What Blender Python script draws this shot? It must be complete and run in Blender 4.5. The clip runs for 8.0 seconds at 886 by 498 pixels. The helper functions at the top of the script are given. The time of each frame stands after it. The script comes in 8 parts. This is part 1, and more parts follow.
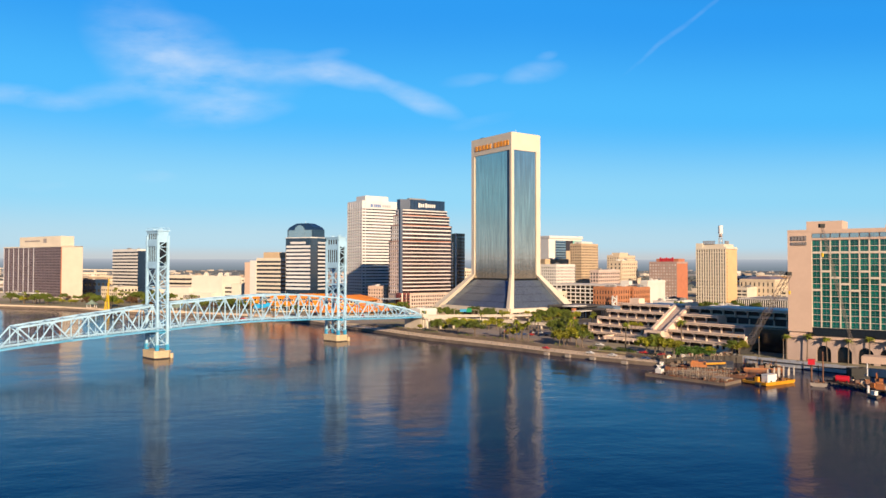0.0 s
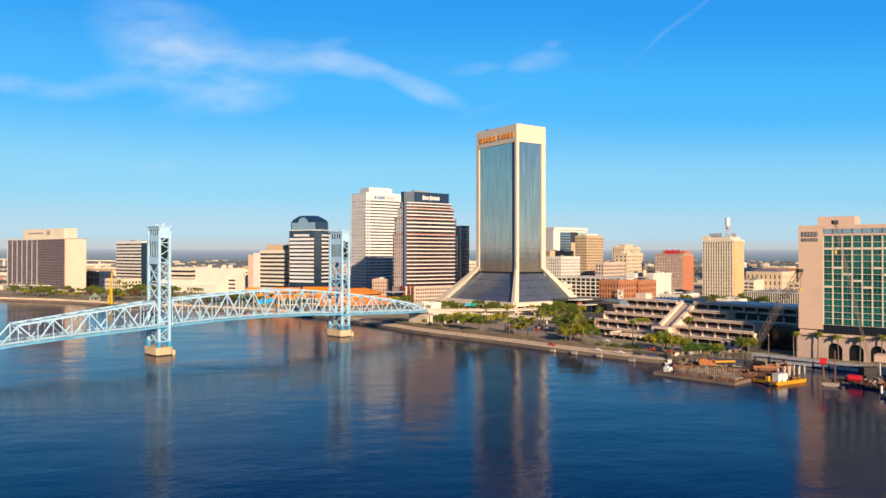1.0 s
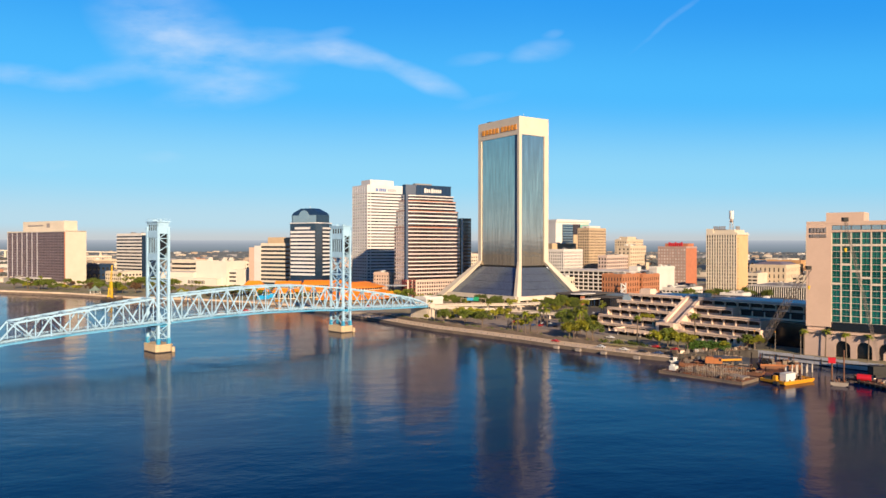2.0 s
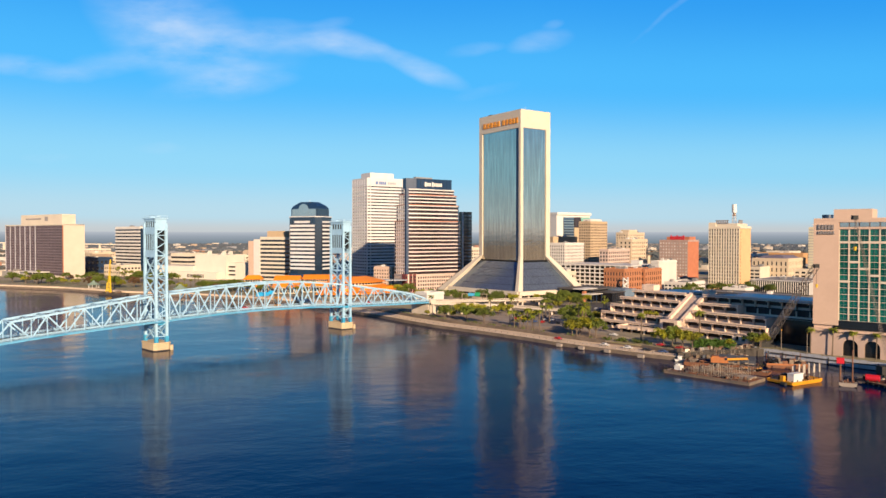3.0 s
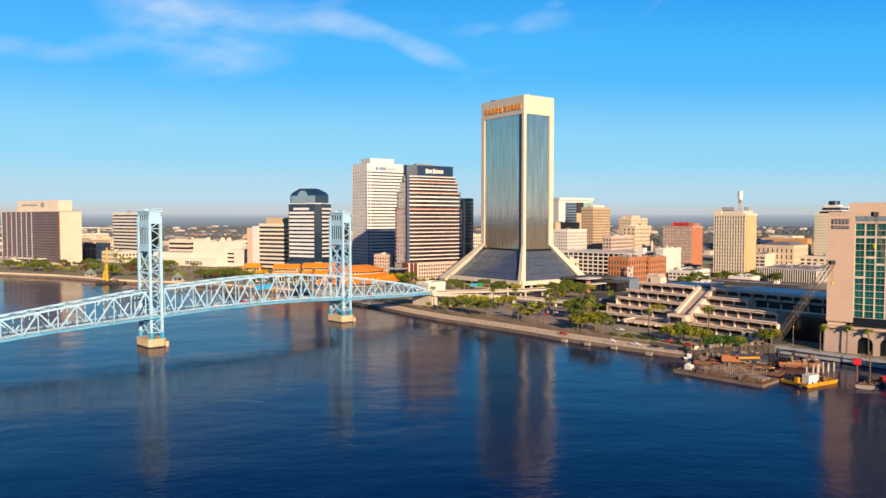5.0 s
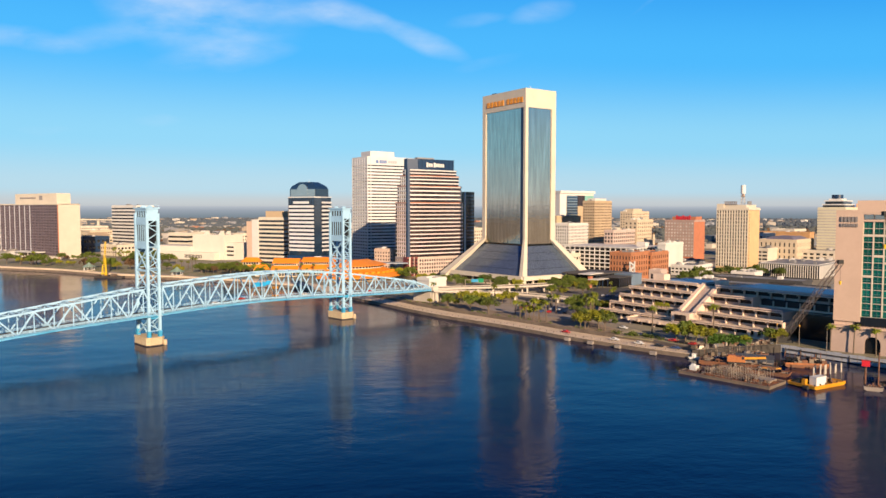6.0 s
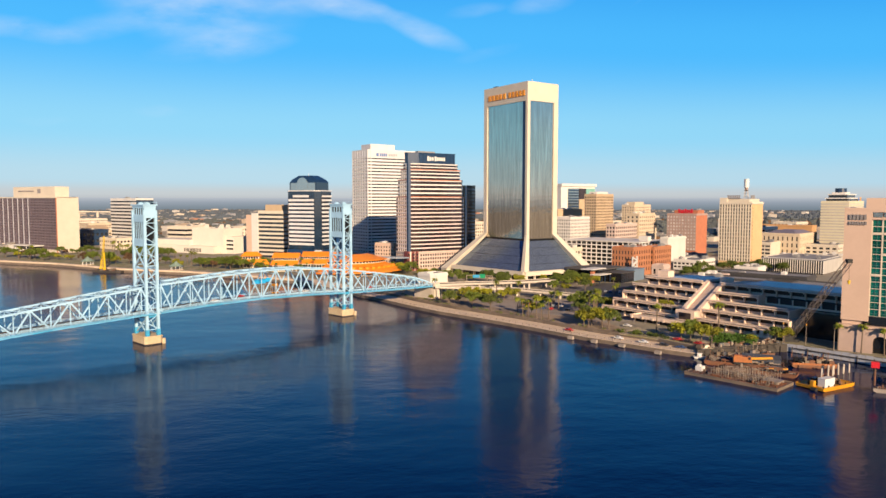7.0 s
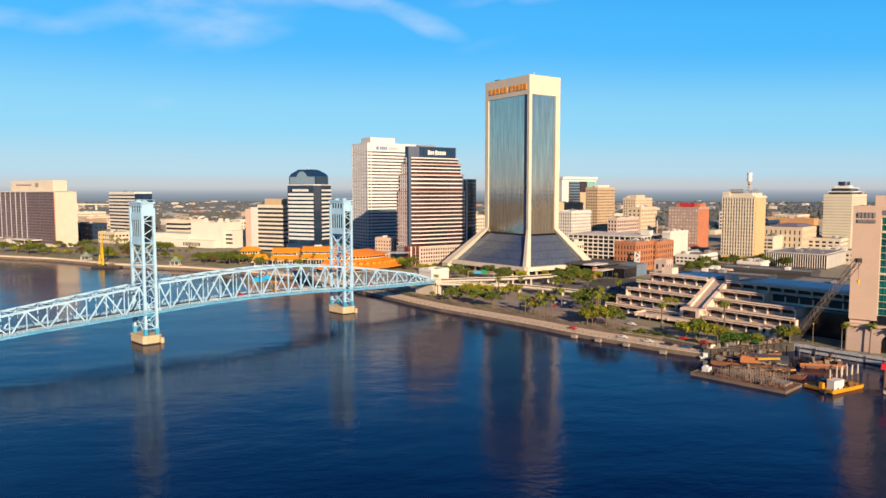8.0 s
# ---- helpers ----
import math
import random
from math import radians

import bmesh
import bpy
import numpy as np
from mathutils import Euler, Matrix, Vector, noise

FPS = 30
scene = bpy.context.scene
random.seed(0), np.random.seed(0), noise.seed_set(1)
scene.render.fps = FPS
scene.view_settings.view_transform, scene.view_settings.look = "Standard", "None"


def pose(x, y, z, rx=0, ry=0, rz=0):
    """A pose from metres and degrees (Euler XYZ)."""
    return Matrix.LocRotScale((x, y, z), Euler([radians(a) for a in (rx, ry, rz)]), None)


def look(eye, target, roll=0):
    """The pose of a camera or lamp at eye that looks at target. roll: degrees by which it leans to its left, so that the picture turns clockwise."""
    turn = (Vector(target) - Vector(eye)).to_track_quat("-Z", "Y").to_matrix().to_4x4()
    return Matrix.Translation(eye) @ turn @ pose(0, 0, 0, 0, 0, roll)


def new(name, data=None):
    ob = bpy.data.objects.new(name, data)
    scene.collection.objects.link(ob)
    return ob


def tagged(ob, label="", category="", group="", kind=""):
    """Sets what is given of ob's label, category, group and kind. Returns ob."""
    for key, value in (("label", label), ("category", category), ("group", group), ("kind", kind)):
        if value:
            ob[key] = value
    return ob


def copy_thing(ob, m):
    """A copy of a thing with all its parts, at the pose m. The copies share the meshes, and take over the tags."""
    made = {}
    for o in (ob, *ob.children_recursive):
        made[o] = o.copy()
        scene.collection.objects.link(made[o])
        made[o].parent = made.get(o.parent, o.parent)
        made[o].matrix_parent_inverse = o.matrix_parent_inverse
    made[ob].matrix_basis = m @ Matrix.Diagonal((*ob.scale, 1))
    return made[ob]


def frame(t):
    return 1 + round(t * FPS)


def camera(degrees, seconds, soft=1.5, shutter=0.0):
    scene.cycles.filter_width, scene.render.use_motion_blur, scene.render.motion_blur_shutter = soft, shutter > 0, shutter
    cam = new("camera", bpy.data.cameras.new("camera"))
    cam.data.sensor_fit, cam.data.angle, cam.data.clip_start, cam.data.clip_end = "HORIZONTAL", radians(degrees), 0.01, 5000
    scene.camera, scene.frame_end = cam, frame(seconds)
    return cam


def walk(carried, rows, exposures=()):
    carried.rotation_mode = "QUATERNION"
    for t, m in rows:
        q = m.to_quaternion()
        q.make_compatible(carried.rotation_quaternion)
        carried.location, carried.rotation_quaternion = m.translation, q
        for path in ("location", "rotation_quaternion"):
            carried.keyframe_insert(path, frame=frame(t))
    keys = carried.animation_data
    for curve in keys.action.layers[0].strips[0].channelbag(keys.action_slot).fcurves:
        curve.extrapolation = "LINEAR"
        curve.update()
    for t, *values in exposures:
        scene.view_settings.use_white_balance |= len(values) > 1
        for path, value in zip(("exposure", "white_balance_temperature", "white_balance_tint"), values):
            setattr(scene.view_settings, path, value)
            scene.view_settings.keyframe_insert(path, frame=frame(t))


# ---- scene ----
cam = camera(63.5, 8.0)
PATH = [
    (0, 0.00, 0.00, 48.80, 91.299, -0.063, -3.221),
    (0.5, -0.07, 2.58, 50.40, 90.861, -0.066, -3.078),
    (1, -0.09, 5.09, 51.92, 90.479, -0.037, -2.902),
    (1.5, -0.20, 7.44, 53.34, 90.084, -0.058, -2.806),
    (3, -1.09, 15.04, 57.54, 89.012, -0.016, -2.822),
    (3.5, -1.39, 17.62, 58.94, 88.652, -0.047, -2.831),
    (4, -1.51, 20.27, 60.32, 88.297, -0.023, -2.826),
    (4.5, -1.59, 22.94, 61.73, 87.927, 0.021, -2.813),
    (6, -2.14, 30.46, 66.09, 86.850, -0.034, -2.801),
    (6.5, -2.46, 32.98, 67.45, 86.505, -0.020, -2.799),
    (7, -2.83, 35.47, 68.86, 86.147, -0.044, -2.802),
    (7.5, -3.30, 37.99, 70.27, 85.802, -0.005, -2.823),
    (8, -3.88, 40.47, 71.71, 85.456, 0.008, -2.851),
]
walk(cam, [(t, pose(*row)) for t, *row in PATH], exposures=[(0.0, 1.0), (8.0, 1.0)])

# ---- world and sun ----
SUN_AZ, SUN_EL = 163.7, 17.6            # degrees clockwise from +y, degrees up
world = bpy.data.worlds.new("world")
scene.world = world
world.use_nodes = True
WN, WL = world.node_tree.nodes, world.node_tree.links
WN.clear()


def wnode(kind, **values):
    n = WN.new(kind)
    for key, value in values.items():
        n.inputs[key].default_value = value
    return n


def wmath(op, a, b=None, clamp=False):
    n = WN.new("ShaderNodeMath")
    n.operation, n.use_clamp = op, clamp
    for i, q in enumerate((a, b)):
        if q is None:
            continue
        if isinstance(q, (int, float)):
            n.inputs[i].default_value = q
        else:
            WL.new(q, n.inputs[i])
    return n.outputs[0]


sky = WN.new("ShaderNodeTexSky")
sky.sky_type, sky.sun_disc = "NISHITA", False
sky.sun_elevation, sky.sun_rotation = radians(SUN_EL), radians(SUN_AZ)
sky.air_density, sky.dust_density, sky.ozone_density, sky.altitude = 1.0, 0.6, 1.0, 50
# the clear morning sky by height: pale haze low down, deep blue above
tc = WN.new("ShaderNodeTexCoord")
sep = WN.new("ShaderNodeSeparateXYZ")
WL.new(tc.outputs["Generated"], sep.inputs[0])
ramp = WN.new("ShaderNodeValToRGB")
ramp.color_ramp.interpolation = "EASE"
stops = ((0.0, (0.41, 0.44, 0.49)), (0.009, (0.49, 0.54, 0.59)), (0.028, (0.40, 0.62, 0.77)), (0.094, (0.23, 0.60, 0.86)), (0.208, (0.042, 0.44, 0.92)), (0.34, (0.006, 0.30, 0.84)), (0.48, (0.003, 0.06, 0.30)), (1.0, (0.003, 0.022, 0.12)))
while len(ramp.color_ramp.elements) < len(stops):
    ramp.color_ramp.elements.new(0.5)
for e, (p, c) in zip(ramp.color_ramp.elements, stops):
    e.position, e.color = p, (*c, 1)
# bluer away from the sun's side
side = wmath("MULTIPLY", wmath("SUBTRACT", wmath("DIVIDE", sep.outputs[0], wmath("MAXIMUM", sep.outputs[1], 0.3)), 0.17), 0.35)
side = wmath("MINIMUM", wmath("MAXIMUM", side, 0.0), 0.24)
WL.new(wmath("MULTIPLY", sep.outputs[2], wmath("ADD", side, 1.0)), ramp.inputs[0])
part_sky = WN.new("ShaderNodeVectorMath")
part_sky.operation = "SCALE"
part_sky.inputs["Scale"].default_value = 0.012
WL.new(sky.outputs[0], part_sky.inputs[0])
hsv = WN.new("ShaderNodeVectorMath")
hsv.operation = "ADD"
WL.new(part_sky.outputs[0], hsv.inputs[0]), WL.new(ramp.outputs[0], hsv.inputs[1])
# cirrus: soft streaks laid out on the plane one unit ahead of the eye
ahead = wmath("MAXIMUM", sep.outputs[1], 0.05)
cu, cv = wmath("DIVIDE", sep.outputs[0], ahead), wmath("DIVIDE", sep.outputs[2], ahead)
comb = WN.new("ShaderNodeCombineXYZ")
WL.new(cu, comb.inputs[0]), WL.new(cv, comb.inputs[1])


def wnoise(scale, detail, rough, stretch):
    mp = WN.new("ShaderNodeMapping")
    mp.inputs["Scale"].default_value, mp.inputs["Rotation"].default_value = stretch[:3], (0, 0, radians(stretch[3]))
    WL.new(comb.outputs[0], mp.inputs[0])
    n = wnode("ShaderNodeTexNoise", Scale=scale, Detail=detail, Roughness=rough)
    WL.new(mp.outputs[0], n.inputs["Vector"])
    return n.outputs["Fac"]


warp = wmath("MULTIPLY", wmath("SUBTRACT", wnoise(7, 3, 0.5, (1, 1, 1, 0)), 0.5), 0.035)
wisp = wnoise(8, 5, 0.52, (1, 3.2, 1, 14))
fine = wnoise(26, 5, 0.6, (1, 2.4, 1, -20))


def streak(u, v, angle, long, wide, strength):
    """One soft elongated patch of cirrus."""
    ca, sa = math.cos(radians(angle)), math.sin(radians(angle))
    du, dv = wmath("SUBTRACT", cu, u), wmath("ADD", wmath("SUBTRACT", cv, v), warp)
    a = wmath("DIVIDE", wmath("ADD", wmath("MULTIPLY", du, ca), wmath("MULTIPLY", dv, sa)), long)
    b = wmath("DIVIDE", wmath("SUBTRACT", wmath("MULTIPLY", dv, ca), wmath("MULTIPLY", du, sa)), wide)
    q = wmath("SUBTRACT", 1.0, wmath("ADD", wmath("MULTIPLY", a, a), wmath("MULTIPLY", b, b)), clamp=True)
    return wmath("MULTIPLY", wmath("POWER", q, 1.3), strength)


cover = None
for s in ((-0.362, 0.31, -35.9, 0.097, 0.0691, 0.5), (-0.302, 0.296, -17.0, 0.095, 0.0543, 0.55), (-0.167, 0.274, -3.7, 0.097, 0.0296, 0.62), (-0.077, 0.263, -9.8, 0.074, 0.0217, 0.85),
          (0.018, 0.235, -23.2, 0.081, 0.0178, 0.85), (-0.517, 0.228, -3.2, 0.102, 0.0168, 0.62), (-0.404, 0.238, 11.5, 0.086, 0.0197, 0.42), (-0.263, 0.212, 10.4, 0.101, 0.0217, 0.52),
          (-0.25, 0.245, 2.0, 0.12, 0.055, 0.42), (-0.31, 0.262, -12.0, 0.12, 0.05, 0.40), (-0.21, 0.205, 9.0, 0.07, 0.016, 0.4), (-0.105, 0.292, 5.1, 0.034, 0.0109, 0.32), (0.396, 0.339, 38.5, 0.118, 0.0044, 0.24), (0.095, 0.259, 9.3, 0.048, 0.0109, 0.3),
          (0.186, 0.272, 14.0, 0.053, 0.0197, 0.5), (0.203, 0.298, 16.0, 0.019, 0.0079, 0.32), (0.111, 0.201, 10.4, 0.053, 0.0099, 0.2), (-0.339, 0.118, 1.9, 0.038, 0.0089, 0.28),
          (-0.489, 0.109, -1.5, 0.042, 0.0079, 0.16)):
    one = streak(*s)
    cover = one if cover is None else wmath("ADD", cover, one)
cover = wmath("MULTIPLY", cover, wmath("ADD", wmath("MULTIPLY", wmath("SUBTRACT", wisp, 0.27), 1.25, clamp=True), wmath("MULTIPLY", wmath("SUBTRACT", fine, 0.4), 0.4)), clamp=True)
mixc = WN.new("ShaderNodeMix")
mixc.data_type = "RGBA"
WL.new(cover, mixc.inputs["Factor"])
WL.new(hsv.outputs[0], mixc.inputs["A"])
mixc.inputs["B"].default_value = (0.68, 0.80, 0.97, 1)
bg = wnode("ShaderNodeBackground", Strength=0.50)
WL.new(mixc.outputs["Result"], bg.inputs["Color"])
wo = WN.new("ShaderNodeOutputWorld")
WL.new(bg.outputs[0], wo.inputs["Surface"])

sun = new("sun", bpy.data.lights.new("sun", "SUN"))
sun.data.energy, sun.data.angle, sun.data.color = 5.0, radians(0.53), (1.0, 0.74, 0.49)
sun_way = Vector((math.sin(radians(SUN_AZ)) * math.cos(radians(SUN_EL)), math.cos(radians(SUN_AZ)) * math.cos(radians(SUN_EL)), math.sin(radians(SUN_EL))))
sun.matrix_world = look(sun_way * 900, (0, 0, 0))


# ---- materials ----
TONE = 0.65                              # scale on non-metal base colours, so shade renders deeper against sun
def material(name, color, rough=0.8, metal=0.0, vary=0.25, grain=1.5, stain=0.12, bump=0.0, spec=0.5, tint=0.0, second=None):
    """A surface with grain at `grain` metres, larger stains at nine times that, and a tint that changes from piece to piece."""
    if metal < 0.5:
        color, second = tuple(c * TONE for c in color), second and tuple(c * TONE for c in second)
    m = bpy.data.materials.new(name)
    m.use_nodes = True
    nodes, links = m.node_tree.nodes, m.node_tree.links
    b = nodes["Principled BSDF"]
    b.inputs["Roughness"].default_value, b.inputs["Metallic"].default_value = rough, metal
    b.inputs["Specular IOR Level"].default_value = spec
    geo = nodes.new("ShaderNodeNewGeometry")
    small, large = nodes.new("ShaderNodeTexNoise"), nodes.new("ShaderNodeTexNoise")
    small.inputs["Scale"].default_value, small.inputs["Detail"].default_value = 1.0 / grain, 5
    large.inputs["Scale"].default_value, large.inputs["Detail"].default_value = 1.0 / (9 * grain), 4
    for n in (small, large):
        links.new(geo.outputs["Position"], n.inputs["Vector"])
    info = nodes.new("ShaderNodeObjectInfo")

    def mth(op, a, q):
        n = nodes.new("ShaderNodeMath")
        n.operation = op
        for i, w in enumerate((a, q)):
            if isinstance(w, (int, float)):
                n.inputs[i].default_value = w
            else:
                links.new(w, n.inputs[i])
        return n.outputs[0]
    k = mth("ADD", mth("MULTIPLY", mth("SUBTRACT", small.outputs[0], 0.5), 2 * vary), mth("MULTIPLY", mth("SUBTRACT", large.outputs[0], 0.5), 4 * stain))
    k = mth("ADD", k, mth("MULTIPLY", mth("SUBTRACT", info.outputs["Random"], 0.5), 2 * tint))
    k = mth("ADD", k, 1.0)
    src = nodes.new("ShaderNodeRGB")
    src.outputs[0].default_value = (*color, 1)
    base = src.outputs[0]
    if second:
        mx = nodes.new("ShaderNodeMix")
        mx.data_type = "RGBA"
        mx.inputs["A"].default_value, mx.inputs["B"].default_value = (*color, 1), (*second, 1)
        links.new(mth("MULTIPLY", mth("SUBTRACT", large.outputs[0], 0.38), 4.0), mx.inputs["Factor"])
        mx.clamp_factor = True
        base = mx.outputs["Result"]
    mul = nodes.new("ShaderNodeVectorMath")
    mul.operation = "SCALE"
    links.new(base, mul.inputs[0]), links.new(k, mul.inputs["Scale"])
    links.new(mul.outputs[0], b.inputs["Base Color"])
    if bump:
        bp = nodes.new("ShaderNodeBump")
        bp.inputs["Strength"].default_value, bp.inputs["Distance"].default_value = 1.0, bump
        links.new(small.outputs[0], bp.inputs["Height"]), links.new(bp.outputs[0], b.inputs["Normal"])
    return m


def water_material():
    m = bpy.data.materials.new("river_water")
    m.use_nodes = True
    nodes, links = m.node_tree.nodes, m.node_tree.links
    b = nodes["Principled BSDF"]
    b.inputs["Base Color"].default_value = (0.0, 0.006, 0.042, 1)
    b.inputs["Roughness"].default_value, b.inputs["IOR"].default_value = 0.10, 1.187
    b.inputs["Specular Tint"].default_value = (0.24, 0.54, 1.0, 1)
    geo = nodes.new("ShaderNodeNewGeometry")
    total = None
    for scale, amount, stretch in ((0.62, 0.060, 1.2), (0.19, 0.100, 1.35), (0.045, 0.42, 1.5), (0.013, 0.7, 1.4)):
        mp = nodes.new("ShaderNodeMapping")
        mp.inputs["Scale"].default_value, mp.inputs["Rotation"].default_value = (1 / stretch, 1, 1), (0, 0, radians(-8))
        n = nodes.new("ShaderNodeTexNoise")
        n.inputs["Scale"].default_value, n.inputs["Detail"].default_value = scale, 3
        links.new(geo.outputs["Position"], mp.inputs[0]), links.new(mp.outputs[0], n.inputs["Vector"])
        mu = nodes.new("ShaderNodeMath")
        mu.operation = "MULTIPLY"
        mu.inputs[1].default_value = amount
        links.new(n.outputs[0], mu.inputs[0])
        if total is None:
            total = mu.outputs[0]
        else:
            ad = nodes.new("ShaderNodeMath")
            links.new(total, ad.inputs[0]), links.new(mu.outputs[0], ad.inputs[1])
            total = ad.outputs[0]
    # short chop where the current swirls past the bridge piers
    for (ox, oy), turn, (lx, ly) in (((-98, 352), 25, (48, 17)), ((-8, 412), 35, (44, 20)), ((-66, 316), 10, (26, 9))):
        mp = nodes.new("ShaderNodeMapping")
        mp.vector_type = "TEXTURE"
        mp.inputs["Location"].default_value, mp.inputs["Rotation"].default_value, mp.inputs["Scale"].default_value = (ox, oy, 0), (0, 0, radians(turn)), (lx, ly, 1)
        links.new(geo.outputs["Position"], mp.inputs[0])
        far_off, fade, chop, mu, ad = nodes.new("ShaderNodeVectorMath"), nodes.new("ShaderNodeMapRange"), nodes.new("ShaderNodeTexNoise"), nodes.new("ShaderNodeMath"), nodes.new("ShaderNodeMath")
        far_off.operation, mu.operation = "LENGTH", "MULTIPLY"
        for i, q in zip((1, 2, 3, 4), (0.0, 1.0, 0.24, 0.0)):
            fade.inputs[i].default_value = q
        chop.inputs["Scale"].default_value, chop.inputs["Detail"].default_value, chop.inputs["Distortion"].default_value = 0.30, 2, 2.0
        links.new(mp.outputs[0], far_off.inputs[0]), links.new(far_off.outputs["Value"], fade.inputs[0]), links.new(geo.outputs["Position"], chop.inputs["Vector"])
        links.new(fade.outputs[0], mu.inputs[0]), links.new(chop.outputs[0], mu.inputs[1])
        links.new(total, ad.inputs[0]), links.new(mu.outputs[0], ad.inputs[1])
        total = ad.outputs[0]
    bp = nodes.new("ShaderNodeBump")
    bp.inputs["Strength"].default_value, bp.inputs["Distance"].default_value = 1.0, 0.8
    links.new(total, bp.inputs["Height"]), links.new(bp.outputs[0], b.inputs["Normal"])
    # patches of calmer and rougher water
    patch, ramp = nodes.new("ShaderNodeTexNoise"), nodes.new("ShaderNodeMapRange")
    patch.inputs["Scale"].default_value, patch.inputs["Detail"].default_value = 0.012, 4
    links.new(geo.outputs["Position"], patch.inputs["Vector"]), links.new(patch.outputs[0], ramp.inputs[0])
    for i, q in zip((1, 2, 3, 4), (0.35, 0.7, 0.09, 0.17)):
        ramp.inputs[i].default_value = q
    links.new(ramp.outputs[0], b.inputs["Roughness"])
    return m


def streaked_glass(name, color, dark, rough, metal, wave, tint=0.06):
    """Mirror glass with darker upright streaks and slightly wavy panes."""
    m = material(name, color, rough, metal=metal, vary=0.05, grain=4.0, stain=0.06, spec=0.8, tint=tint)
    nodes, links = m.node_tree.nodes, m.node_tree.links
    b = nodes["Principled BSDF"]
    co, mp, n, mr, mx = nodes.new("ShaderNodeNewGeometry"), nodes.new("ShaderNodeMapping"), nodes.new("ShaderNodeTexNoise"), nodes.new("ShaderNodeMapRange"), nodes.new("ShaderNodeMix")
    mp.inputs["Scale"].default_value = (1, 1, 0.035)
    n.inputs["Scale"].default_value, n.inputs["Detail"].default_value, n.inputs["Roughness"].default_value = 0.9, 5, 0.65
    links.new(co.outputs["Position"], mp.inputs[0]), links.new(mp.outputs[0], n.inputs["Vector"]), links.new(n.outputs[0], mr.inputs[0])
    for i, q in zip((1, 2, 3, 4), (0.40, 0.66, 0.0, 1.0)):
        mr.inputs[i].default_value = q
    mx.data_type = "RGBA"
    links.new(b.inputs["Base Color"].links[0].from_socket, mx.inputs["A"])
    mx.inputs["B"].default_value = (*dark, 1)
    links.new(mr.outputs[0], mx.inputs["Factor"]), links.new(mx.outputs["Result"], b.inputs["Base Color"])
    wv, bp = nodes.new("ShaderNodeTexNoise"), nodes.new("ShaderNodeBump")
    wv.inputs["Scale"].default_value, wv.inputs["Detail"].default_value = 0.35, 2
    bp.inputs["Strength"].default_value, bp.inputs["Distance"].default_value = 1.0, wave
    links.new(co.outputs["Position"], wv.inputs["Vector"]), links.new(wv.outputs[0], bp.inputs["Height"]), links.new(bp.outputs[0], b.inputs["Normal"])
    return m


M_WATER = water_material()
M_CONC = material("pale_concrete", (0.60, 0.53, 0.45), 0.85, vary=0.10, grain=0.8, stain=0.10)
M_TRAV = material("cream_precast", (0.72, 0.64, 0.52), 0.8, vary=0.06, grain=1.0, stain=0.06)
M_WHITE = material("white_precast", (0.76, 0.73, 0.69), 0.75, vary=0.05, grain=1.2, stain=0.06, tint=0.03)
M_PRECAST = material("cool_white_precast", (0.75, 0.735, 0.735), 0.75, vary=0.05, grain=1.2, stain=0.07, tint=0.03)
M_PINK = material("pink_granite", (0.64, 0.50, 0.43), 0.6, vary=0.10, grain=0.8, stain=0.08, tint=0.05)
M_TAN = material("tan_stone", (0.56, 0.42, 0.27), 0.85, vary=0.10, grain=1.2, stain=0.10)
M_YELLOW = material("yellow_stucco", (0.67, 0.55, 0.40), 0.85, vary=0.08, grain=1.0, stain=0.08)
M_BEIGE = material("beige_stucco", (0.68, 0.49, 0.38), 0.85, vary=0.05, grain=1.6, stain=0.06)
# beige stucco darkened for the shadowed arcade storey
M_BASE = material("shade_dulled_stucco", (0.50, 0.375, 0.32), 0.85, vary=0.08, grain=1.4, stain=0.12)
M_BRICK = material("orange_brick", (0.46, 0.19, 0.09), 0.85, vary=0.18, grain=0.5, stain=0.12)
M_REDBRICK = material("red_brick", (0.52, 0.19, 0.10), 0.85, vary=0.15, grain=0.6, stain=0.12)
M_ROOF = material("grey_roof", (0.26, 0.26, 0.27), 0.9, vary=0.2, grain=2.0, stain=0.2)
M_DECKROOF = material("terrace_paving", (0.64, 0.52, 0.41), 0.9, vary=0.15, grain=0.7, stain=0.2)
M_DARKROOF = material("shadow_dark_roof", (0.055, 0.055, 0.062), 0.9, vary=0.25, grain=2.0, stain=0.2)
M_GLASS = material("dark_window_glass", (0.025, 0.032, 0.042), 0.10, vary=0.2, grain=3.0, stain=0.2, spec=0.8, tint=0.35)
M_BLUEGLASS = material("blue_window_glass", (0.02, 0.045, 0.09), 0.07, vary=0.15, grain=3.0, stain=0.15, spec=0.9, tint=0.3)
M_GREYGLASS = material("grey_mirror_glass", (0.50, 0.53, 0.51), 0.12, metal=0.9, vary=0.06, grain=4.0, stain=0.08, spec=0.8, tint=0.06)
M_TOWERGLASS = streaked_glass("streaked_mirror_glass", (0.64, 0.58, 0.49), (0.43, 0.39, 0.33), 0.06, 0.92, 0.022)
M_SLOPEGLASS = streaked_glass("sloped_grey_glass", (0.165, 0.210, 0.28), (0.095, 0.125, 0.185), 0.14, 0.6, 0.006, 0.02)
M_GREENGLASS = material("green_window_glass", (0.004, 0.125, 0.095), 0.10, vary=0.25, grain=2.0, stain=0.2, spec=0.8, tint=0.45)
M_BRONZE = material("bronze_mirror_glass", (0.125, 0.090, 0.088), 0.16, metal=0.8, vary=0.2, grain=5.0, stain=0.2, tint=0.1)
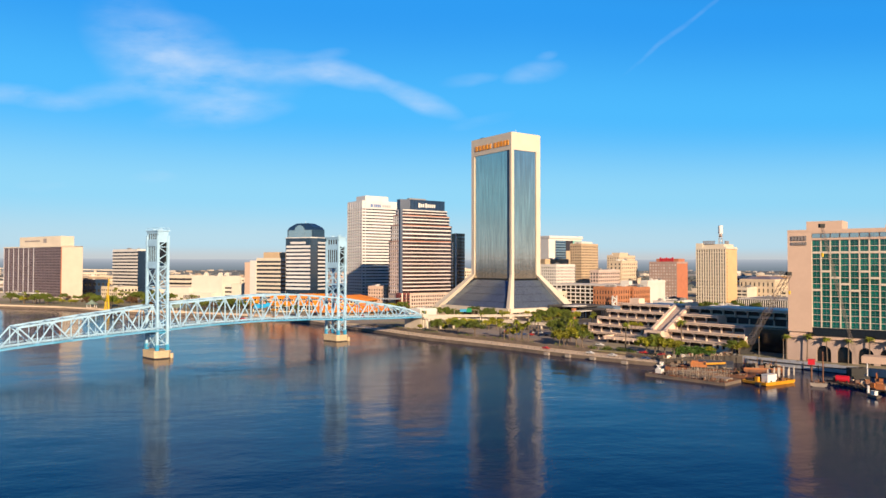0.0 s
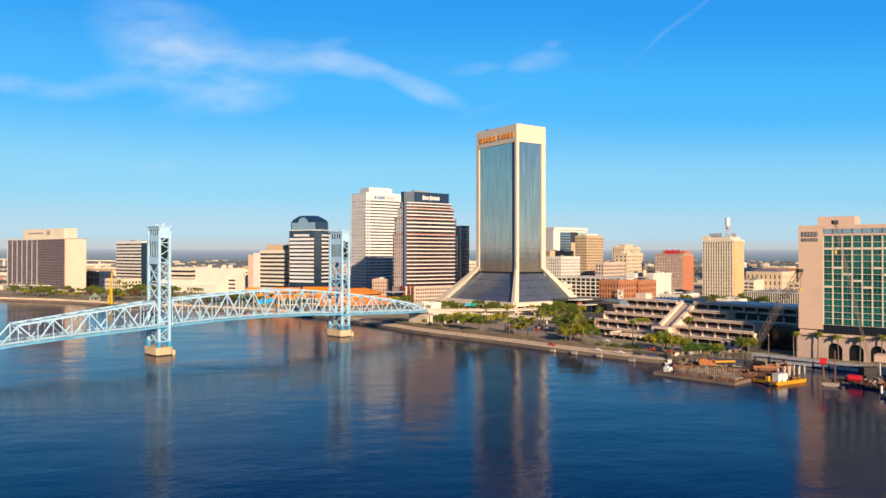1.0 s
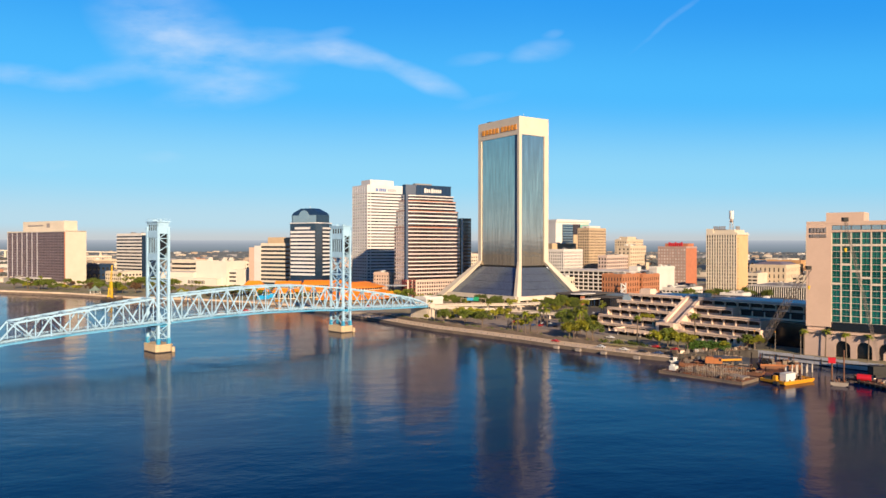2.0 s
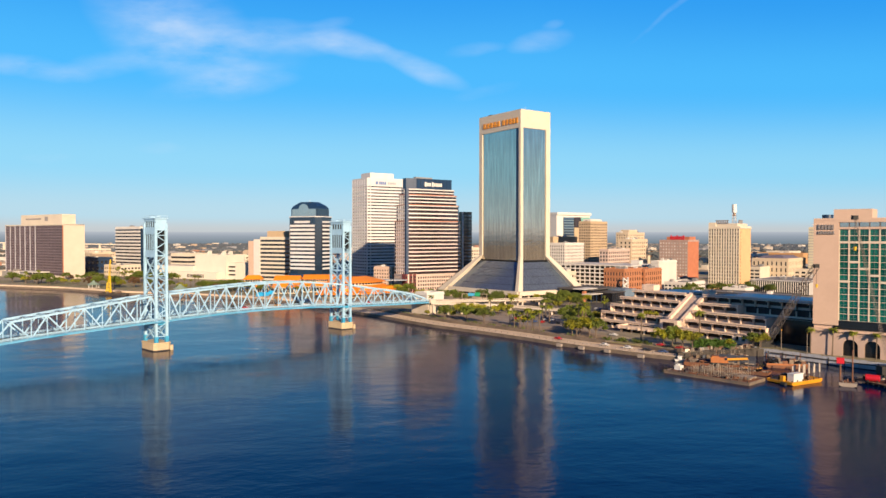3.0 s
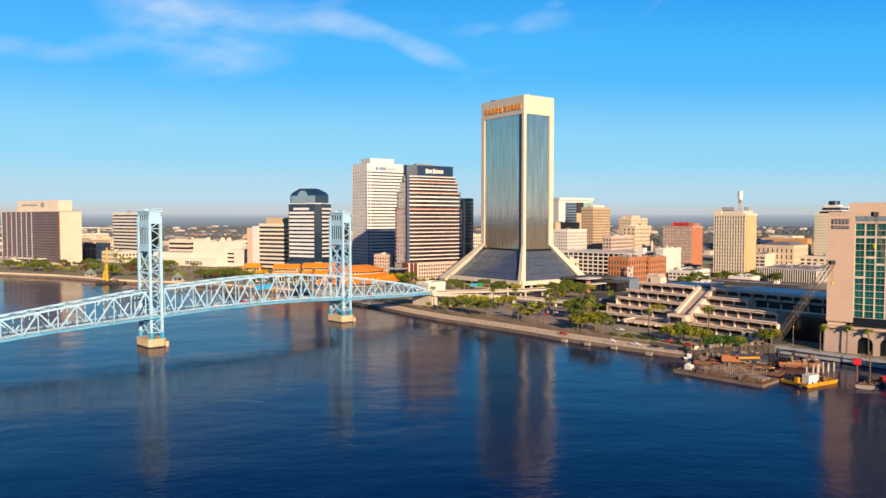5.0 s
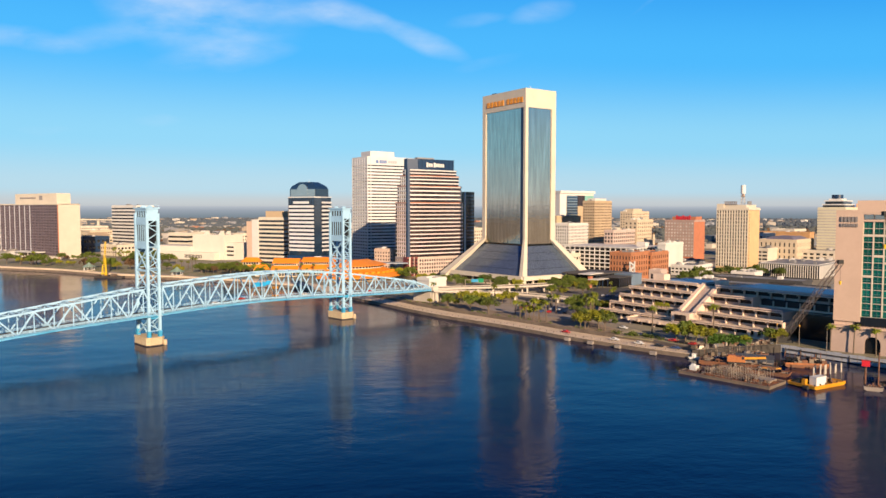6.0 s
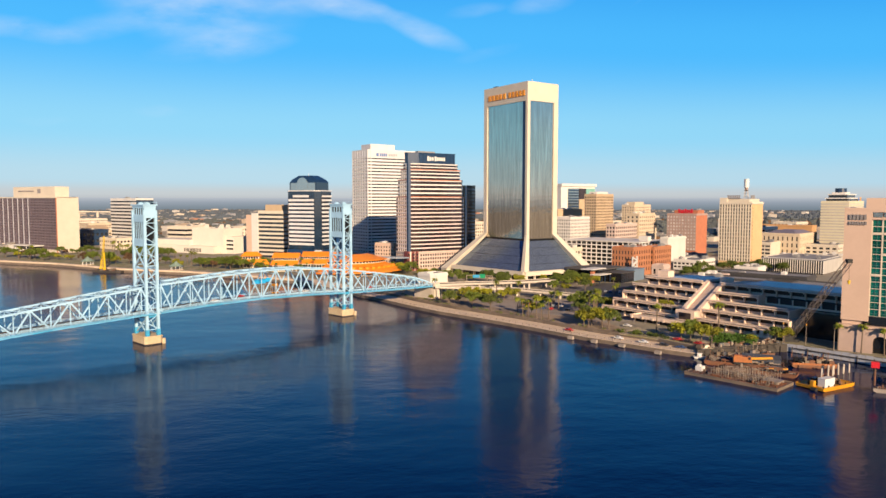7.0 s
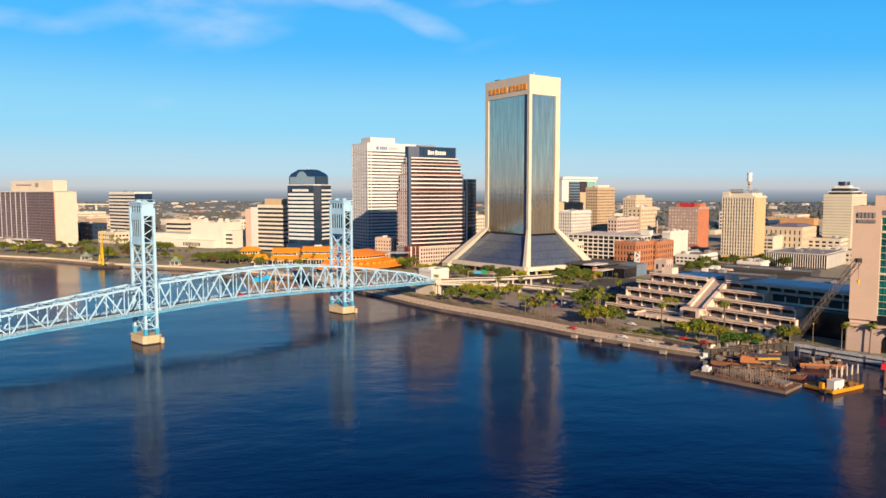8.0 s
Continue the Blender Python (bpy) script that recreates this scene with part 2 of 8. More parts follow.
# far woods: aerial haze mixed into the base colour
M_FARWOODS = material("far_woods_haze_tint", (0.110, 0.135, 0.160), 0.95, vary=0.3, grain=14.0, stain=0.2)
M_BLACK = material("black_granite", (0.012, 0.013, 0.016), 0.2, vary=0.2, grain=2.0)
M_NAVY = material("navy_metal_panel", (0.015, 0.045, 0.11), 0.35, vary=0.12, grain=2.0)
M_STEEL = material("light_blue_painted_steel", (0.42, 0.68, 0.90), 0.5, vary=0.12, grain=0.8, stain=0.12, tint=0.04)
M_STEELB = material("bright_blue_painted_steel", (0.05, 0.38, 0.66), 0.5, vary=0.12, grain=0.8, stain=0.1)
M_DECK = material("bridge_deck_asphalt", (0.10, 0.085, 0.075), 0.9, vary=0.2, grain=0.8, stain=0.2)
M_PIER = material("stained_pier_concrete", (0.72, 0.58, 0.38), 0.9, vary=0.25, grain=1.0, stain=0.2, second=(0.56, 0.43, 0.27))
M_ORANGE = material("orange_metal_roof", (0.98, 0.31, 0.012), 0.6, vary=0.16, grain=1.5, stain=0.08, tint=0.05)
M_ASPHALT = material("worn_asphalt", (0.33, 0.28, 0.24), 0.9, vary=0.2, grain=1.0, stain=0.25)
M_TARMAC = material("dark_tarmac", (0.07, 0.066, 0.066), 0.9, vary=0.2, grain=1.0, stain=0.25)
M_PAVE = material("riverwalk_paving", (0.80, 0.63, 0.46), 0.9, vary=0.15, grain=0.8, stain=0.15)
M_BULK = material("wet_and_shaded_concrete", (0.26, 0.20, 0.15), 0.8, vary=0.3, grain=0.8, stain=0.3, second=(0.13, 0.10, 0.075))
M_GROUND = material("city_ground", (0.42, 0.36, 0.29), 0.95, vary=0.3, grain=8.0, stain=0.3, second=(0.24, 0.22, 0.12))
M_STRIP = material("brown_mulch_and_paving", (0.46, 0.34, 0.24), 0.95, vary=0.25, grain=1.2, stain=0.3, second=(0.22, 0.16, 0.10))
M_SITE = material("trampled_site_ground", (0.095, 0.075, 0.060), 0.95, vary=0.3, grain=0.8, stain=0.3)
M_GRASS = material("lawn", (0.24, 0.25, 0.09), 0.95, vary=0.3, grain=1.2, stain=0.25, second=(0.36, 0.29, 0.19))
M_LEAF = material("oak_leaves", (0.105, 0.145, 0.008), 0.7, vary=0.5, grain=0.9, stain=0.15, tint=0.25)
M_LEAFY = material("yellow_green_leaves", (0.27, 0.27, 0.006), 0.7, vary=0.4, grain=0.9, stain=0.15, tint=0.25)
M_PALM = material("palm_fronds", (0.19, 0.22, 0.010), 0.6, vary=0.35, grain=0.7, tint=0.2)
# nearer woods: base colour paled and blued for distance haze
M_WOODS = material("distant_woods", (0.105, 0.120, 0.115), 0.9, vary=0.3, grain=9.0, stain=0.2)
M_AUTUMN = material("autumn_leaves", (0.13, 0.07, 0.03), 0.9, vary=0.4, grain=6.0, stain=0.2)
M_BARK = material("bark", (0.16, 0.12, 0.085), 0.9, vary=0.3, grain=0.3)
M_RUST = material("rusty_steel", (0.27, 0.105, 0.045), 0.8, vary=0.4, grain=0.5, stain=0.25, second=(0.10, 0.06, 0.045))
M_BARGE = material("weathered_barge_steel", (0.18, 0.15, 0.125), 0.7, vary=0.25, grain=0.8, stain=0.25, second=(0.22, 0.16, 0.11))
M_SCAF = material("galvanised_scaffold", (0.42, 0.35, 0.28), 0.5, metal=0.3, vary=0.2, grain=0.5)
M_YPAINT = material("yellow_paint", (0.68, 0.31, 0.012), 0.5, vary=0.15, grain=0.8, stain=0.12)
M_OPAINT = material("orange_paint", (0.48, 0.155, 0.025), 0.6, vary=0.3, grain=0.8, stain=0.25, second=(0.30, 0.10, 0.03))
M_RPAINT = material("red_paint", (0.60, 0.015, 0.03), 0.4, vary=0.12, grain=0.8)
M_WPAINT = material("white_paint", (0.80, 0.79, 0.76), 0.5, vary=0.08, grain=0.8, stain=0.08)
M_GPAINT = material("green_sign_paint", (0.0, 0.30, 0.13), 0.5, vary=0.05)
M_TYRE = material("black_rubber", (0.02, 0.02, 0.02), 0.8)
M_SIGNO = material("orange_sign_letters", (0.90, 0.36, 0.02), 0.5, vary=0.05)
M_SIGNB = material("blue_sign_letters", (0.12, 0.22, 0.50), 0.5, vary=0.05)
M_SIGNG = material("grey_sign_letters", (0.30, 0.27, 0.26), 0.5, vary=0.05)
M_CRANE = material("dull_brown_crane_steel", (0.27, 0.22, 0.19), 0.7, vary=0.2, grain=0.5)
M_BURNT = material("burnt_orange_stucco", (0.60, 0.34, 0.15), 0.85, vary=0.08, grain=1.0, stain=0.1)
M_FENCE = material("pale_fence_fabric", (0.46, 0.48, 0.53), 0.9, vary=0.12, grain=1.2, stain=0.12)
M_PARK = material("tan_park_ground", (0.64, 0.51, 0.39), 0.95, vary=0.2, grain=1.5, stain=0.2, second=(0.34, 0.31, 0.13))
M_LOT = material("dark_asphalt", (0.17, 0.155, 0.15), 0.9, vary=0.2, grain=1.5, stain=0.25)
M_IVORY = material("ivory_stucco", (0.80, 0.74, 0.64), 0.8, vary=0.05, grain=1.4, stain=0.05)
M_BLOCK = material("grey_mooring_concrete", (0.36, 0.31, 0.27), 0.9, vary=0.2, grain=0.6, stain=0.2)
M_STEELM = material("sky_blue_painted_steel", (0.15, 0.47, 0.74), 0.5, vary=0.12, grain=0.8, stain=0.12, tint=0.05)
M_TAR = material("near_black_timber", (0.05, 0.042, 0.035), 0.8, vary=0.35, grain=0.5, stain=0.3)
M_AMBER = material("sunlit_amber_stone", (0.74, 0.48, 0.25), 0.8, vary=0.08, grain=1.0, stain=0.08)
M_ROSE = material("dull_rose_brick", (0.46, 0.33, 0.29), 0.85, vary=0.14, grain=0.6, stain=0.12)
M_BLIND = material("blind_behind_glass", (0.62, 0.58, 0.53), 0.3, vary=0.15, grain=2.0, stain=0.2, tint=0.35)
M_STRAW = material("straw_coloured_precast", (0.72, 0.66, 0.48), 0.8, vary=0.06, grain=1.2, stain=0.06)
M_LEMON = material("lemon_yellow_paint", (0.85, 0.56, 0.02), 0.5, vary=0.12, grain=0.8, stain=0.12)
M_TARP = material("bright_blue_tarpaulin", (0.02, 0.42, 0.85), 0.5, vary=0.15, grain=0.8, stain=0.12)
M_SAGE = material("sage_green_roof", (0.27, 0.37, 0.30), 0.6, vary=0.12)
M_HEDGE = material("hedge_leaves", (0.06, 0.14, 0.008), 0.7, vary=0.4, grain=0.8, stain=0.15)
M_BAND = material("pale_rose_precast", (0.72, 0.62, 0.60), 0.7, vary=0.07, grain=1.0, stain=0.06, tint=0.05)
M_SLATE = material("slate_blue_sheet", (0.05, 0.06, 0.085), 0.6, vary=0.25, grain=0.8, stain=0.2)
M_PALEBLUE = material("skylit_shade_blue", (0.17, 0.25, 0.35), 0.6, vary=0.08, grain=1.2, stain=0.08)
# distant building colours, paled in place of haze
M_MUTED = [material("muted_" + n, c, 0.9, vary=0.15, grain=5.0, stain=0.15) for n, c in (("stone", (0.66, 0.62, 0.57)), ("cream", (0.62, 0.55, 0.46)), ("tan", (0.44, 0.35, 0.27)), ("roof", (0.32, 0.33, 0.36)), ("brick", (0.38, 0.20, 0.14)), ("gravel", (0.34, 0.32, 0.30)))]
M_TEAL = material("teal_metal_roof", (0.22, 0.48, 0.42), 0.5, vary=0.1)
M_PURPLE = material("violet_grey_roof", (0.20, 0.18, 0.24), 0.7, vary=0.1)
M_SHED = material("pale_blue_grey_roof", (0.38, 0.44, 0.51), 0.4, vary=0.12, grain=1.5, stain=0.15)


# ---- mesh tools ----
class Shape:
    """Collects boxes, beams and prisms into one mesh."""

    def __init__(self):
        self.v, self.f = [], []

    def add(self, verts, faces):
        k = len(self.v)
        self.v += [tuple(p) for p in verts]
        self.f += [tuple(i + k for i in q) for q in faces]
        return self

    def box(self, x0, y0, z0, x1, y1, z1):
        v = [(x, y, z) for z in (z0, z1) for y in (y0, y1) for x in (x0, x1)]
        return self.add(v, [(0, 2, 3, 1), (4, 5, 7, 6), (0, 1, 5, 4), (2, 6, 7, 3), (0, 4, 6, 2), (1, 3, 7, 5)])

    def prism(self, poly, z0, z1, top=None):
        """A prism on a counter-clockwise outline; top: another outline for its upper end."""
        n, top = len(poly), top or poly
        v = [(x, y, z0) for x, y in poly] + [(x, y, z1) for x, y in top]
        f = [tuple(range(n - 1, -1, -1)), tuple(range(n, 2 * n))]
        return self.add(v, f + [(i, (i + 1) % n, n + (i + 1) % n, n + i) for i in range(n)])

    def beam(self, p, q, w, h=None):
        p, q, h = Vector(p), Vector(q), h or w
        d = (q - p).normalized()
        side = d.cross(Vector((0, 0, 1)))
        side = side.normalized() if side.length > 1e-4 else Vector((1, 0, 0))
        up = side.cross(d)
        v = [c + side * (a * w / 2) + up * (b * h / 2) for c in (p, q) for a, b in ((-1, -1), (1, -1), (1, 1), (-1, 1))]
        return self.add(v, [(0, 1, 2, 3), (7, 6, 5, 4), (0, 4, 5, 1), (1, 5, 6, 2), (2, 6, 7, 3), (3, 7, 4, 0)])

    def tube(self, p, q, r, r2=None, n=8):
        p, q, r2 = Vector(p), Vector(q), r if r2 is None else r2
        d = (q - p).normalized()
        a = d.orthogonal().normalized()
        b = d.cross(a)
        ring = [(math.cos(2 * math.pi * i / n), math.sin(2 * math.pi * i / n)) for i in range(n)]
        v = [p + a * (c * r) + b * (s * r) for c, s in ring] + [q + a * (c * r2) + b * (s * r2) for c, s in ring]
        f = [(i, (i + 1) % n, n + (i + 1) % n, n + i) for i in range(n)] + [tuple(range(n - 1, -1, -1)), tuple(range(n, 2 * n))]
        return self.add(v, f)

    def quad(self, *pts):
        return self.add(pts, [tuple(range(len(pts)))])

    def mesh(self, name, mat):
        me = bpy.data.meshes.new(name)
        me.from_pydata(self.v, [], self.f)
        me.materials.append(mat)
        me.update()
        return me


def thing(name, loc, angle=0.0, label="", category="", group="", kind=""):
    ob = new(name)
    ob.empty_display_size = 1
    ob.matrix_world = pose(*loc, 0, 0, angle)
    return tagged(ob, label, category, group, kind)


def part(name, shape, mat, parent, label="", at=None, kind=""):
    """One mesh under a thing or a part, in its parent's own axes. shape may be a mesh that alike parts share."""
    me = shape.mesh(name, mat) if isinstance(shape, Shape) else shape
    ob = new(name, me)
    ob.parent = parent
    if at is not None:
        ob.location = at
    return tagged(ob, label, kind=kind)


def solid(name, shape, mat, label="", category="", group="", kind="", loc=(0, 0, 0), angle=0.0):
    ob = new(name, shape.mesh(name, mat))
    ob.matrix_world = pose(*loc, 0, 0, angle)
    return tagged(ob, label, category, group, kind)


def offset_poly(poly, d):
    """A convex counter-clockwise outline moved outwards by d."""
    out, n = [], len(poly)
    for i in range(n):
        a, b, c = (Vector(poly[(i + k) % n]) for k in (-1, 0, 1))
        n1 = Vector(((b - a).y, -(b - a).x)).normalized()
        n2 = Vector(((c - b).y, -(c - b).x)).normalized()
        q = b + (n1 + n2) * (d / (1 + n1.dot(n2)))
        out.append((q.x, q.y))
    return out


def rect(x0, y0, x1, y1):
    return [(x0, y0), (x1, y0), (x1, y1), (x0, y1)]


def banded(par, poly, z0, z1, n, frac, slab, glass, off=0.35, names=("spandrel", "glazing")):
    """Storeys as proud solid bands round a glazed core."""
    part(names[1], Shape().prism(poly, z0, z1), glass, par)
    h = (z1 - z0) / n
    me = Shape().prism(offset_poly(poly, off), 0, h * frac).mesh(names[0], slab)
    for i in range(n):
        part(names[0], me, slab, par, at=(0, 0, z0 + h * i + h * (1 - frac)))


def facade(par, face, s0, s1, z0, z1, nx, nz, pw, ph, wall, glass, deep=0.4, at=0.0, name="window", joined=False):
    """A wall with real openings on one face of a block: 'R' lies along local x at y = at and looks to -y, 'L' along y at x = at and looks to -x."""
    def put(s, a, b, za, zb, d0, d1):
        if face == "R":
            s.box(a, at - d1, za, b, at - d0, zb)
        else:
            s.box(at - d1, a, za, at - d0, b, zb)
    cw, ch = (s1 - s0) / nx, (z1 - z0) / nz
    w, h = cw * pw, ch * ph
    grid = Shape()
    gap = cw - w
    put(grid, s0, s0 + gap / 2, z0, z1, 0, deep)
    put(grid, s1 - gap / 2, s1, z0, z1, 0, deep)
    for i in range(1, nx):
        put(grid, s0 + cw * i - gap / 2, s0 + cw * i + gap / 2, z0, z1, 0, deep)
    gz = ch - h
    for k in range(nz + 1):
        a, b = max(z0, z0 + ch * k - gz / 2), min(z1, z0 + ch * k + gz / 2)
        for i in range(nx):
            put(grid, s0 + cw * i + gap / 2, s0 + cw * (i + 1) - gap / 2, a, b, 0, deep - 0.06)
    part("facade", grid, wall, par)
    panes = Shape()
    me = None
    for k in range(nz):
        for i in range(nx):
            a, b = s0 + cw * i + gap / 2, z0 + ch * k + gz / 2
            if joined:
                put(panes, a, a + w, b, b + h, 0.0, 0.09)
                continue
            if me is None:
                one = Shape()
                put(one, 0, w, 0, h, -at * 0, 0.09) if at == 0 else (one.box(0, -0.09, 0, w, 0, h) if face == "R" else one.box(-0.09, 0, 0, 0, w, h))
                me = one.mesh(name, glass)
            part(name, me, glass, par, at=(a, at, b) if face == "R" else (at, a, b))
    if joined:
        part(name, panes, glass, par, kind="stuff")


def roof_kit(par, poly, z, wall, rng, units=3, parapet=1.1, top=M_ROOF):
    """A flat roof with its parapet and some plant on it."""
    part("roof", Shape().prism(offset_poly(poly, -0.6), z, z + 0.25), top, par)
    out, n = Shape(), len(poly)
    inner = offset_poly(poly, -0.5)
    for i in range(n):
        j = (i + 1) % n
        out.prism([poly[i], poly[j], inner[j], inner[i]], z, z + parapet)
    part("parapet", out, wall, par)
    xs, ys = [p[0] for p in poly], [p[1] for p in poly]
    for _ in range(units):
        w, d, h = rng.uniform(2, 6), rng.uniform(2, 5), rng.uniform(1.2, 3.2)
        x, y = rng.uniform(min(xs) + 2, max(max(xs) - w - 2, min(xs) + 2.1)), rng.uniform(min(ys) + 2, max(max(ys) - d - 2, min(ys) + 2.1))
        s = Shape().box(x, y, z + 0.25, x + w, y + d, z + h).box(x + 0.3, y + 0.3, z + h, x + w * 0.6, y + d * 0.7, z + h + 0.4)
        part("roof_unit", s, M_ROOF if rng.random() < 0.5 else M_WHITE, par)


def sign_bars(par, face, s0, s1, z0, z1, n, mat, at, label="sign", gap=0.3, rng=None):
    """A sign whose letters are plain upright bars."""
    w = (s1 - s0) / n
    for i in range(n):
        a, b = s0 + w * i, s0 + w * (i + 1 - gap)
        s = Shape()
        if face == "R":
            s.box(a, at - 0.5, z0, b, at - 0.02, z1)
        else:
            s.box(at - 0.5, a, z0, at - 0.02, b, z1)
        part("sign_letter", s, mat, par, label)

# ---- the setting ----
GZ = 3.5                                 # the city's ground above the river
# the waterline, west to east, and the line where the streets' level begins behind the lower riverwalk
SHORE = [(-4800, 1700), (-1400, 1080), (-620, 905), (-443, 833), (-367, 797), (-279, 735), (-207, 706), (-150, 672), (-92, 628), (-54, 572), (-36, 545), (-24, 529),
         (-4, 496), (16, 467), (34, 446), (51, 425.5), (64, 409), (75, 393.5), (86, 380), (97, 368), (106, 358), (114, 349.5), (124, 340.5), (140, 343), (160, 350), (171, 351.5), (203, 309), (262, 232), (700, -190), (4800, -3900)]
WALKZ = 2.0
BACK = SHORE[:10] + [(x + 9.5, y + 8.5) for x, y in SHORE[10:21]] + [(121.0, 355.8), (128.8, 344.8)] + SHORE[23:]
LAND = BACK + [(4800, 4800), (-4800, 4800)]
solid("water", Shape().quad((-4850, -4850, 0), (4850, -4850, 0), (4850, 4850, 0), (-4850, 4850, 0)), M_WATER, "deep blue rippled river water", "water", kind="structure")
solid("ground", Shape().prism(LAND, -3, GZ), M_GROUND, "city ground of asphalt, dust and scrub", "ground", kind="structure")


def ribbon(poly, inside, z0, z1):
    """A strip along a line, `inside` metres deep on its left-hand side."""
    s = Shape()
    pts = [Vector(p) for p in poly]
    nrm = []
    for i in range(len(pts)):
        d = (pts[min(i + 1, len(pts) - 1)] - pts[max(i - 1, 0)]).normalized()
        nrm.append(Vector((-d.y, d.x)))
    for i in range(len(pts) - 1):
        a, b = pts[i], pts[i + 1]
        q = [a, b, b + nrm[i + 1] * inside[1], a + nrm[i] * inside[1]]
        if inside[0]:
            q[0], q[1] = a + nrm[i] * inside[0], b + nrm[i + 1] * inside[0]
        s.prism([tuple(p) for p in q], z0, z1)
    return s


WALKLINE = SHORE[9:23]
solid("riverwalk", ribbon(WALKLINE, (0.9, 14.0), -1, WALKZ), M_PAVE, "pale paved riverwalk along the bulkhead", "pavement", kind="structure")
solid("coping", ribbon(WALKLINE, (-0.6, 1.0), WALKZ - 0.1, WALKZ + 0.08), M_PAVE, "tan concrete coping of the bulkhead", "coping", kind="structure")
solid("bulkhead", ribbon(WALKLINE, (-0.4, 0.9), -3, WALKZ - 0.1), M_BULK, "weathered concrete river bulkhead", "seawall", kind="structure")
solid("river_wall", ribbon(SHORE[2:10], (-0.4, 0.9), -3, GZ - 1.2), M_BULK, "weathered concrete river wall", "seawall", kind="structure")
solid("coping", ribbon(SHORE[2:10], (-0.5, 3.2), GZ - 1.2, GZ + 0.25), M_PAVE, "pale coping and path on the river wall", "coping", kind="structure")
# near-black colour stands for shadow on this stretch of wall
solid("river_wall", ribbon(SHORE[22:27], (-0.4, 0.9), -3, GZ + 0.1), M_TAR, "timber river wall darkened for shadow", "seawall", kind="structure")
# dark wall colour takes the place of shadow behind the walk
solid("planter_wall", ribbon(BACK[10:23], (-0.5, 0.4), 0, GZ + 0.25), M_BULK, "low wall behind the riverwalk, darkened for shadow", "wall", kind="structure")

far = Shape()
rng = random.Random(5)
N = 220
ring = [(math.cos(radians(200 - 220 * i / N)) * 4820, math.sin(radians(200 - 220 * i / N)) * 4820) for i in range(N + 1)]
tops = [86 + 3 * noise.noise((i * 0.13, 0, 0)) + 2 * noise.noise((i * 0.6, 3, 0)) for i in range(N + 1)]
for i in range(N):
    (x0, y0), (x1, y1) = ring[i], ring[i + 1]
    far.quad((x0, y0, 0), (x0, y0, tops[i]), (x1, y1, tops[i + 1]), (x1, y1, 0))
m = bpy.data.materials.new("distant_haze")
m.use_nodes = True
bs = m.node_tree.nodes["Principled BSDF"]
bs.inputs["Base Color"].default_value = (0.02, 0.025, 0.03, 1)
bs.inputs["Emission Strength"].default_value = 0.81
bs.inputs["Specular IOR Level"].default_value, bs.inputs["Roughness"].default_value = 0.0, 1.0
# glow colour ramp paints woods paling into haze towards the skyline
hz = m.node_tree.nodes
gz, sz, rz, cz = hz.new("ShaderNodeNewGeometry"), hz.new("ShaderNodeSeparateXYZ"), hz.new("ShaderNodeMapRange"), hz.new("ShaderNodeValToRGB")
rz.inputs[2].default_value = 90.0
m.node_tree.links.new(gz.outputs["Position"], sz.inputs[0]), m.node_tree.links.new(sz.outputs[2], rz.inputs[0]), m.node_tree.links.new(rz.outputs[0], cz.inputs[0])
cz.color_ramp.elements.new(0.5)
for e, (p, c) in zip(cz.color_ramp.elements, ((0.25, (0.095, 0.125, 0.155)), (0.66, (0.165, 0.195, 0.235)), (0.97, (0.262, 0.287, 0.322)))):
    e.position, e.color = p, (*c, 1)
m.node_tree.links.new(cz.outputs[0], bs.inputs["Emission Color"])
# the plain opposite bank, mirrored in the glass across the river
SOUTH = [(-4800, -900), (-900, -330), (-300, -190), (200, -200), (520, -380), (4800, -4500), (4800, -4800), (-4800, -4800)]
solid("ground", Shape().prism(SOUTH[::-1], -3, GZ), M_WOODS, "opposite river bank of scrub and streets", "ground", kind="structure")
bank = Shape()
for _ in range(900):
    x = rng.uniform(-700, 480)
    y = -235 - 420 * rng.random() ** 1.5 - (120 if abs(x) > 300 else 0)
    r, h = rng.uniform(4, 8), rng.uniform(8, 14)
    bank.tube((x, y, GZ - 0.5), (x, y, GZ + h * 0.5), r * 0.7, r, 6).tube((x, y, GZ + h * 0.5), (x, y, GZ + h), r, r * 0.4, 6)
solid("bank_woods", bank, M_WOODS, "dark woods on the opposite bank", "woods", kind="stuff")
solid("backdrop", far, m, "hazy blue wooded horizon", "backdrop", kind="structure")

# ---- the lift bridge ----
BA = 43.26                               # the bridge's own x runs along its deck, y to the far truss
BO = (-130.3, 385.6)
LINE_BOT = ((-80, 10.2), (-61, 11.8), (-40, 13.1), (0, 14.8), (28, 15.9), (57, 16.4), (92, 15.5), (121, 14.0), (157, 12.7), (193, 11.8), (260, 10.4))
LINE_TOP = ((-66, 20.2), (-52, 21.9), (-35, 24.0), (0, 28.0), (21, 29.2), (38, 30.3), (54, 31.0), (71, 31.2), (89, 30.7), (121, 27.4), (148, 23.4), (167, 20.6), (180, 17.8), (190, 14.0))


def on_line(line, x):
    for (x0, z0), (x1, z1) in zip(line, line[1:]):
        if x <= x1:
            return z0 + (z1 - z0) * (x - x0) / (x1 - x0)
    return line[-1][1]


def rail_tone(a):
    return int(a * 7) % 5 == 0


HALF = 6.2                               # half the distance between the trusses


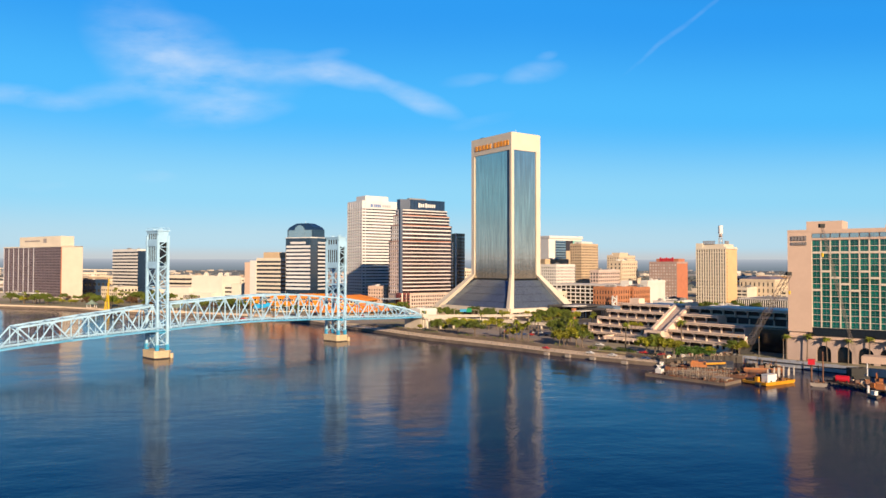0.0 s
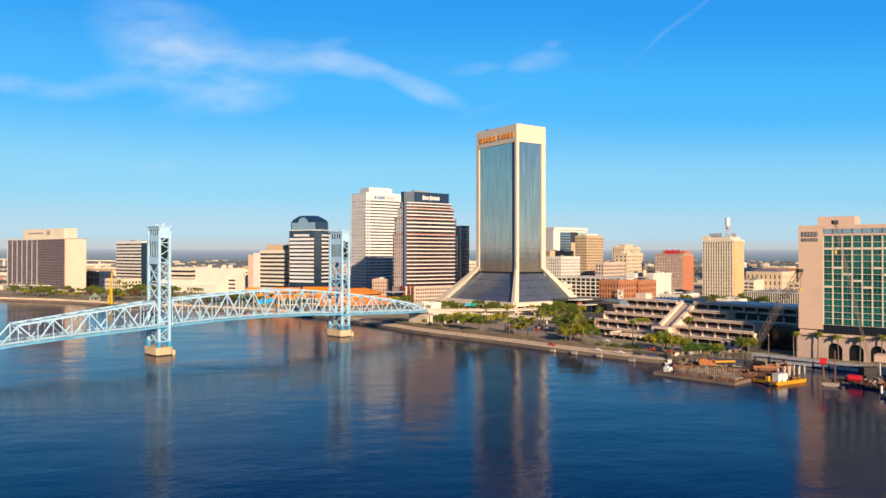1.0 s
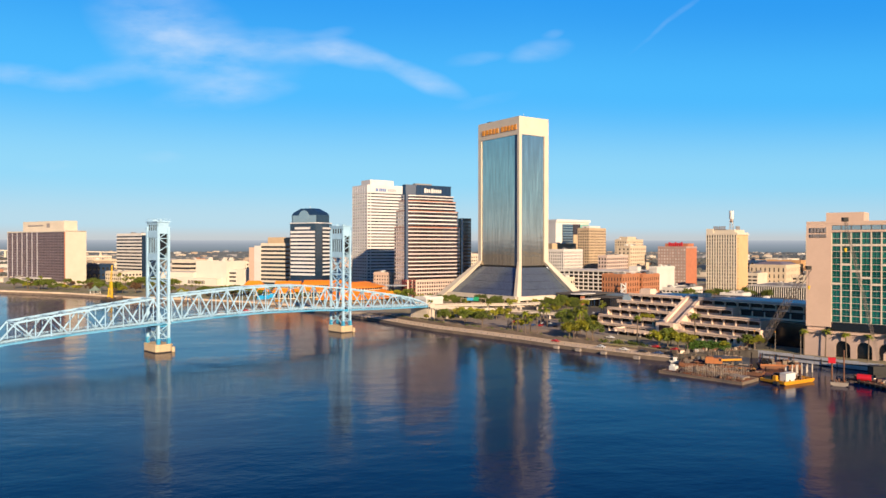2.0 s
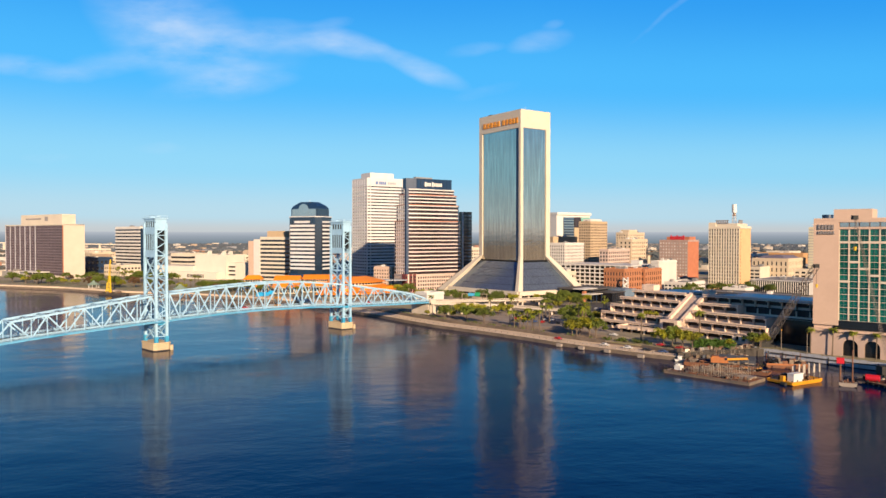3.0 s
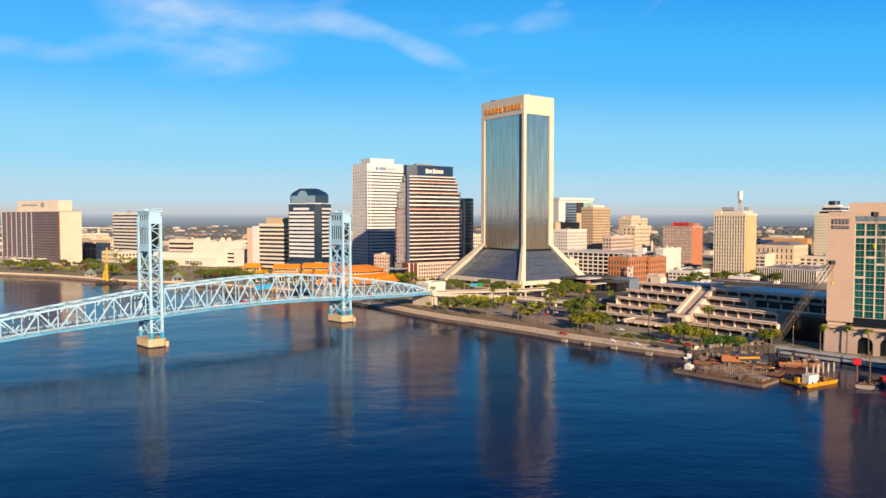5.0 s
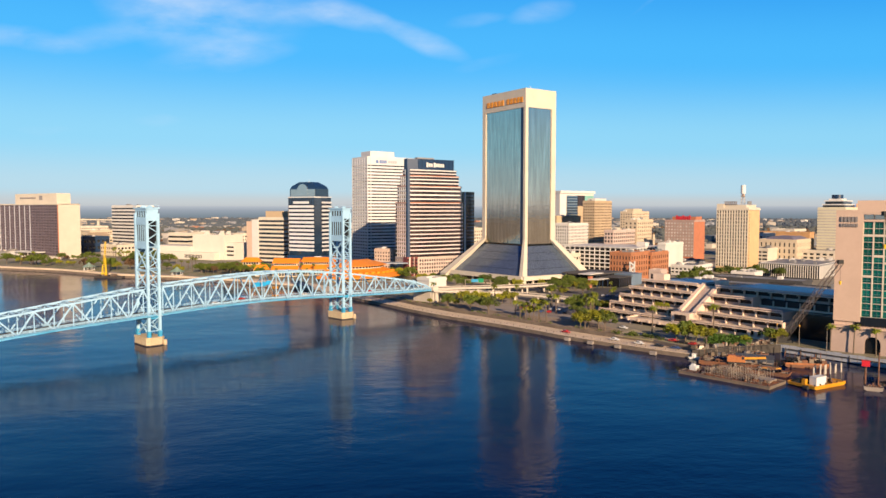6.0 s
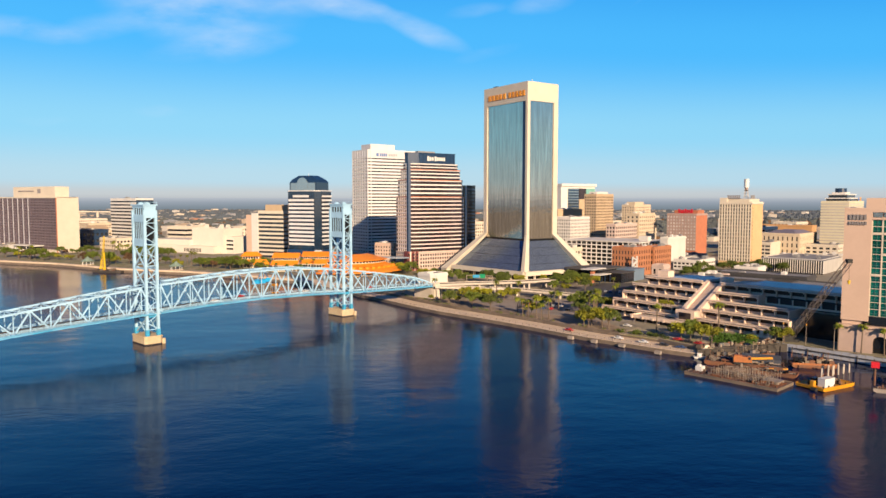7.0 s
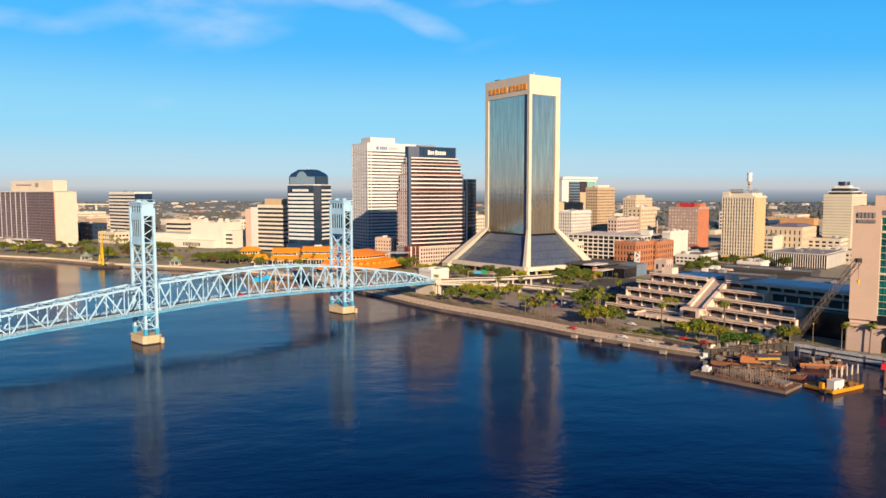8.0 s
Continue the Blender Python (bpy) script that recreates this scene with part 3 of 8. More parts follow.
def truss_span(name, nodes_bot, nodes_top, label, lead=(None, None)):
    """A through truss: two side trusses of chords, diagonals and hangers, cross bracing, deck and rails."""
    par = thing(name, (*BO, 0), BA, label, "bridge")
    zb, zt = (lambda x: on_line(LINE_BOT, x)), (lambda x: on_line(LINE_TOP, x))
    for y in (-HALF, HALF):
        for a, b in zip(nodes_bot, nodes_bot[1:]):
            part("bottom_chord", Shape().beam((a, y, zb(a)), (b, y, zb(b)), 0.7, 1.0), M_STEELM, par)
        for a, b in zip(nodes_top, nodes_top[1:]):
            part("top_chord", Shape().beam((a, y, zt(a)), (b, y, zt(b)), 0.7, 0.85), M_STEEL, par)
        for a in nodes_top:
            below = [q for q in nodes_bot if q < a - 0.5][-1:] + [q for q in nodes_bot if q > a + 0.5][:1]
            for q in below:
                part("diagonal", Shape().beam((a, y, zt(a)), (q, y, zb(q)), 0.55, 0.6), M_STEEL, par)
            part("hanger", Shape().beam((a, y, zt(a)), (a, y, zb(a)), 0.38), M_STEEL, par)
        for q in nodes_bot[1:-1]:
            part("hanger", Shape().beam((q, y, zt(q)), (q, y, zb(q)), 0.38), M_STEEL, par)
    floor = sorted(set(list(nodes_bot) + list(nodes_top)))
    for a, b in zip(floor, floor[1:]):
        part("deck_panel", Shape().beam((a, 0, zb(a) + 0.3), (b, 0, zb(b) + 0.3), 2 * HALF - 0.8, 0.35), M_DECK, par)
    for a in floor:
        part("floor_beam", Shape().beam((a, -HALF, zb(a) - 0.3), (a, HALF, zb(a) - 0.3), 0.5, 1.0), M_STEEL, par)
    allt = sorted(set(list(nodes_top) + list(nodes_bot[1:-1])))
    for a in allt:
        part("strut", Shape().beam((a, -HALF, zt(a)), (a, HALF, zt(a)), 0.45, 0.6), M_STEEL, par)
        if a in nodes_top and zt(a) - zb(a) > 9:
            s = Shape().beam((a, -HALF, zt(a) - 2.2), (a, HALF, zt(a) - 2.2), 0.3)
            s.beam((a, -HALF, zt(a) - 2.2), (a, -HALF + 3, zt(a)), 0.22).beam((a, HALF, zt(a) - 2.2), (a, HALF - 3, zt(a)), 0.22)
            part("sway_brace", s, M_STEEL, par)
    for a, b in zip(allt, allt[1:]):
        s = Shape().beam((a, -HALF, zt(a)), (b, HALF, zt(b)), 0.28).beam((a, HALF, zt(a)), (b, -HALF, zt(b)), 0.28)
        part("lateral_brace", s, M_STEEL, par)
    for y in (-HALF + 0.8, HALF - 0.8, -HALF - 1.6):
        s = Shape()
        for a, b in zip(floor, floor[1:]):
            for h in (1.1, 1.6):
                s.beam((a, y, zb(a) + h), (b, y, zb(b) + h), 0.12, 0.2)
            for k in range(4):
                x = a + (b - a) * k / 4
                s.beam((x, y, zb(x) + 0.4), (x, y, zb(x) + 1.6), 0.12)
        part("railing", s, M_STEEL, par)
    for a, b in zip(floor, floor[1:]):
        part("footway", Shape().beam((a, -HALF - 1.0, zb(a) + 0.1), (b, -HALF - 1.0, zb(b) + 0.1), 1.5, 0.3), M_STEELM, par)
        part("fascia", Shape().beam((a, -HALF - 1.75, zb(a) - 0.25), (b, -HALF - 1.75, zb(b) - 0.1), 0.2, 0.45), M_STEELB if rail_tone(a) else M_STEELM, par)
    for x in floor:
        zz = zb(x)
        part("lamp_post", Shape().beam((x, -HALF - 0.6, zz), (x, -HALF - 0.6, zz + 7.5), 0.16).beam((x, -HALF - 0.6, zz + 7.4), (x, -HALF + 1.2, zz + 7.8), 0.14), M_STEEL, par) if (floor.index(x) % 3 == 1) else None
    return par


left_b = [-74, -58, -43.5, -27.5, -11, 1.5]
left_t = [-66, -51.5, -35.5, -19, -4]
truss_span("bridge_span", left_b, left_t, "light blue steel through-truss side span of a lift bridge")
lift_b = [5, 11, 27.9, 44.5, 61, 77.8, 94.5, 111.5, 116.5]
lift_t = [5.5, 20.5, 37, 53.5, 70, 86.5, 103, 116]
truss_span("lift_span", lift_b, lift_t, "light blue steel through-truss lift span between the towers")
right_b = [121, 133.5, 150.5, 167, 182, 194]
right_t = [122, 142, 158.5, 175, 187]
truss_span("bridge_span", right_b, right_t, "light blue steel side span with a curved top chord")


def lift_tower(x0):
    par = thing("lift_tower", (BO[0] + x0 * math.cos(radians(BA)), BO[1] + x0 * math.sin(radians(BA)), 0), BA, "pale blue steel lift tower with louvred machine house", "bridge tower", "lift towers")
    s = Shape().prism([(-4.4, -6.6), (-3.0, -7.7), (3.0, -7.7), (4.4, -6.6), (4.4, 6.6), (3.0, 7.7), (-3.0, 7.7), (-4.4, 6.6)], -3, 4.2)
    s.prism([(-4.6, -6.8), (-3.1, -7.9), (3.1, -7.9), (4.6, -6.8), (4.6, 6.8), (3.1, 7.9), (-3.1, 7.9), (-4.6, 6.8)], 3.3, 4.0)
    part("pier", s, M_PIER, par, "ochre-stained concrete pier")
    part("waterline", Shape().prism([(-4.5, -6.7), (-3.05, -7.8), (3.05, -7.8), (4.5, -6.7), (4.5, 6.7), (3.05, 7.8), (-3.05, 7.8), (-4.5, 6.7)], -3, 0.5), M_TAR, par, "dark wet stain at the waterline")
    part("fender", Shape().tube((4.7, -7.4, -1), (4.7, -7.4, 2.6), 0.9), M_PIER, par)
    hx, hy = 2.7, 6.2
    top = 66.2
    for x in (-hx, hx):
        for y in (-hy, hy):
            part("leg", Shape().box(x - 0.62, y - 0.62, 6.4, x + 0.62, y + 0.62, top - 2), M_STEEL, par)
            part("leg_base", Shape().box(x - 0.8, y - 0.8, 4.1, x + 0.8, y + 0.8, 7.2), M_STEELB, par, "bright blue leg base")
    # lacing of the two narrow sides, along the bridge
    for y in (-hy, hy):
        z, k = 7.2, 0
        while z < top - 6:
            a, b = (-hx, hx) if k % 2 else (hx, -hx)
            part("lacing", Shape().beam((a, y, z), (b, y, min(z + 3.4, top - 3)), 0.36), M_STEEL, par)
            if k % 3 == 0:
                part("lacing", Shape().beam((-hx, y, z), (hx, y, z), 0.36), M_STEEL, par)
            z, k = z + 3.4, k + 1
    # crossed bracing of the two wide sides
    for x in (-hx, hx):
        for a, b in ((5, 13), (27.5, 36.5), (36.5, 47.5)):
            part("cross_brace", Shape().beam((x, -hy, a), (x, hy, b), 0.5).beam((x, hy, a), (x, -hy, b), 0.5), M_STEEL, par)
            part("cross_brace", Shape().beam((x, -hy, b), (x, hy, b), 0.5, 0.9), M_STEEL, par)
    # machine house: solid bands and upright louvres
    for x, d in ((-hx, -1), (hx, 1)):
        house = None
        for z0, z1 in ((47.2, 50.6), (58.6, 62.2), (65.2, 66.4)):
            house = part("house_band", Shape().box(x - 0.3, -hy, z0, x + 0.3, hy, z1), M_STEEL, par)
        # black backing paints the shade between the louvres
        part("house_lining", Shape().box(x - d * 0.5 - 0.05, -hy + 0.7, 50.6, x - d * 0.5 + 0.05, hy - 0.7, 65.2), M_TYRE, par, "black backing for the shade behind the louvres")
        for z0, z1, n in ((50.6, 58.6, 6), (62.2, 65.2, 5)):
            for i in range(n):
                y = -hy + 2 * hy * (i + 0.5) / n
                part("louvre", Shape().box(x - 0.08, y - 0.4 * hy / n, z0, x + 0.08, y + 0.4 * hy / n, z1), M_STEEL, house)
    part("counterweight", Shape().box(-1.5, -5.2, 49.6, 1.5, 5.2, 64.6), M_BLACK, par, "dark counterweight behind the louvres")
    for y in (-hy, hy):
        part("band", Shape().box(-hx, y - 0.3, 60.6, hx, y + 0.3, 66.4), M_STEEL, par)
    part("tower_roof", Shape().box(-hx - 0.8, -hy - 0.8, 66.4, hx + 0.8, hy + 0.8, 67.0), M_STEEL, par)
    s = Shape()
    for a, b in (((-3.2, -6.7), (3.2, -6.7)), ((3.2, -6.7), (3.2, 6.7)), ((3.2, 6.7), (-3.2, 6.7)), ((-3.2, 6.7), (-3.2, -6.7))):
        s.beam((*a, 68.1), (*b, 68.1), 0.12)
        s.beam((*a, 67), (*a, 68.1), 0.12)
    part("railing", s, M_STEEL, par)
    for y in (-4, 3):
        part("sheave", Shape().tube((0, y, 66.4), (0, y + 1, 66.4), 1.6, n=16), M_STEEL, par)
    part("gate", Shape().box(-hx, -hy, 13, hx, -hy + 0.5, 14.6).box(-hx, hy - 0.5, 13, hx, hy, 14.6), M_STEELB, par)
    return par


lift_tower(1.2)
lift_tower(119.5)

# ramps on the near bank
def road_ramp(pts, width, label, col=True):
    par = thing("road_ramp", (*pts[0][:2], 0), 0, label, "ramp", "bridge ramps")
    o = Vector((pts[0][0], pts[0][1], 0))
    P = [Vector(p) - o for p in pts]
    fine = []
    for i in range(len(P) - 1):
        p0, p1, p2, p3 = P[max(i - 1, 0)], P[i], P[i + 1], P[min(i + 2, len(P) - 1)]
        for k in range(5):
            t = k / 5
            fine.append(0.5 * (2 * p1 + (p2 - p0) * t + (2 * p0 - 5 * p1 + 4 * p2 - p3) * t * t + (3 * p1 - p0 - 3 * p2 + p3) * t ** 3))
    fine.append(P[-1])
    for i, (a, b) in enumerate(zip(fine, fine[1:])):
        d = (b - a).normalized()
        n = Vector((-d.y, d.x, 0)).normalized()
        part("deck", Shape().beam(a, b + d * 0.15, width, 0.9), M_DECK, par)
        for sg in (-1, 1):
            part("parapet", Shape().beam(a + n * sg * (width / 2 + 0.2) + Vector((0, 0, 0.3)), b + d * 0.15 + n * sg * (width / 2 + 0.2) + Vector((0, 0, 0.3)), 0.4, 1.3), M_CONC, par)
        if col and i % 3 == 1:
            for sg in (-0.3, 0.3):
                q = a + n * sg * width
                part("column", Shape().box(q.x - 0.6, q.y - 0.6, GZ - 0.5, q.x + 0.6, q.y + 0.6, a.z - 0.4), M_CONC, par)
    return par


road_ramp([(9.5, 517, 12.0), (26, 527, 11.4), (46, 537, 10.6), (66, 548, 9.8), (90, 561, 9.2), (121, 581, 8.6)], 9.5, "pale concrete road ramp curving off the bridge")
road_ramp([(14, 510, 11.4), (30, 514, 10.4), (46, 518, 9.4), (68, 524, 8.0), (92, 512, 7.0), (110, 500, 6.4), (126, 490, 5.6)], 7.0, "pale concrete side ramp towards the terraces")
b = thing("abutment", (10, 517.5, 0), BA, "pale concrete bridge abutment on the bank", "abutment")
part("wall", Shape().box(-3, -7.5, 2, 3, 7.5, 10.4), M_CONC, b)
for y in (-9.5, 8):
    part("pylon", Shape().box(-2.5, y, 2, 2.5, y + 1.6, 14), M_TRAV, b)


# ---- the tall tower with the flared foot ----
def flared_tower():
    W1, W2, TOP = 34.3, 58.5, 162.5
    par = thing("flared_tower", (95.8, 626.8, GZ), 31.7, "tall grey-glass office tower with cream concrete ribs and flared foot", "skyscraper")
    ZR = 37.0                            # where the ribs leave the upright
    ZF, ZE = 33.5, 8.0                   # where the flare begins, where its sloped glass ends
    REACH = ((16.5, 16.5), (21, 17), (16, 18), (25, 20))
    corner = [(0, 0), (W1, 0), (W1, W2), (0, W2)]
    out = [(-1, -1), (1, -1), (1, 1), (-1, 1)]
    WIDE = ((3.0, 2.6), (4.8, 3.0), (4.6, 4.6), (3.2, 4.6))
    RW = 3.4
    inner = rect(1.2, 1.2, W1 - 1.2, W2 - 1.2)
    part("core", Shape().prism(inner, 0, TOP - 0.5), M_BLACK, par)
    # crown band
    c = Shape()
    c.prism(rect(0, 0, W1, W2), TOP - 14.5, TOP)
    part("crown", c, M_TRAV, par, "plain cream concrete crown")
    r = Shape()
    for i in range(4):
        j = (i + 1) % 4
        inn = offset_poly(corner, -0.8)
        r.prism([corner[i], corner[j], inn[j], inn[i]], TOP, TOP + 1.2)
    part("parapet", r, M_TRAV, par)
    part("roof_unit", Shape().box(8, 12, TOP, 24, 40, TOP + 2.0), M_ROOF, par)
    part("roof_hatch", Shape().box(3, 44, TOP, 8, 49, TOP + 2.6), M_BLACK, par)
    part("mast", Shape().tube((12, 8, TOP), (12, 8, TOP + 5), 0.15), M_WPAINT, par)
    # ribs: upright, then flared out along the diagonals and broadening
    for (x, y), (ox, oy), (kx, ky), (wx, wy) in zip(corner, out, REACH, WIDE):
        x2, y2 = x - ox * wx, y - oy * wy
        up = rect(min(x, x2), min(y, y2), max(x, x2), max(y, y2))
        part("rib", Shape().prism(up, ZR, TOP - 14.5), M_TRAV, par)
        front = (ox, oy) == (-1, -1)
        fin = 1.0 if front else 5.0      # how far the fin stands out past the skirt at its foot
        back = 1.35 if front else 1.1
        xa, ya = x + ox * (kx + fin), y + oy * (ky + fin)
        xb, yb = x + ox * (kx - wx * back), y + oy * (ky - wy * back)
        lo = rect(min(xa, xb), min(ya, yb), max(xa, xb), max(ya, yb))
        part("flared_rib", Shape().prism(lo, 5, ZR, up), M_TRAV, par)
        part("rib_foot", Shape().prism(offset_poly(lo, -0.6), -0.5, 5), M_TRAV, par)
    # upright glass of the four faces: strips between slim mullions
    zc0, zc1 = ZF, TOP - 14.5
    def glazing(face, s0, s1, at, n, rows):
        w, h = (s1 - s0) / n, (zc1 - zc0) / rows
        q = Shape().box(0, 0, 0.02, w - 0.08, 0.2, h - 0.02) if face == "R" else Shape().box(0, 0, 0.02, 0.2, w - 0.08, h - 0.02)
        me = q.mesh("pane", M_TOWERGLASS)
        for i in range(n):
            for k in range(rows):
                p = (s0 + w * i + 0.04, at, zc0 + h * k) if face == "R" else (at, s0 + w * i + 0.04, zc0 + h * k)
                part("pane", me, M_TOWERGLASS, par, at=p)
    glazing("R", RW, W1 - RW, 0.8, 14, 7)
    glazing("L", RW + 3.6, W2 - RW, 0.8, 24, 7)
    # navy strip paints the near rib's shadow on the glass
    part("shadow_strip", Shape().box(0.8, RW - 0.4, zc0, 1.0, RW + 3.5, zc1), M_NAVY, par, "dark blue strip painted for the shadow beside the rib")
    back = Shape().box(RW, W2 - 1, ZF, W1 - RW, W2 - 0.5, zc1).box(W1 - 1, RW, ZF, W1 - 0.5, W2 - RW, zc1)
    part("rear_glass", back, M_GREYGLASS, par)
    # sloped glass skirt with ridged panes, edge beam, recessed lobby
    lo = [(x + ox * kx, y + oy * ky) for (x, y), (ox, oy), (kx, ky) in zip(corner, out, REACH)]
    for i in range(4):
        j = (i + 1) % 4
        A, B, C, D = (Vector((*corner[i], ZF)), Vector((*corner[j], ZF)), Vector((*lo[j], ZE)), Vector((*lo[i], ZE)))
        nrm = (B - A).cross(D - A).normalized()
        if nrm.z < 0:
            nrm = -nrm
        n = 26 if i in (0, 2) else 40
        rows = 4
        for a in range(n):
            for k in range(rows if i in (0, 3) else 1):
                rr = rows if i in (0, 3) else 1
                def pt(u, w):
                    return (A.lerp(B, u)).lerp(D.lerp(C, u), w) - nrm * 2.0
                u0, u1 = a / n + 0.0012, (a + 1) / n - 0.0012
                w0, w1 = k / rr, (k + 1) / rr - 0.006
                q = [pt(u0, w0), pt(u1, w0), pt(u1, w1), pt(u0, w1)]
                lift = nrm * 0.02
                s = Shape().add(q + [q[0] + lift * 0.3, q[1] + lift * 0.3, q[2] + lift, q[3] + lift], [(3, 2, 1, 0), (4, 5, 6, 7), (0, 1, 5, 4), (1, 2, 6, 5), (2, 3, 7, 6), (3, 0, 4, 7)])
                # last panes by the near rib coloured navy for its shadow
                part("sloped_pane", s, M_NAVY if i == 3 and a >= n - 4 else M_SLOPEGLASS, par)
        under = Shape().add([A - nrm * 2.3, B - nrm * 2.3, C - nrm * 2.3, D - nrm * 2.3], [(0, 1, 2, 3)])
        part("skirt_backing", under, M_BLACK, par)
        d = (C - D).normalized()
        part("edge_beam", Shape().beam(D + Vector((0, 0, -1.4)), C + Vector((0, 0, -1.4)), 3.4, 3.4), M_TRAV, par)
    base = offset_poly([(x, y) for x, y in lo], -7)
    part("lobby", Shape().prism(base, 0, ZE - 1), M_BLACK, par)
    for i in range(4):
        a, b = Vector(lo[i]), Vector(lo[(i + 1) % 4])
        for k in range(1, 6):
            p = a.lerp(b, k / 6)
            cx = Vector((W1 / 2, W2 / 2)) - p
            p = p + cx.normalized() * 2.5
            part("column", Shape().box(p.x - 0.7, p.y - 0.7, 0, p.x + 0.7, p.y + 0.7, ZE - 2), M_TRAV, par)
    part("plinth", Shape().prism(offset_poly(lo, 3), -0.4, 0.5), M_PAVE, par)
    # sign: orange bars along the crown of the long face, in two words
    for a, b, n in ((28.5, 53.5, 5), (3.5, 26, 5)):
        sign_bars(par, "L", a, b, TOP - 10.2, TOP - 5.6, n, M_SIGNO, 0.0, "orange raised sign letters", gap=0.32)
    return par


flared_tower()


# ---- the other towers ----
M_MAROON = material("maroon_panel", (0.22, 0.045, 0.04), 0.6, vary=0.12)
def stepped_tower():
    """Striped office tower that steps in towards its navy crown."""
    par = thing("stepped_office_tower", (0.2, 701.0, GZ), 31.7, "striped pink and white office tower stepping in under a navy crown", "office tower")

    def plan(xr, depth, grow=0.0):
        """Outline of one tier: dark corner at the left, broad chamfer, long front, short right chamfer."""
        g = grow
        return [(-1.5 - g, 3.3), (9.0, 0.3 - g), (xr - 3.0, 0.3 - g), (xr + g, 3.3), (xr + g, depth), (-1.5 - g, depth)]
    # podium with rows of square windows
    part("podium", Shape().prism(plan(66.0, 26.0), 0, 17.5), M_PINK, par)
    facade(par, "R", 10, 62.5, 2.0, 16.5, 18, 4, 0.60, 0.58, M_PINK, M_GLASS, deep=0.5, at=0.3)
    facade(par, "L", 5, 25.5, 2.0, 16.5, 6, 4, 0.5, 0.55, M_PINK, M_GLASS, deep=0.5, at=-1.5)
    part("string_course", Shape().prism(plan(66.0, 26.0, 0.7), 17.0, 18.2), M_PINK, par)
    # dark red entrance at the corner
    for x, y in ((-2.6, 7.6), (-2.6, 3.6), (1.6, 1.3), (5.4, 0.2)):
        bay = part("entrance_bay", Shape().box(x, y - 1.2, 0, x + 2.4, y + 1.8, 18.6), M_MAROON, par, "dark red entrance bay")
        for k in range(5):
            part("entrance_window", Shape().box(x + 0.3, y - 1.35, 1.6 + 3.2 * k, x + 2.1, y - 1.15, 3.8 + 3.2 * k), M_GLASS, bay)
    tiers = ((18.2, 71.0, 14, 65.9, 25.5, 0.30, M_BAND), (71.0, 87.0, 4, 64.0, 22.0, 0.34, M_PRECAST), (87.0, 97.0, 3, 61.0, 16.5, 0.34, M_PRECAST), (97.0, 102.6, 2, 58.0, 12.0, 0.34, M_PRECAST))
    for z0, z1, n, xr, depth, frac, slab in tiers:
        glazing = part("glazing", Shape().prism(plan(xr, depth), z0, z1), M_BRONZE, par)
        h = (z1 - z0) / n
        me = Shape().prism(plan(xr, depth, 0.4), 0, h * frac).mesh("spandrel", slab)
        for i in range(n):
            part("spandrel", me, slab, par, at=(0, 0, z0 + h * i + h * (1 - frac)))
        # slim mullions of the front and piers of the side
        rows = Shape()
        for i in range(int((xr - 14) // 3.2)):
            rows.box(10.4 + 3.2 * i, 0.12, z0, 10.55 + 3.2 * i, 0.32, z1)
        part("mullions", rows, M_NAVY, glazing, kind="stuff")
        for i in range(int((depth - 5) // 3.7)):
            part("side_pier", Shape().box(-2.1, 6.2 + 3.7 * i, z0, -1.4, 6.8 + 3.7 * i, z1), slab, par)
        part("ledge", Shape().prism(plan(xr, depth, 0.6), z1 - 0.55, z1 + 0.15), M_REDBRICK if z1 < 100 else M_PRECAST, par, "rust-red ledge" if z1 < 100 else "white ledge")
        part("setback_roof", Shape().prism(plan(xr - 0.4, depth - 0.4), z1 + 0.05, z1 + 0.3), M_ROOF, par)
    part("corner_strip", Shape().prism([(-2.3, 4.4), (-1.9, 2.2), (0.6, 1.5), (0.6, 4.4)], 18.6, 104.0), M_NAVY, par, "dark glazed corner strip")
    part("crown", Shape().prism(plan(54.8, 9.5), 102.6, 112.5), M_NAVY, par, "navy blue panelled crown")
    seams = Shape()
    for i in range(10):
        seams.box(9.4 + 4.6 * i, 0.18, 102.7, 9.52 + 4.6 * i, 0.3, 112.4)
    part("crown_seam", seams, M_BLACK, par)
    part("coping", Shape().prism(plan(55.0, 9.7, 0.25), 112.5, 113.0), M_NAVY, par)
    part("plant_room", Shape().box(10, 3, 113.0, 30, 8, 114.6), M_ROOF, par)
    # white sign: a larger bar at the start of each of its two words
    sign_bars(par, "R", 19.0, 21.6, 105.2, 109.8, 1, M_WPAINT, 0.3, "white sign letters", gap=0.2)
    sign_bars(par, "R", 21.8, 27.0, 105.6, 109.0, 2, M_WPAINT, 0.3, "white sign letters", gap=0.3)
    sign_bars(par, "R", 27.6, 30.2, 105.2, 109.8, 1, M_WPAINT, 0.3, "white sign letters", gap=0.2)
    sign_bars(par, "R", 30.4, 40.8, 105.6, 109.0, 4, M_WPAINT, 0.3, "white sign letters", gap=0.3)
    par.scale = (0.95, 0.95, 0.975)


stepped_tower()


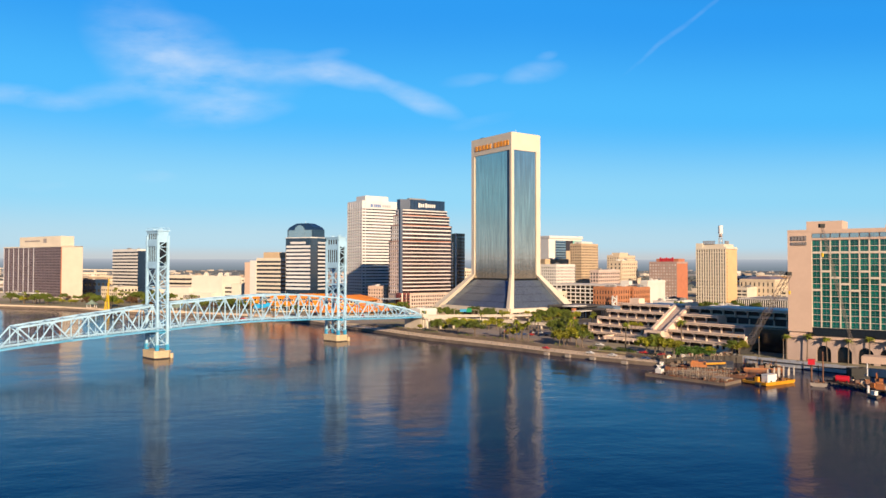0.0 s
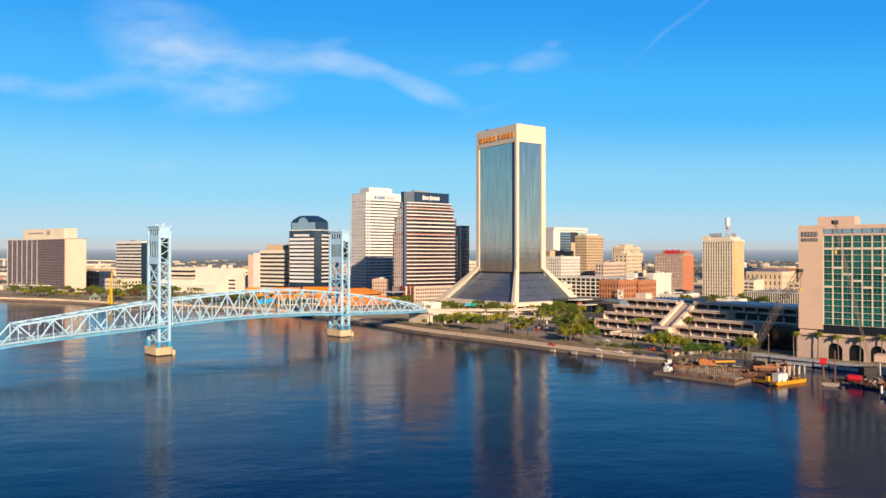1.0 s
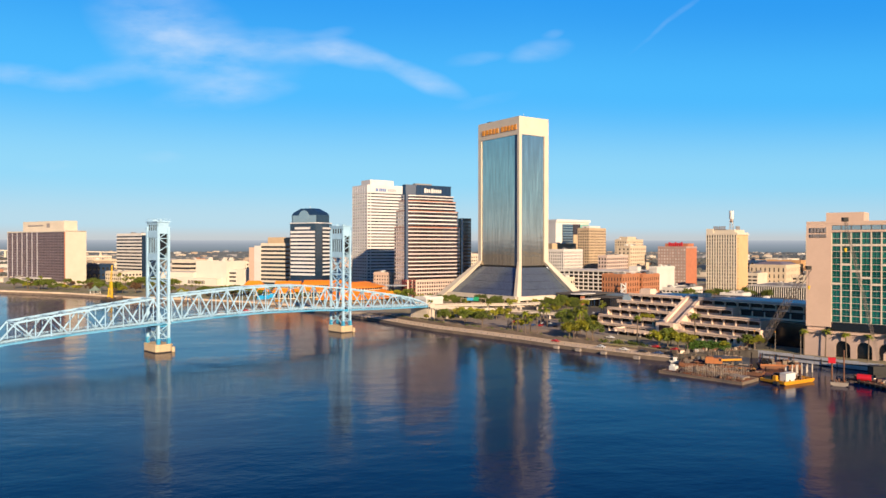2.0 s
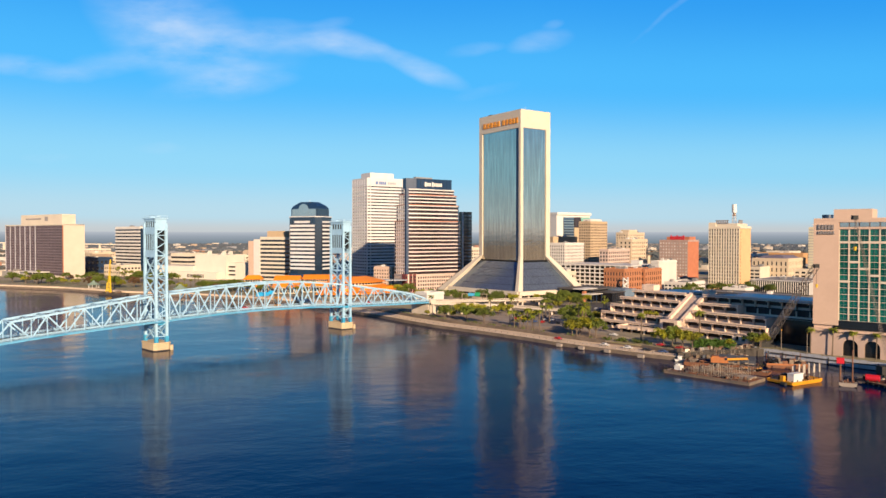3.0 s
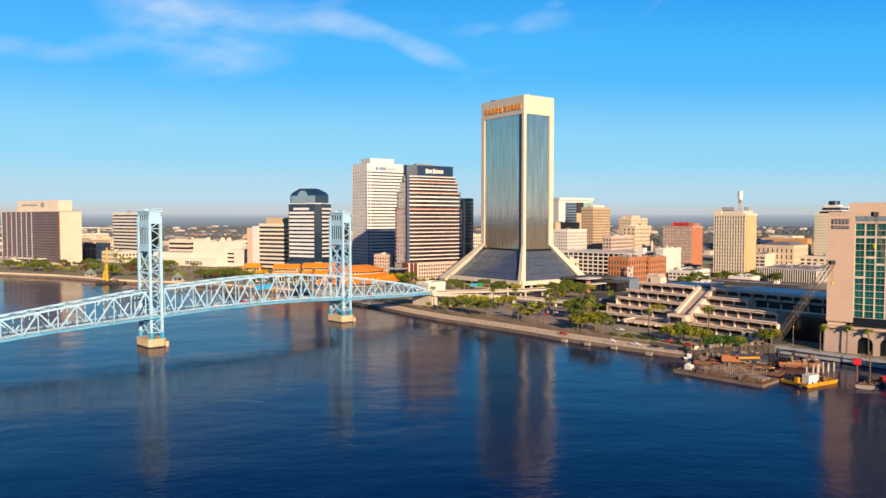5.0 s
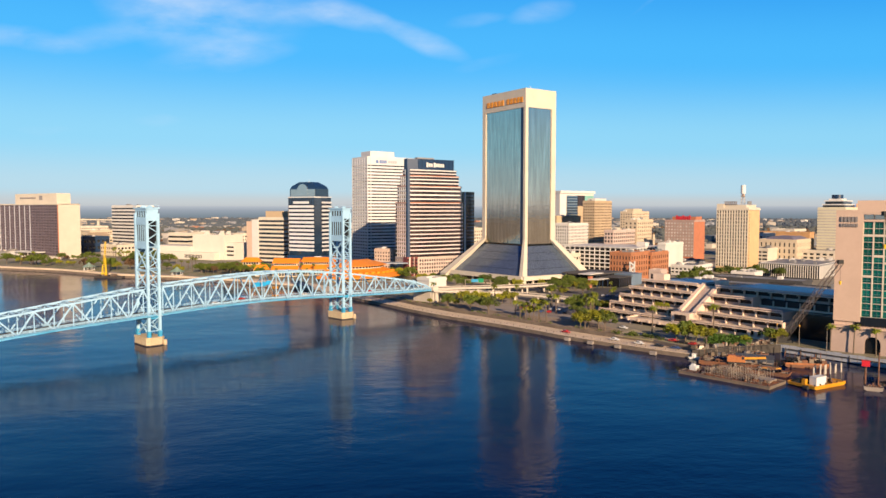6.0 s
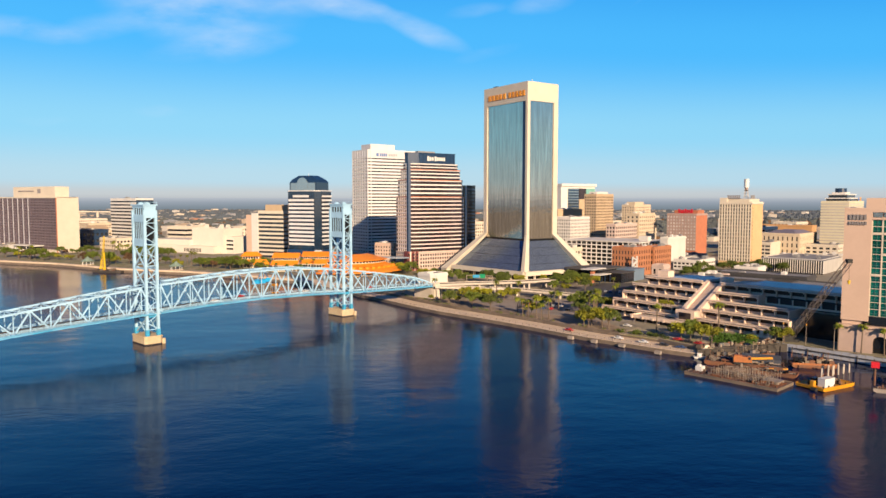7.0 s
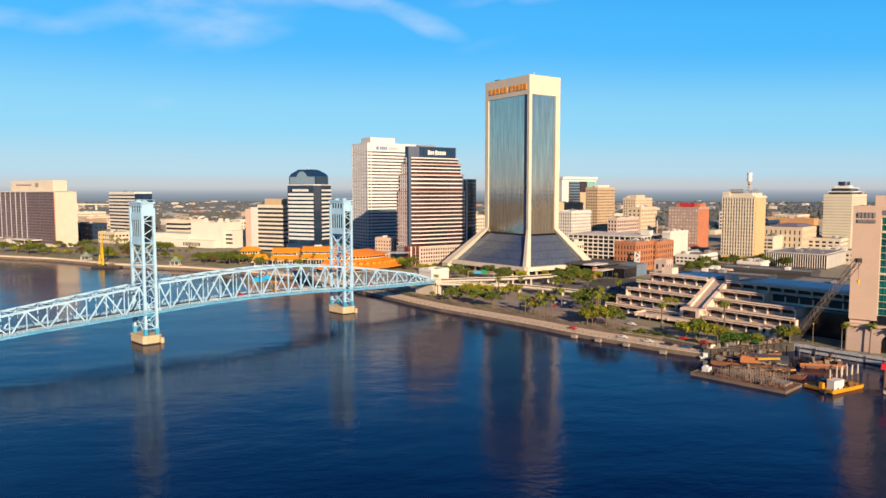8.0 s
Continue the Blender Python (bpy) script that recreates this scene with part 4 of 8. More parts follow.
def gridded_tower():
    par = thing("white_office_tower", (-51.5, 911.0, GZ), 31.7, "white precast office tower with ribbon windows and penthouse", "office tower")
    W1, W2, H = 82.0, 43.0, 131.5
    part("core", Shape().prism(rect(0.5, 0.5, W1, W2), 0, H - 9), M_GLASS, par)
    part("crown", Shape().prism(rect(0, 0, W1 + 0.3, W2 + 0.3), H - 9.5, H), M_PRECAST, par)
    n = 30
    h = (H - 9.5) / n
    me = Shape().prism(rect(0, -0.1, W1 + 0.3, W2 + 0.3), 0, h * 0.62).mesh("spandrel", M_PRECAST)
    for i in range(n):
        part("spandrel", me, M_PRECAST, par, at=(0, 0, h * i))
    me = Shape().box(-0.45, -0.9, 0, 0.4, 0.9, H - 0.4).mesh("pier", M_PRECAST)
    for i in range(7):
        part("pier", me, M_PRECAST, par, at=(0, 0.9 + (W2 - 1.8) * i / 6, 0))
    me = Shape().box(-0.45, -0.55, 0, 0.45, 0.4, H - 0.4).mesh("corner_pier", M_PRECAST)
    for x in (0.2, 5, W1):
        part("corner_pier", me, M_PRECAST, par, at=(x, 0, 0))
    part("penthouse", Shape().box(9, 8, H, 46, 34, H + 8.5), M_PRECAST, par)
    sign_bars(par, "R", 13, 16.5, H - 7.2, H - 3.2, 1, M_SIGNB, -0.1, "blue sign emblem", gap=0.0)
    sign_bars(par, "R", 18.5, 30, H - 7.2, H - 3.2, 4, M_SIGNB, -0.1, "blue sign letters")
    sign_bars(par, "R", 32, 46, H - 6.8, H - 3.6, 4, M_FENCE, -0.1, "pale sign letters")
    roof_kit(par, rect(0, 0, W1, W2), H, M_PRECAST, random.Random(3), 3)
    par.scale = (0.925, 0.925, 0.962)


gridded_tower()


def arched_tower():
    """Office tower with white ribbons between dark glass corners, under a crown with an arched gable."""
    par = thing("arched_office_tower", (-97.0, 794.2, GZ), 60, "white-striped office tower with dark blue barrel-vaulted crown", "office tower")
    W1, W2, H, BASE = 24.0, 42.5, 75.7, 18.0
    c = 5.0
    poly = [(c, 0), (W1 - 1, 0), (W1, 1), (W1, W2 - 3), (W1 - 3, W2), (3, W2), (0, W2 - 3), (0, c)]
    part("core", Shape().prism(poly, 0, H), M_BLUEGLASS, par)
    part("base", Shape().prism(offset_poly(poly, 4.0), 0, 13.0, offset_poly(poly, 1.0)), M_NAVY, par, "dark blue sloped glass base")
    h = 4.24
    n = int((H - BASE) / h)
    wide = Shape().box(-0.45, c + 0.6, 0, 0.3, W2 - 3.6, h * 0.56).mesh("spandrel", M_PRECAST)
    short = Shape().box(-0.45, c + 7.0, 0, 0.3, W2 - 9.5, h * 0.56).mesh("spandrel", M_PRECAST)
    side = Shape().box(c + 1.4, -0.45, 0, W1 - 0.6, 0.3, h * 0.46).mesh("spandrel", M_PRECAST)
    for i in range(n + 1):
        z = BASE + h * i
        if z + h * 0.56 > H - 0.6:
            break
        part("spandrel", wide if z < H - 11 else short, M_PRECAST, par, at=(0, 0, z))
        part("spandrel", side, M_PRECAST, par, at=(0, 0, z + 0.2))
    for i in range(10):
        part("mullion", Shape().box(-0.12, c + 1.5 + 3.4 * i, BASE, 0.02, c + 1.62 + 3.4 * i, H), M_NAVY, par)
    part("cornice", Shape().prism(offset_poly(poly, 0.5), H - 0.4, H + 0.5), M_PRECAST, par, "thin pale cornice")
    # crown: set-back block with sloped shoulders, a pale glass front and an arched gable
    up = [(2.5, 3.0), (W1 - 1.5, 3.0), (W1 - 1.5, W2 - 3.0), (2.5, W2 - 3.0)]
    mid = [(3.6, 5.0), (W1 - 2.6, 5.0), (W1 - 2.6, W2 - 5.0), (3.6, W2 - 5.0)]
    part("crown", Shape().prism(up, H + 0.5, H + 9.0), M_BLUEGLASS, par)
    part("crown_shoulder", Shape().prism(up, H + 9.0, H + 12.0, mid), M_NAVY, par)
    part("crown_roof", Shape().prism(mid, H + 12.0, H + 16.4, [(6, 13), (W1 - 6, 13), (W1 - 6, W2 - 13), (6, W2 - 13)]), M_NAVY, par, "dark blue hipped metal roof")
    part("crown_front", Shape().box(2.2, 5.5, H + 0.5, 2.5, W2 - 4.5, H + 8.6), M_GREYGLASS, par, "pale grey glass front of the crown")
    yc, r = W2 / 2 + 1, 7.0
    for name, rad, x0, mat in (("arch_surround", r + 1.3, 2.4, M_NAVY), ("arched_gable", r, 2.0, M_GREYGLASS)):
        arc = [(yc + rad * math.cos(math.pi * i / 18), H + 7.2 + rad * math.sin(math.pi * i / 18)) for i in range(19)]
        pts = [(yc + rad, H + 0.6), *arc, (yc - rad, H + 0.6)]
        k = len(pts)
        g = Shape().add([(x0, y, z) for y, z in pts] + [(W1 - 6, y, z) for y, z in pts], [tuple(range(k)), tuple(range(2 * k - 1, k - 1, -1))] + [(i, k + i, k + (i + 1) % k, (i + 1) % k) for i in range(k)])
        part(name, g, mat, par, "pale arched glass gable" if mat is M_GREYGLASS else "dark blue arched surround")
    part("mast", Shape().tube((W1 / 2, W2 / 2, H + 16), (W1 / 2, W2 / 2, H + 19), 0.2), M_WPAINT, par)


arched_tower()


def slab_office():
    """Dark curtain-wall slab beside the river, with blank cream end walls."""
    par = thing("slab_office_building", (-437.9, 946.0, GZ), 52, "dark gridded glass office slab with blank cream end wall", "office building")
    W1, W2, H = 27.5, 157.0, 69.0
    part("core", Shape().prism(rect(0.5, 0, W1, W2), 0, H), M_TRAV, par)
    part("end_wall", Shape().box(0.4, -0.5, 0, W1 + 0.3, 0.1, H + 0.6), M_TRAV, par)
    facade(par, "L", 1.5, W2 - 1.5, 4, H - 1.0, 44, 18, 0.66, 0.66, M_GREYFRAME, M_DUSKGLASS, deep=0.35, at=0.5, joined=True)
    for i in range(23):
        y, pale = 1.1 + (W2 - 2.8) * i / 22, i > 8 and i % 2 == 0
        part("fin", Shape().box(-0.55 if pale else -0.3, y, 3, 0.2, y + (0.95 if pale else 0.5), H), M_FIN if pale else M_GREYFRAME, par)
    part("red_edge", Shape().box(-0.5, -0.3, 0, 0.4, 0.6, H), M_REDBRICK, par, "rust-red corner edge")
    part("top_band", Shape().box(-0.6, -0.5, H - 0.5, W1, W2, H + 0.8), M_TRAV, par)
    part("penthouse", Shape().box(5, 12, H, W1 - 5, 122, H + 14), M_TRAV, par)
    part("emblem", Shape().box(4.6, 48, H + 5.5, 5, 56, H + 11), M_SIGNG, par, "grey framed emblem")
    sign_bars(par, "L", 66, 108, H + 7.5, H + 9.3, 16, M_SIGNG, 5, "small grey sign letters")
    part("entrance_canopy", Shape().box(-14, 34, 7.5, 0, 90, 8.6), M_WHITE, par)
    for y in (36, 53, 70, 88):
        part("canopy_post", Shape().box(-13, y, 0, -12.4, y + 0.6, 7.5), M_WHITE, par)


M_DUSKGLASS = material("dusky_window_glass", (0.020, 0.014, 0.020), 0.2, vary=0.3, grain=4.0, stain=0.3, spec=0.6)
M_FIN = material("pale_grey_fins", (0.50, 0.50, 0.56), 0.6, vary=0.08, grain=1.0)
M_GREYFRAME = material("bronze_grey_frame", (0.16, 0.125, 0.15), 0.5, vary=0.15, grain=1.0)
slab_office()


def striped_block(name, loc, ang, w1, w2, h, n, frac, slab, glass, label, seed=0, blank=0.0, cat="office building"):
    par = thing(name, (*loc, GZ), ang, label, cat)
    poly = rect(0, 0, w1, w2)
    banded(par, poly, 0, h, n, frac, slab, glass, 0.35)
    if blank:
        part("end_pier", Shape().box(-0.6, -0.6, 0, blank, blank * 0.4, h + 0.5), slab, par)
        part("end_pier", Shape().box(-0.6, w2 - blank * 0.6, 0, blank, w2 + 0.6, h + 0.5), slab, par)
    roof_kit(par, poly, h, slab, random.Random(seed), 3)
    return par


def windowed_block(name, loc, ang, w1, w2, h, nr, nl, nz, wall, label, glass=M_GLASS, seed=0, pw=0.5, ph=0.55, base=5.0, cat="building", units=3, side=None, deep=0.4, joined=False):
    """A block with real window openings on its two visible faces."""
    par = thing(name, (*loc, GZ), ang, label, cat)
    part("body", Shape().prism(rect(0, 0, w1, w2), -0.5, h), side or wall, par)
    z1 = h - 1.2
    if nr:
        facade(par, "R", 0, w1, base, z1, nr, nz, pw, ph, side or wall, glass, deep, joined=joined)
    if nl:
        facade(par, "L", 0, w2, base, z1, nl, nz, pw, ph, wall, glass, deep, joined=joined)
    s = Shape().box(-deep - 0.3, -deep - 0.3, z1, w1, w2, h + 0.1)
    part("cornice", s, wall, par)
    roof_kit(par, rect(0, 0, w1, w2), h + 0.1, wall, random.Random(seed), units)
    return par


b = striped_block("striped_office_building", (-389, 1074), 50, 27, 68, 67.5, 14, 0.55, M_WHITE, M_GLASS, "pale striped mid-rise office block", 4)
part("dark_side", Shape().box(0.5, -0.7, 0, 27.2, -0.3, 66), M_BLUEGLASS, b, "dark glazed end of the block")
b = striped_block("striped_office_building", (-144.7, 858.9), 60, 30, 40.5, 53, 11, 0.5, M_TRAV, M_GLASS, "cream striped office block with a blank end tower", 5)
b.scale = (0.9, 0.9, 0.995)
part("end_tower", Shape().box(-1.5, 40.5, 0, 22, 51, 51), M_WHITE, b, "pale blank end tower")
part("brick_end", Shape().box(-0.5, 51, 0, 20, 61, 49), M_BEIGE, b, "tan brick stair tower")
part("penthouse", Shape().box(6, 8, 53, 24, 34, 61), M_TAN, b)


def theatre():
    par = thing("white_theatre", (-218.5, 921.6, GZ), 60, "plain cream-white riverside theatre with stepped blank walls", "theatre")
    part("stage_house", Shape().box(0, 13, 0, 34, 66, 30.0), M_IVORY, par)
    part("side_wing", Shape().box(4, 0, 0, 32, 13, 21), M_IVORY, par)
    for k in range(3):
        part("strip_window", Shape().box(3.7, 1, 5 + 5 * k, 4, 12, 7 + 5 * k), M_GLASS, par)
    part("wing", Shape().box(-4, 66, 0, 30, 134, 16), M_IVORY, par)
    part("foyer", Shape().box(-10, 20, 0, 0, 128, 9), M_IVORY, par)
    facade(par, "L", 40, 70, 1.5, 6.5, 12, 1, 0.75, 0.9, M_IVORY, M_GLASS, 0.4, at=-10)
    roof_kit(par, rect(0, 13, 34, 66), 30.0, M_IVORY, random.Random(8), 3)
    for y in (16, 27, 52):
        part("roof_fin", Shape().prism([(10, y), (16, y), (16, y + 5), (10, y + 5)], 30.0, 35.5, [(13, y + 1), (16, y + 1), (16, y + 4), (13, y + 4)]), M_IVORY, par)
    b = striped_block("parking_garage", (-300, 1010), 60, 40, 34, 30, 5, 0.55, M_TRAV, M_GLASS, "cream parking garage behind the theatre", 2, cat="garage")
    b = striped_block("parking_garage", (-196, 980), 60, 30, 24, 24, 5, 0.55, M_TRAV, M_GLASS, "cream low garage block", 2, cat="garage")


theatre()

# dark glass slab behind the stepped tower, small pink block below it
b = thing("black_glass_tower", (61.8, 831.8, GZ), 31.7, "black glass slab with a single white stripe", "office tower")
part("body", Shape().prism(rect(0, 0, 13, 12), 0, 82.5), M_BLACK, b)
part("pale_stripe", Shape().box(-0.4, -0.4, 0, 0.9, 0.9, 82), M_WHITE, b)
for i in range(20):
    part("glazing_band", Shape().box(1.2, -0.12, 3 + 3.9 * i, 12.6, 0, 5 + 3.9 * i), M_BLUEGLASS, b)
windowed_block("pink_office_block", (-17.1, 740.7), 60, 10, 21.5, 22.5, 3, 7, 5, M_BEIGE, "small pink four-storey block with square windows", seed=3, base=4, pw=0.45, ph=0.5)
windowed_block("cream_house", (72, 862), 45, 20, 8, 40, 5, 2, 9, M_TRAV, "cream block seen past the tower", seed=3, base=4)

# ---- buildings beyond the tall tower ----
b = thing("cream_bank_tower", (223.2, 1085.6, GZ), 31.7, "cream tower with a stepped blue-green glass front", "office tower")
part("body", Shape().box(0, 0, 0, 71, 30, 88), M_WHITE, b)
part("glass_front", Shape().box(13, -1.0, 0, 44, 1, 84), M_GREYGLASS, b)
part("teal_box", Shape().box(50, -1.6, 68, 69, 1, 84), M_TEAL, b, "teal glass upper storeys")
part("brown_box", Shape().box(36, -1.8, 0, 70, 1, 68), M_TAN, b)
part("roof_band", Shape().box(-0.5, -2.2, 87, 72, 31, 90.8), M_WHITE, b)
part("brown_box", Shape().box(36, -1.9, 68, 50, 1, 84), M_BRONZE, b)
for i in range(20):
    part("glazing_band", Shape().box(13.5, -1.3, 4 + 4 * i, 35.5, -1, 6 + 4 * i), M_BLUEGLASS, b)
windowed_block("tan_office_block", (199.1, 993.4), 31.7, 46, 33, 53, 0, 0, 1, M_TAN, "tan blank-topped office block", seed=6)
b = windowed_block("tan_tower", (235.4, 933), 45, 43, 17, 73, 12, 5, 18, M_TAN, "tan stone tower with rows of windows", seed=7, base=6, pw=0.55, ph=0.5)
part("penthouse", Shape().box(6, 3, 73, 34, 14, 77), M_WHITE, b)
windowed_block("white_office_block", (186.6, 862.8), 45, 43, 25, 45.5, 14, 8, 10, M_WHITE, "white office block with tall paired windows", seed=8, base=6, pw=0.45, ph=0.62)
b = windowed_block("stone_office_block", (224.3, 810.2), 45, 50, 11, 39, 11, 3, 8, M_PINK, "pale pink stone block with large dark windows", seed=9, base=5, pw=0.58, ph=0.6)
windowed_block("stone_office_block", (262, 845), 45, 40, 16, 50, 8, 3, 10, M_YELLOW, "stepped yellow stone block", seed=10, base=5, pw=0.4, ph=0.5)
b = windowed_block("yellow_tower", (314.8, 1028.3), 45, 50, 19, 59, 12, 5, 14, M_YELLOW, "pale yellow tower with stepped shoulders", seed=11, base=6, pw=0.4, ph=0.5)
part("penthouse", Shape().box(8, 3, 59, 34, 16, 64), M_YELLOW, b)
part("shoulder", Shape().box(50, 0, 0, 70, 18, 26), M_YELLOW, b)

# ---- parking garage and low blocks ----
b = thing("parking_garage", (226, 733, GZ), 45, "white open-deck parking garage of five levels", "garage")
GW1, GW2, GH = 62.0, 84.0, 24.0
# black core stands for the shade inside the open decks
part("deck_core", Shape().box(1.5, 1.5, 0, GW1, GW2, GH - 1.5), M_BLACK, b)
for k in range(6):
    z = 3.5 + k * 4.1
    part("deck_rail", Shape().box(-0.2, -0.2, z - 0.5, GW1, GW2, z + 0.6), M_WHITE, b)
for i in range(15):
    part("pillar", Shape().box(-0.1, GW2 * i / 14 - 0.35, 0, 0.9, GW2 * i / 14 + 0.35, GH), M_WHITE, b)
for i in range(1, 10):
    part("pillar", Shape().box(GW1 * i / 9 - 0.5, -0.1, 0, GW1 * i / 9 + 0.5, 0.9, GH), M_WHITE, b)
part("stair_tower", Shape().box(30, 6, GH, 38, 16, GH + 5), M_WHITE, b)

b = windowed_block("brick_building", (190.4, 640.1), 45, 36, 20, 24.5, 8, 7, 4, M_BRICK, "orange brick four-storey building with tall windows", seed=12, base=3, pw=0.42, ph=0.6, units=4)
b = windowed_block("brick_building", (216, 661), 45, 34, 14, 23.5, 8, 3, 4, M_BRICK, "orange brick rear wing with tall windows", seed=13, base=3, pw=0.42, ph=0.6, units=3)
st = thing("white_stair", (188, 637, GZ), 45, "white zigzag outside stair against brick wall", "stair")
for k in range(5):
    part("flight", Shape().beam((0 if k % 2 else 7, -1.2, 3.2 * k + 1), (7 if k % 2 else 0, -1.2, 3.2 * k + 4.2), 1.6, 1.0), M_WPAINT, st)
for x in (-0.5, 7.5):
    part("post", Shape().box(x - 0.2, -1.9, 0, x + 0.2, -0.6, 18), M_WPAINT, st)
b = windowed_block("white_blank_block", (252.7, 727.6), 45, 42, 8, 28.5, 0, 0, 1, M_WHITE, "plain white windowless block", seed=14)
windowed_block("low_white_building", (268, 690), 45, 40, 24, 9, 10, 6, 2, M_WHITE, "low white building with strip windows", seed=15, base=1.5, pw=0.7, ph=0.5)
windowed_block("low_pink_block", (206, 610), 45, 12, 10, 12, 3, 2, 1, M_PINK, "low pink block with three openings", seed=15, base=4, pw=0.4, ph=0.6, units=0)

# dark glass pavilion beside the flared foot
b = thing("glass_pavilion", (150, 598, GZ), 45, "low dark glass pavilion with grey roof slab", "building")
part("glass_body", Shape().box(2, 2, 0, 40, 30, 9.5), M_BLACK, b)
part("roof_slab", Shape().box(0, 0, 9.5, 42, 33, 10.6), M_TARMAC, b)
part("pale_roof", Shape().box(-9, 1, 10.6, 12, 12, 11.2), M_WHITE, b, "pale flat canopy roof")
part("entrance_canopy", Shape().box(-8, -5, 6.6, 10, 4, 7.2), M_WHITE, b, "white entrance canopy")
for x in (-7, 1, 9):
    part("canopy_post", Shape().box(x - 0.2, -4.6, 0, x + 0.2, -4.2, 6.6), M_NAVY, b)
for i in range(9):
    part("side_glazing", Shape().box(-0.1, 3 + 3.2 * i, 1, 0.1, 5.6 + 3.2 * i, 8.6), M_GLASS, b)
# pale blue colour stands for skylit shade on this block
part("blue_block", Shape().box(31, -14, 0, 49, 6, 9), M_PALEBLUE, b, "side block coloured pale blue for skylit shade")
part("dark_wing", Shape().box(10, -14, 0, 31, 2, 7.6), M_BLACK, b, "black glass side wing")
part("wing_roof", Shape().box(9, -15, 7.6, 31, 2, 8.2), M_TARMAC, b, "dark flat roof")
part("block_coping", Shape().box(30.5, -14.6, 9, 49.5, 6.5, 9.5), M_PALEBLUE, b)
for i in range(7):
    part("wing_mullion", Shape().box(10.5 + 3 * i, -14.12, 0, 10.7 + 3 * i, -14, 7.6), M_NAVY, b)
for i in range(8):
    part("mullion", Shape().box(2 + 5 * i, 1.7, 0, 2.2 + 5 * i, 2, 9.5), M_NAVY, b)
part("rust_panel", Shape().box(-6, 3, 0, -2, 5, 9), M_REDBRICK, b, "rust-red wall panel")

# red-sign hotel, old stone hotel with rooftop mast
# front dulled and end wall reddened to follow the sunlight
b = windowed_block("red_brick_hotel", (345.4, 885.6), 45, 33, 37, 49, 0, 10, 11, M_ROSE, "old brick hotel, dull rose front, end wall reddened for sunlight", glass=M_BLIND, seed=16, base=5, pw=0.5, ph=0.5, side=M_REDBRICK)
part("upper_block", Shape().box(14, 4, 49, 33, 34, 54), M_REDBRICK, b)
for i in range(7):
    part("rooftop_letter", Shape().box(3, 6 + 2.7 * i, 50.4, 3.8, 8.1 + 2.7 * i, 54.6 if i % 3 else 55.6), M_RPAINT, b, "red rooftop sign letter")
part("letter_frame", Shape().box(3.9, 5.6, 49.4, 4.2, 25, 50.6).box(3.9, 5.6, 52.6, 4.2, 25, 53.0), M_RPAINT, b)
# amber end wall carries warm sunlight in its colour
b = windowed_block("stone_hotel", (330.8, 716.6), 45, 32, 31, 63.5, 0, 12, 16, M_TRAV, "cream stone high-rise with grid of windows", seed=17, base=6, pw=0.50, ph=0.82, side=M_AMBER, deep=0.7)
facade(b, "R", 1, 5, 6, 60, 1, 16, 0.4, 0.45, M_AMBER, M_GLASS, 0.3)
part("upper_storey", Shape().box(2, 3, 63.5, 30, 28, 67.5), M_TRAV, b)
part("crest", Shape().box(-0.4, 24, 63, 3, 31, 68.5), M_TRAV, b)
for i in range(7):
    part("rooftop_letter", Shape().box(1.2, 12 + 1.8 * i, 67.5, 1.6, 13.2 + 1.8 * i, 71), M_SIGNG, b, "grey rooftop sign letter")
part("letter_frame", Shape().box(1.7, 11.5, 67.5, 1.9, 25, 67.9).box(1.7, 11.5, 70.4, 1.9, 25, 70.7), M_TYRE, b)
for i in range(4):
    part("rooftop_vent", Shape().box(6 + 2.6 * i, 2.5, 67.5, 7.8 + 2.6 * i, 3.4, 71), M_ROOF, b)
s = Shape()
for x in (-1.6, 1.6):
    for y in (-1.6, 1.6):
        s.beam((10 + x, 9 + y, 67.5), (10 + x * 0.6, 9 + y * 0.6, 79), 0.3)
for z in (70, 73, 76):
    s.box(8, 7, z, 12, 11, z + 0.3)
mast = part("mast_frame", s, M_SCAF, b)
part("mast_drum", Shape().tube((10, 9, 78.5), (10, 9, 87), 2.4, n=14), M_WPAINT, mast, "white rooftop drum on a mast")
part("mast_band", Shape().tube((10, 9, 75), (10, 9, 78.5), 1.3, n=14), M_ROSE, mast, "rust-red band below the drum")

# finned low hall, cream court house with violet roof, orange block, pale tower
b = thing("finned_hall", (366, 652, GZ), 45, "low hall faced with white upright fins", "building")
part("body", Shape().box(0.8, 0.8, 0, 73, 53, 11.6), M_BLACK, b)
for i in range(28):
    part("fin", Shape().box(-0.9, 53 * i / 27 - 0.2, 0.6, 0.8, 53 * i / 27 + 0.2, 12), M_WHITE, b)
for i in range(1, 38):
    part("fin", Shape().box(73 * i / 37 - 0.2, -0.9, 0.6, 73 * i / 37 + 0.2, 0.8, 12), M_WHITE, b)
part("roof", Shape().box(-0.6, 0, 12, 73, 53.5, 12.6), M_ROOF, b)
roof_kit(b, rect(2, 2, 72, 52), 12.6, M_WHITE, random.Random(4), 5, 0.5)
b = windowed_block("court_house", (431.4, 809.1), 45, 66, 40, 28, 12, 8, 3, M_YELLOW, "cream court building with tall windows and violet roof", seed=18, base=5, pw=0.3, ph=0.62, units=0)
part("violet_roof", Shape().prism(rect(2, 2, 62, 38), 28, 32, rect(12, 10, 52, 30)), M_PURPLE, b)
windowed_block("small_garage", (394, 800), 45, 34, 24, 19, 0, 4, 4, M_TRAV, "cream garage with dark slots", seed=18, base=2, pw=0.85, ph=0.5)
windowed_block("orange_block", (605, 1085), 45, 24, 86, 27.5, 0, 0, 1, M_BURNT, "plain orange-brown block behind the court house", seed=19)
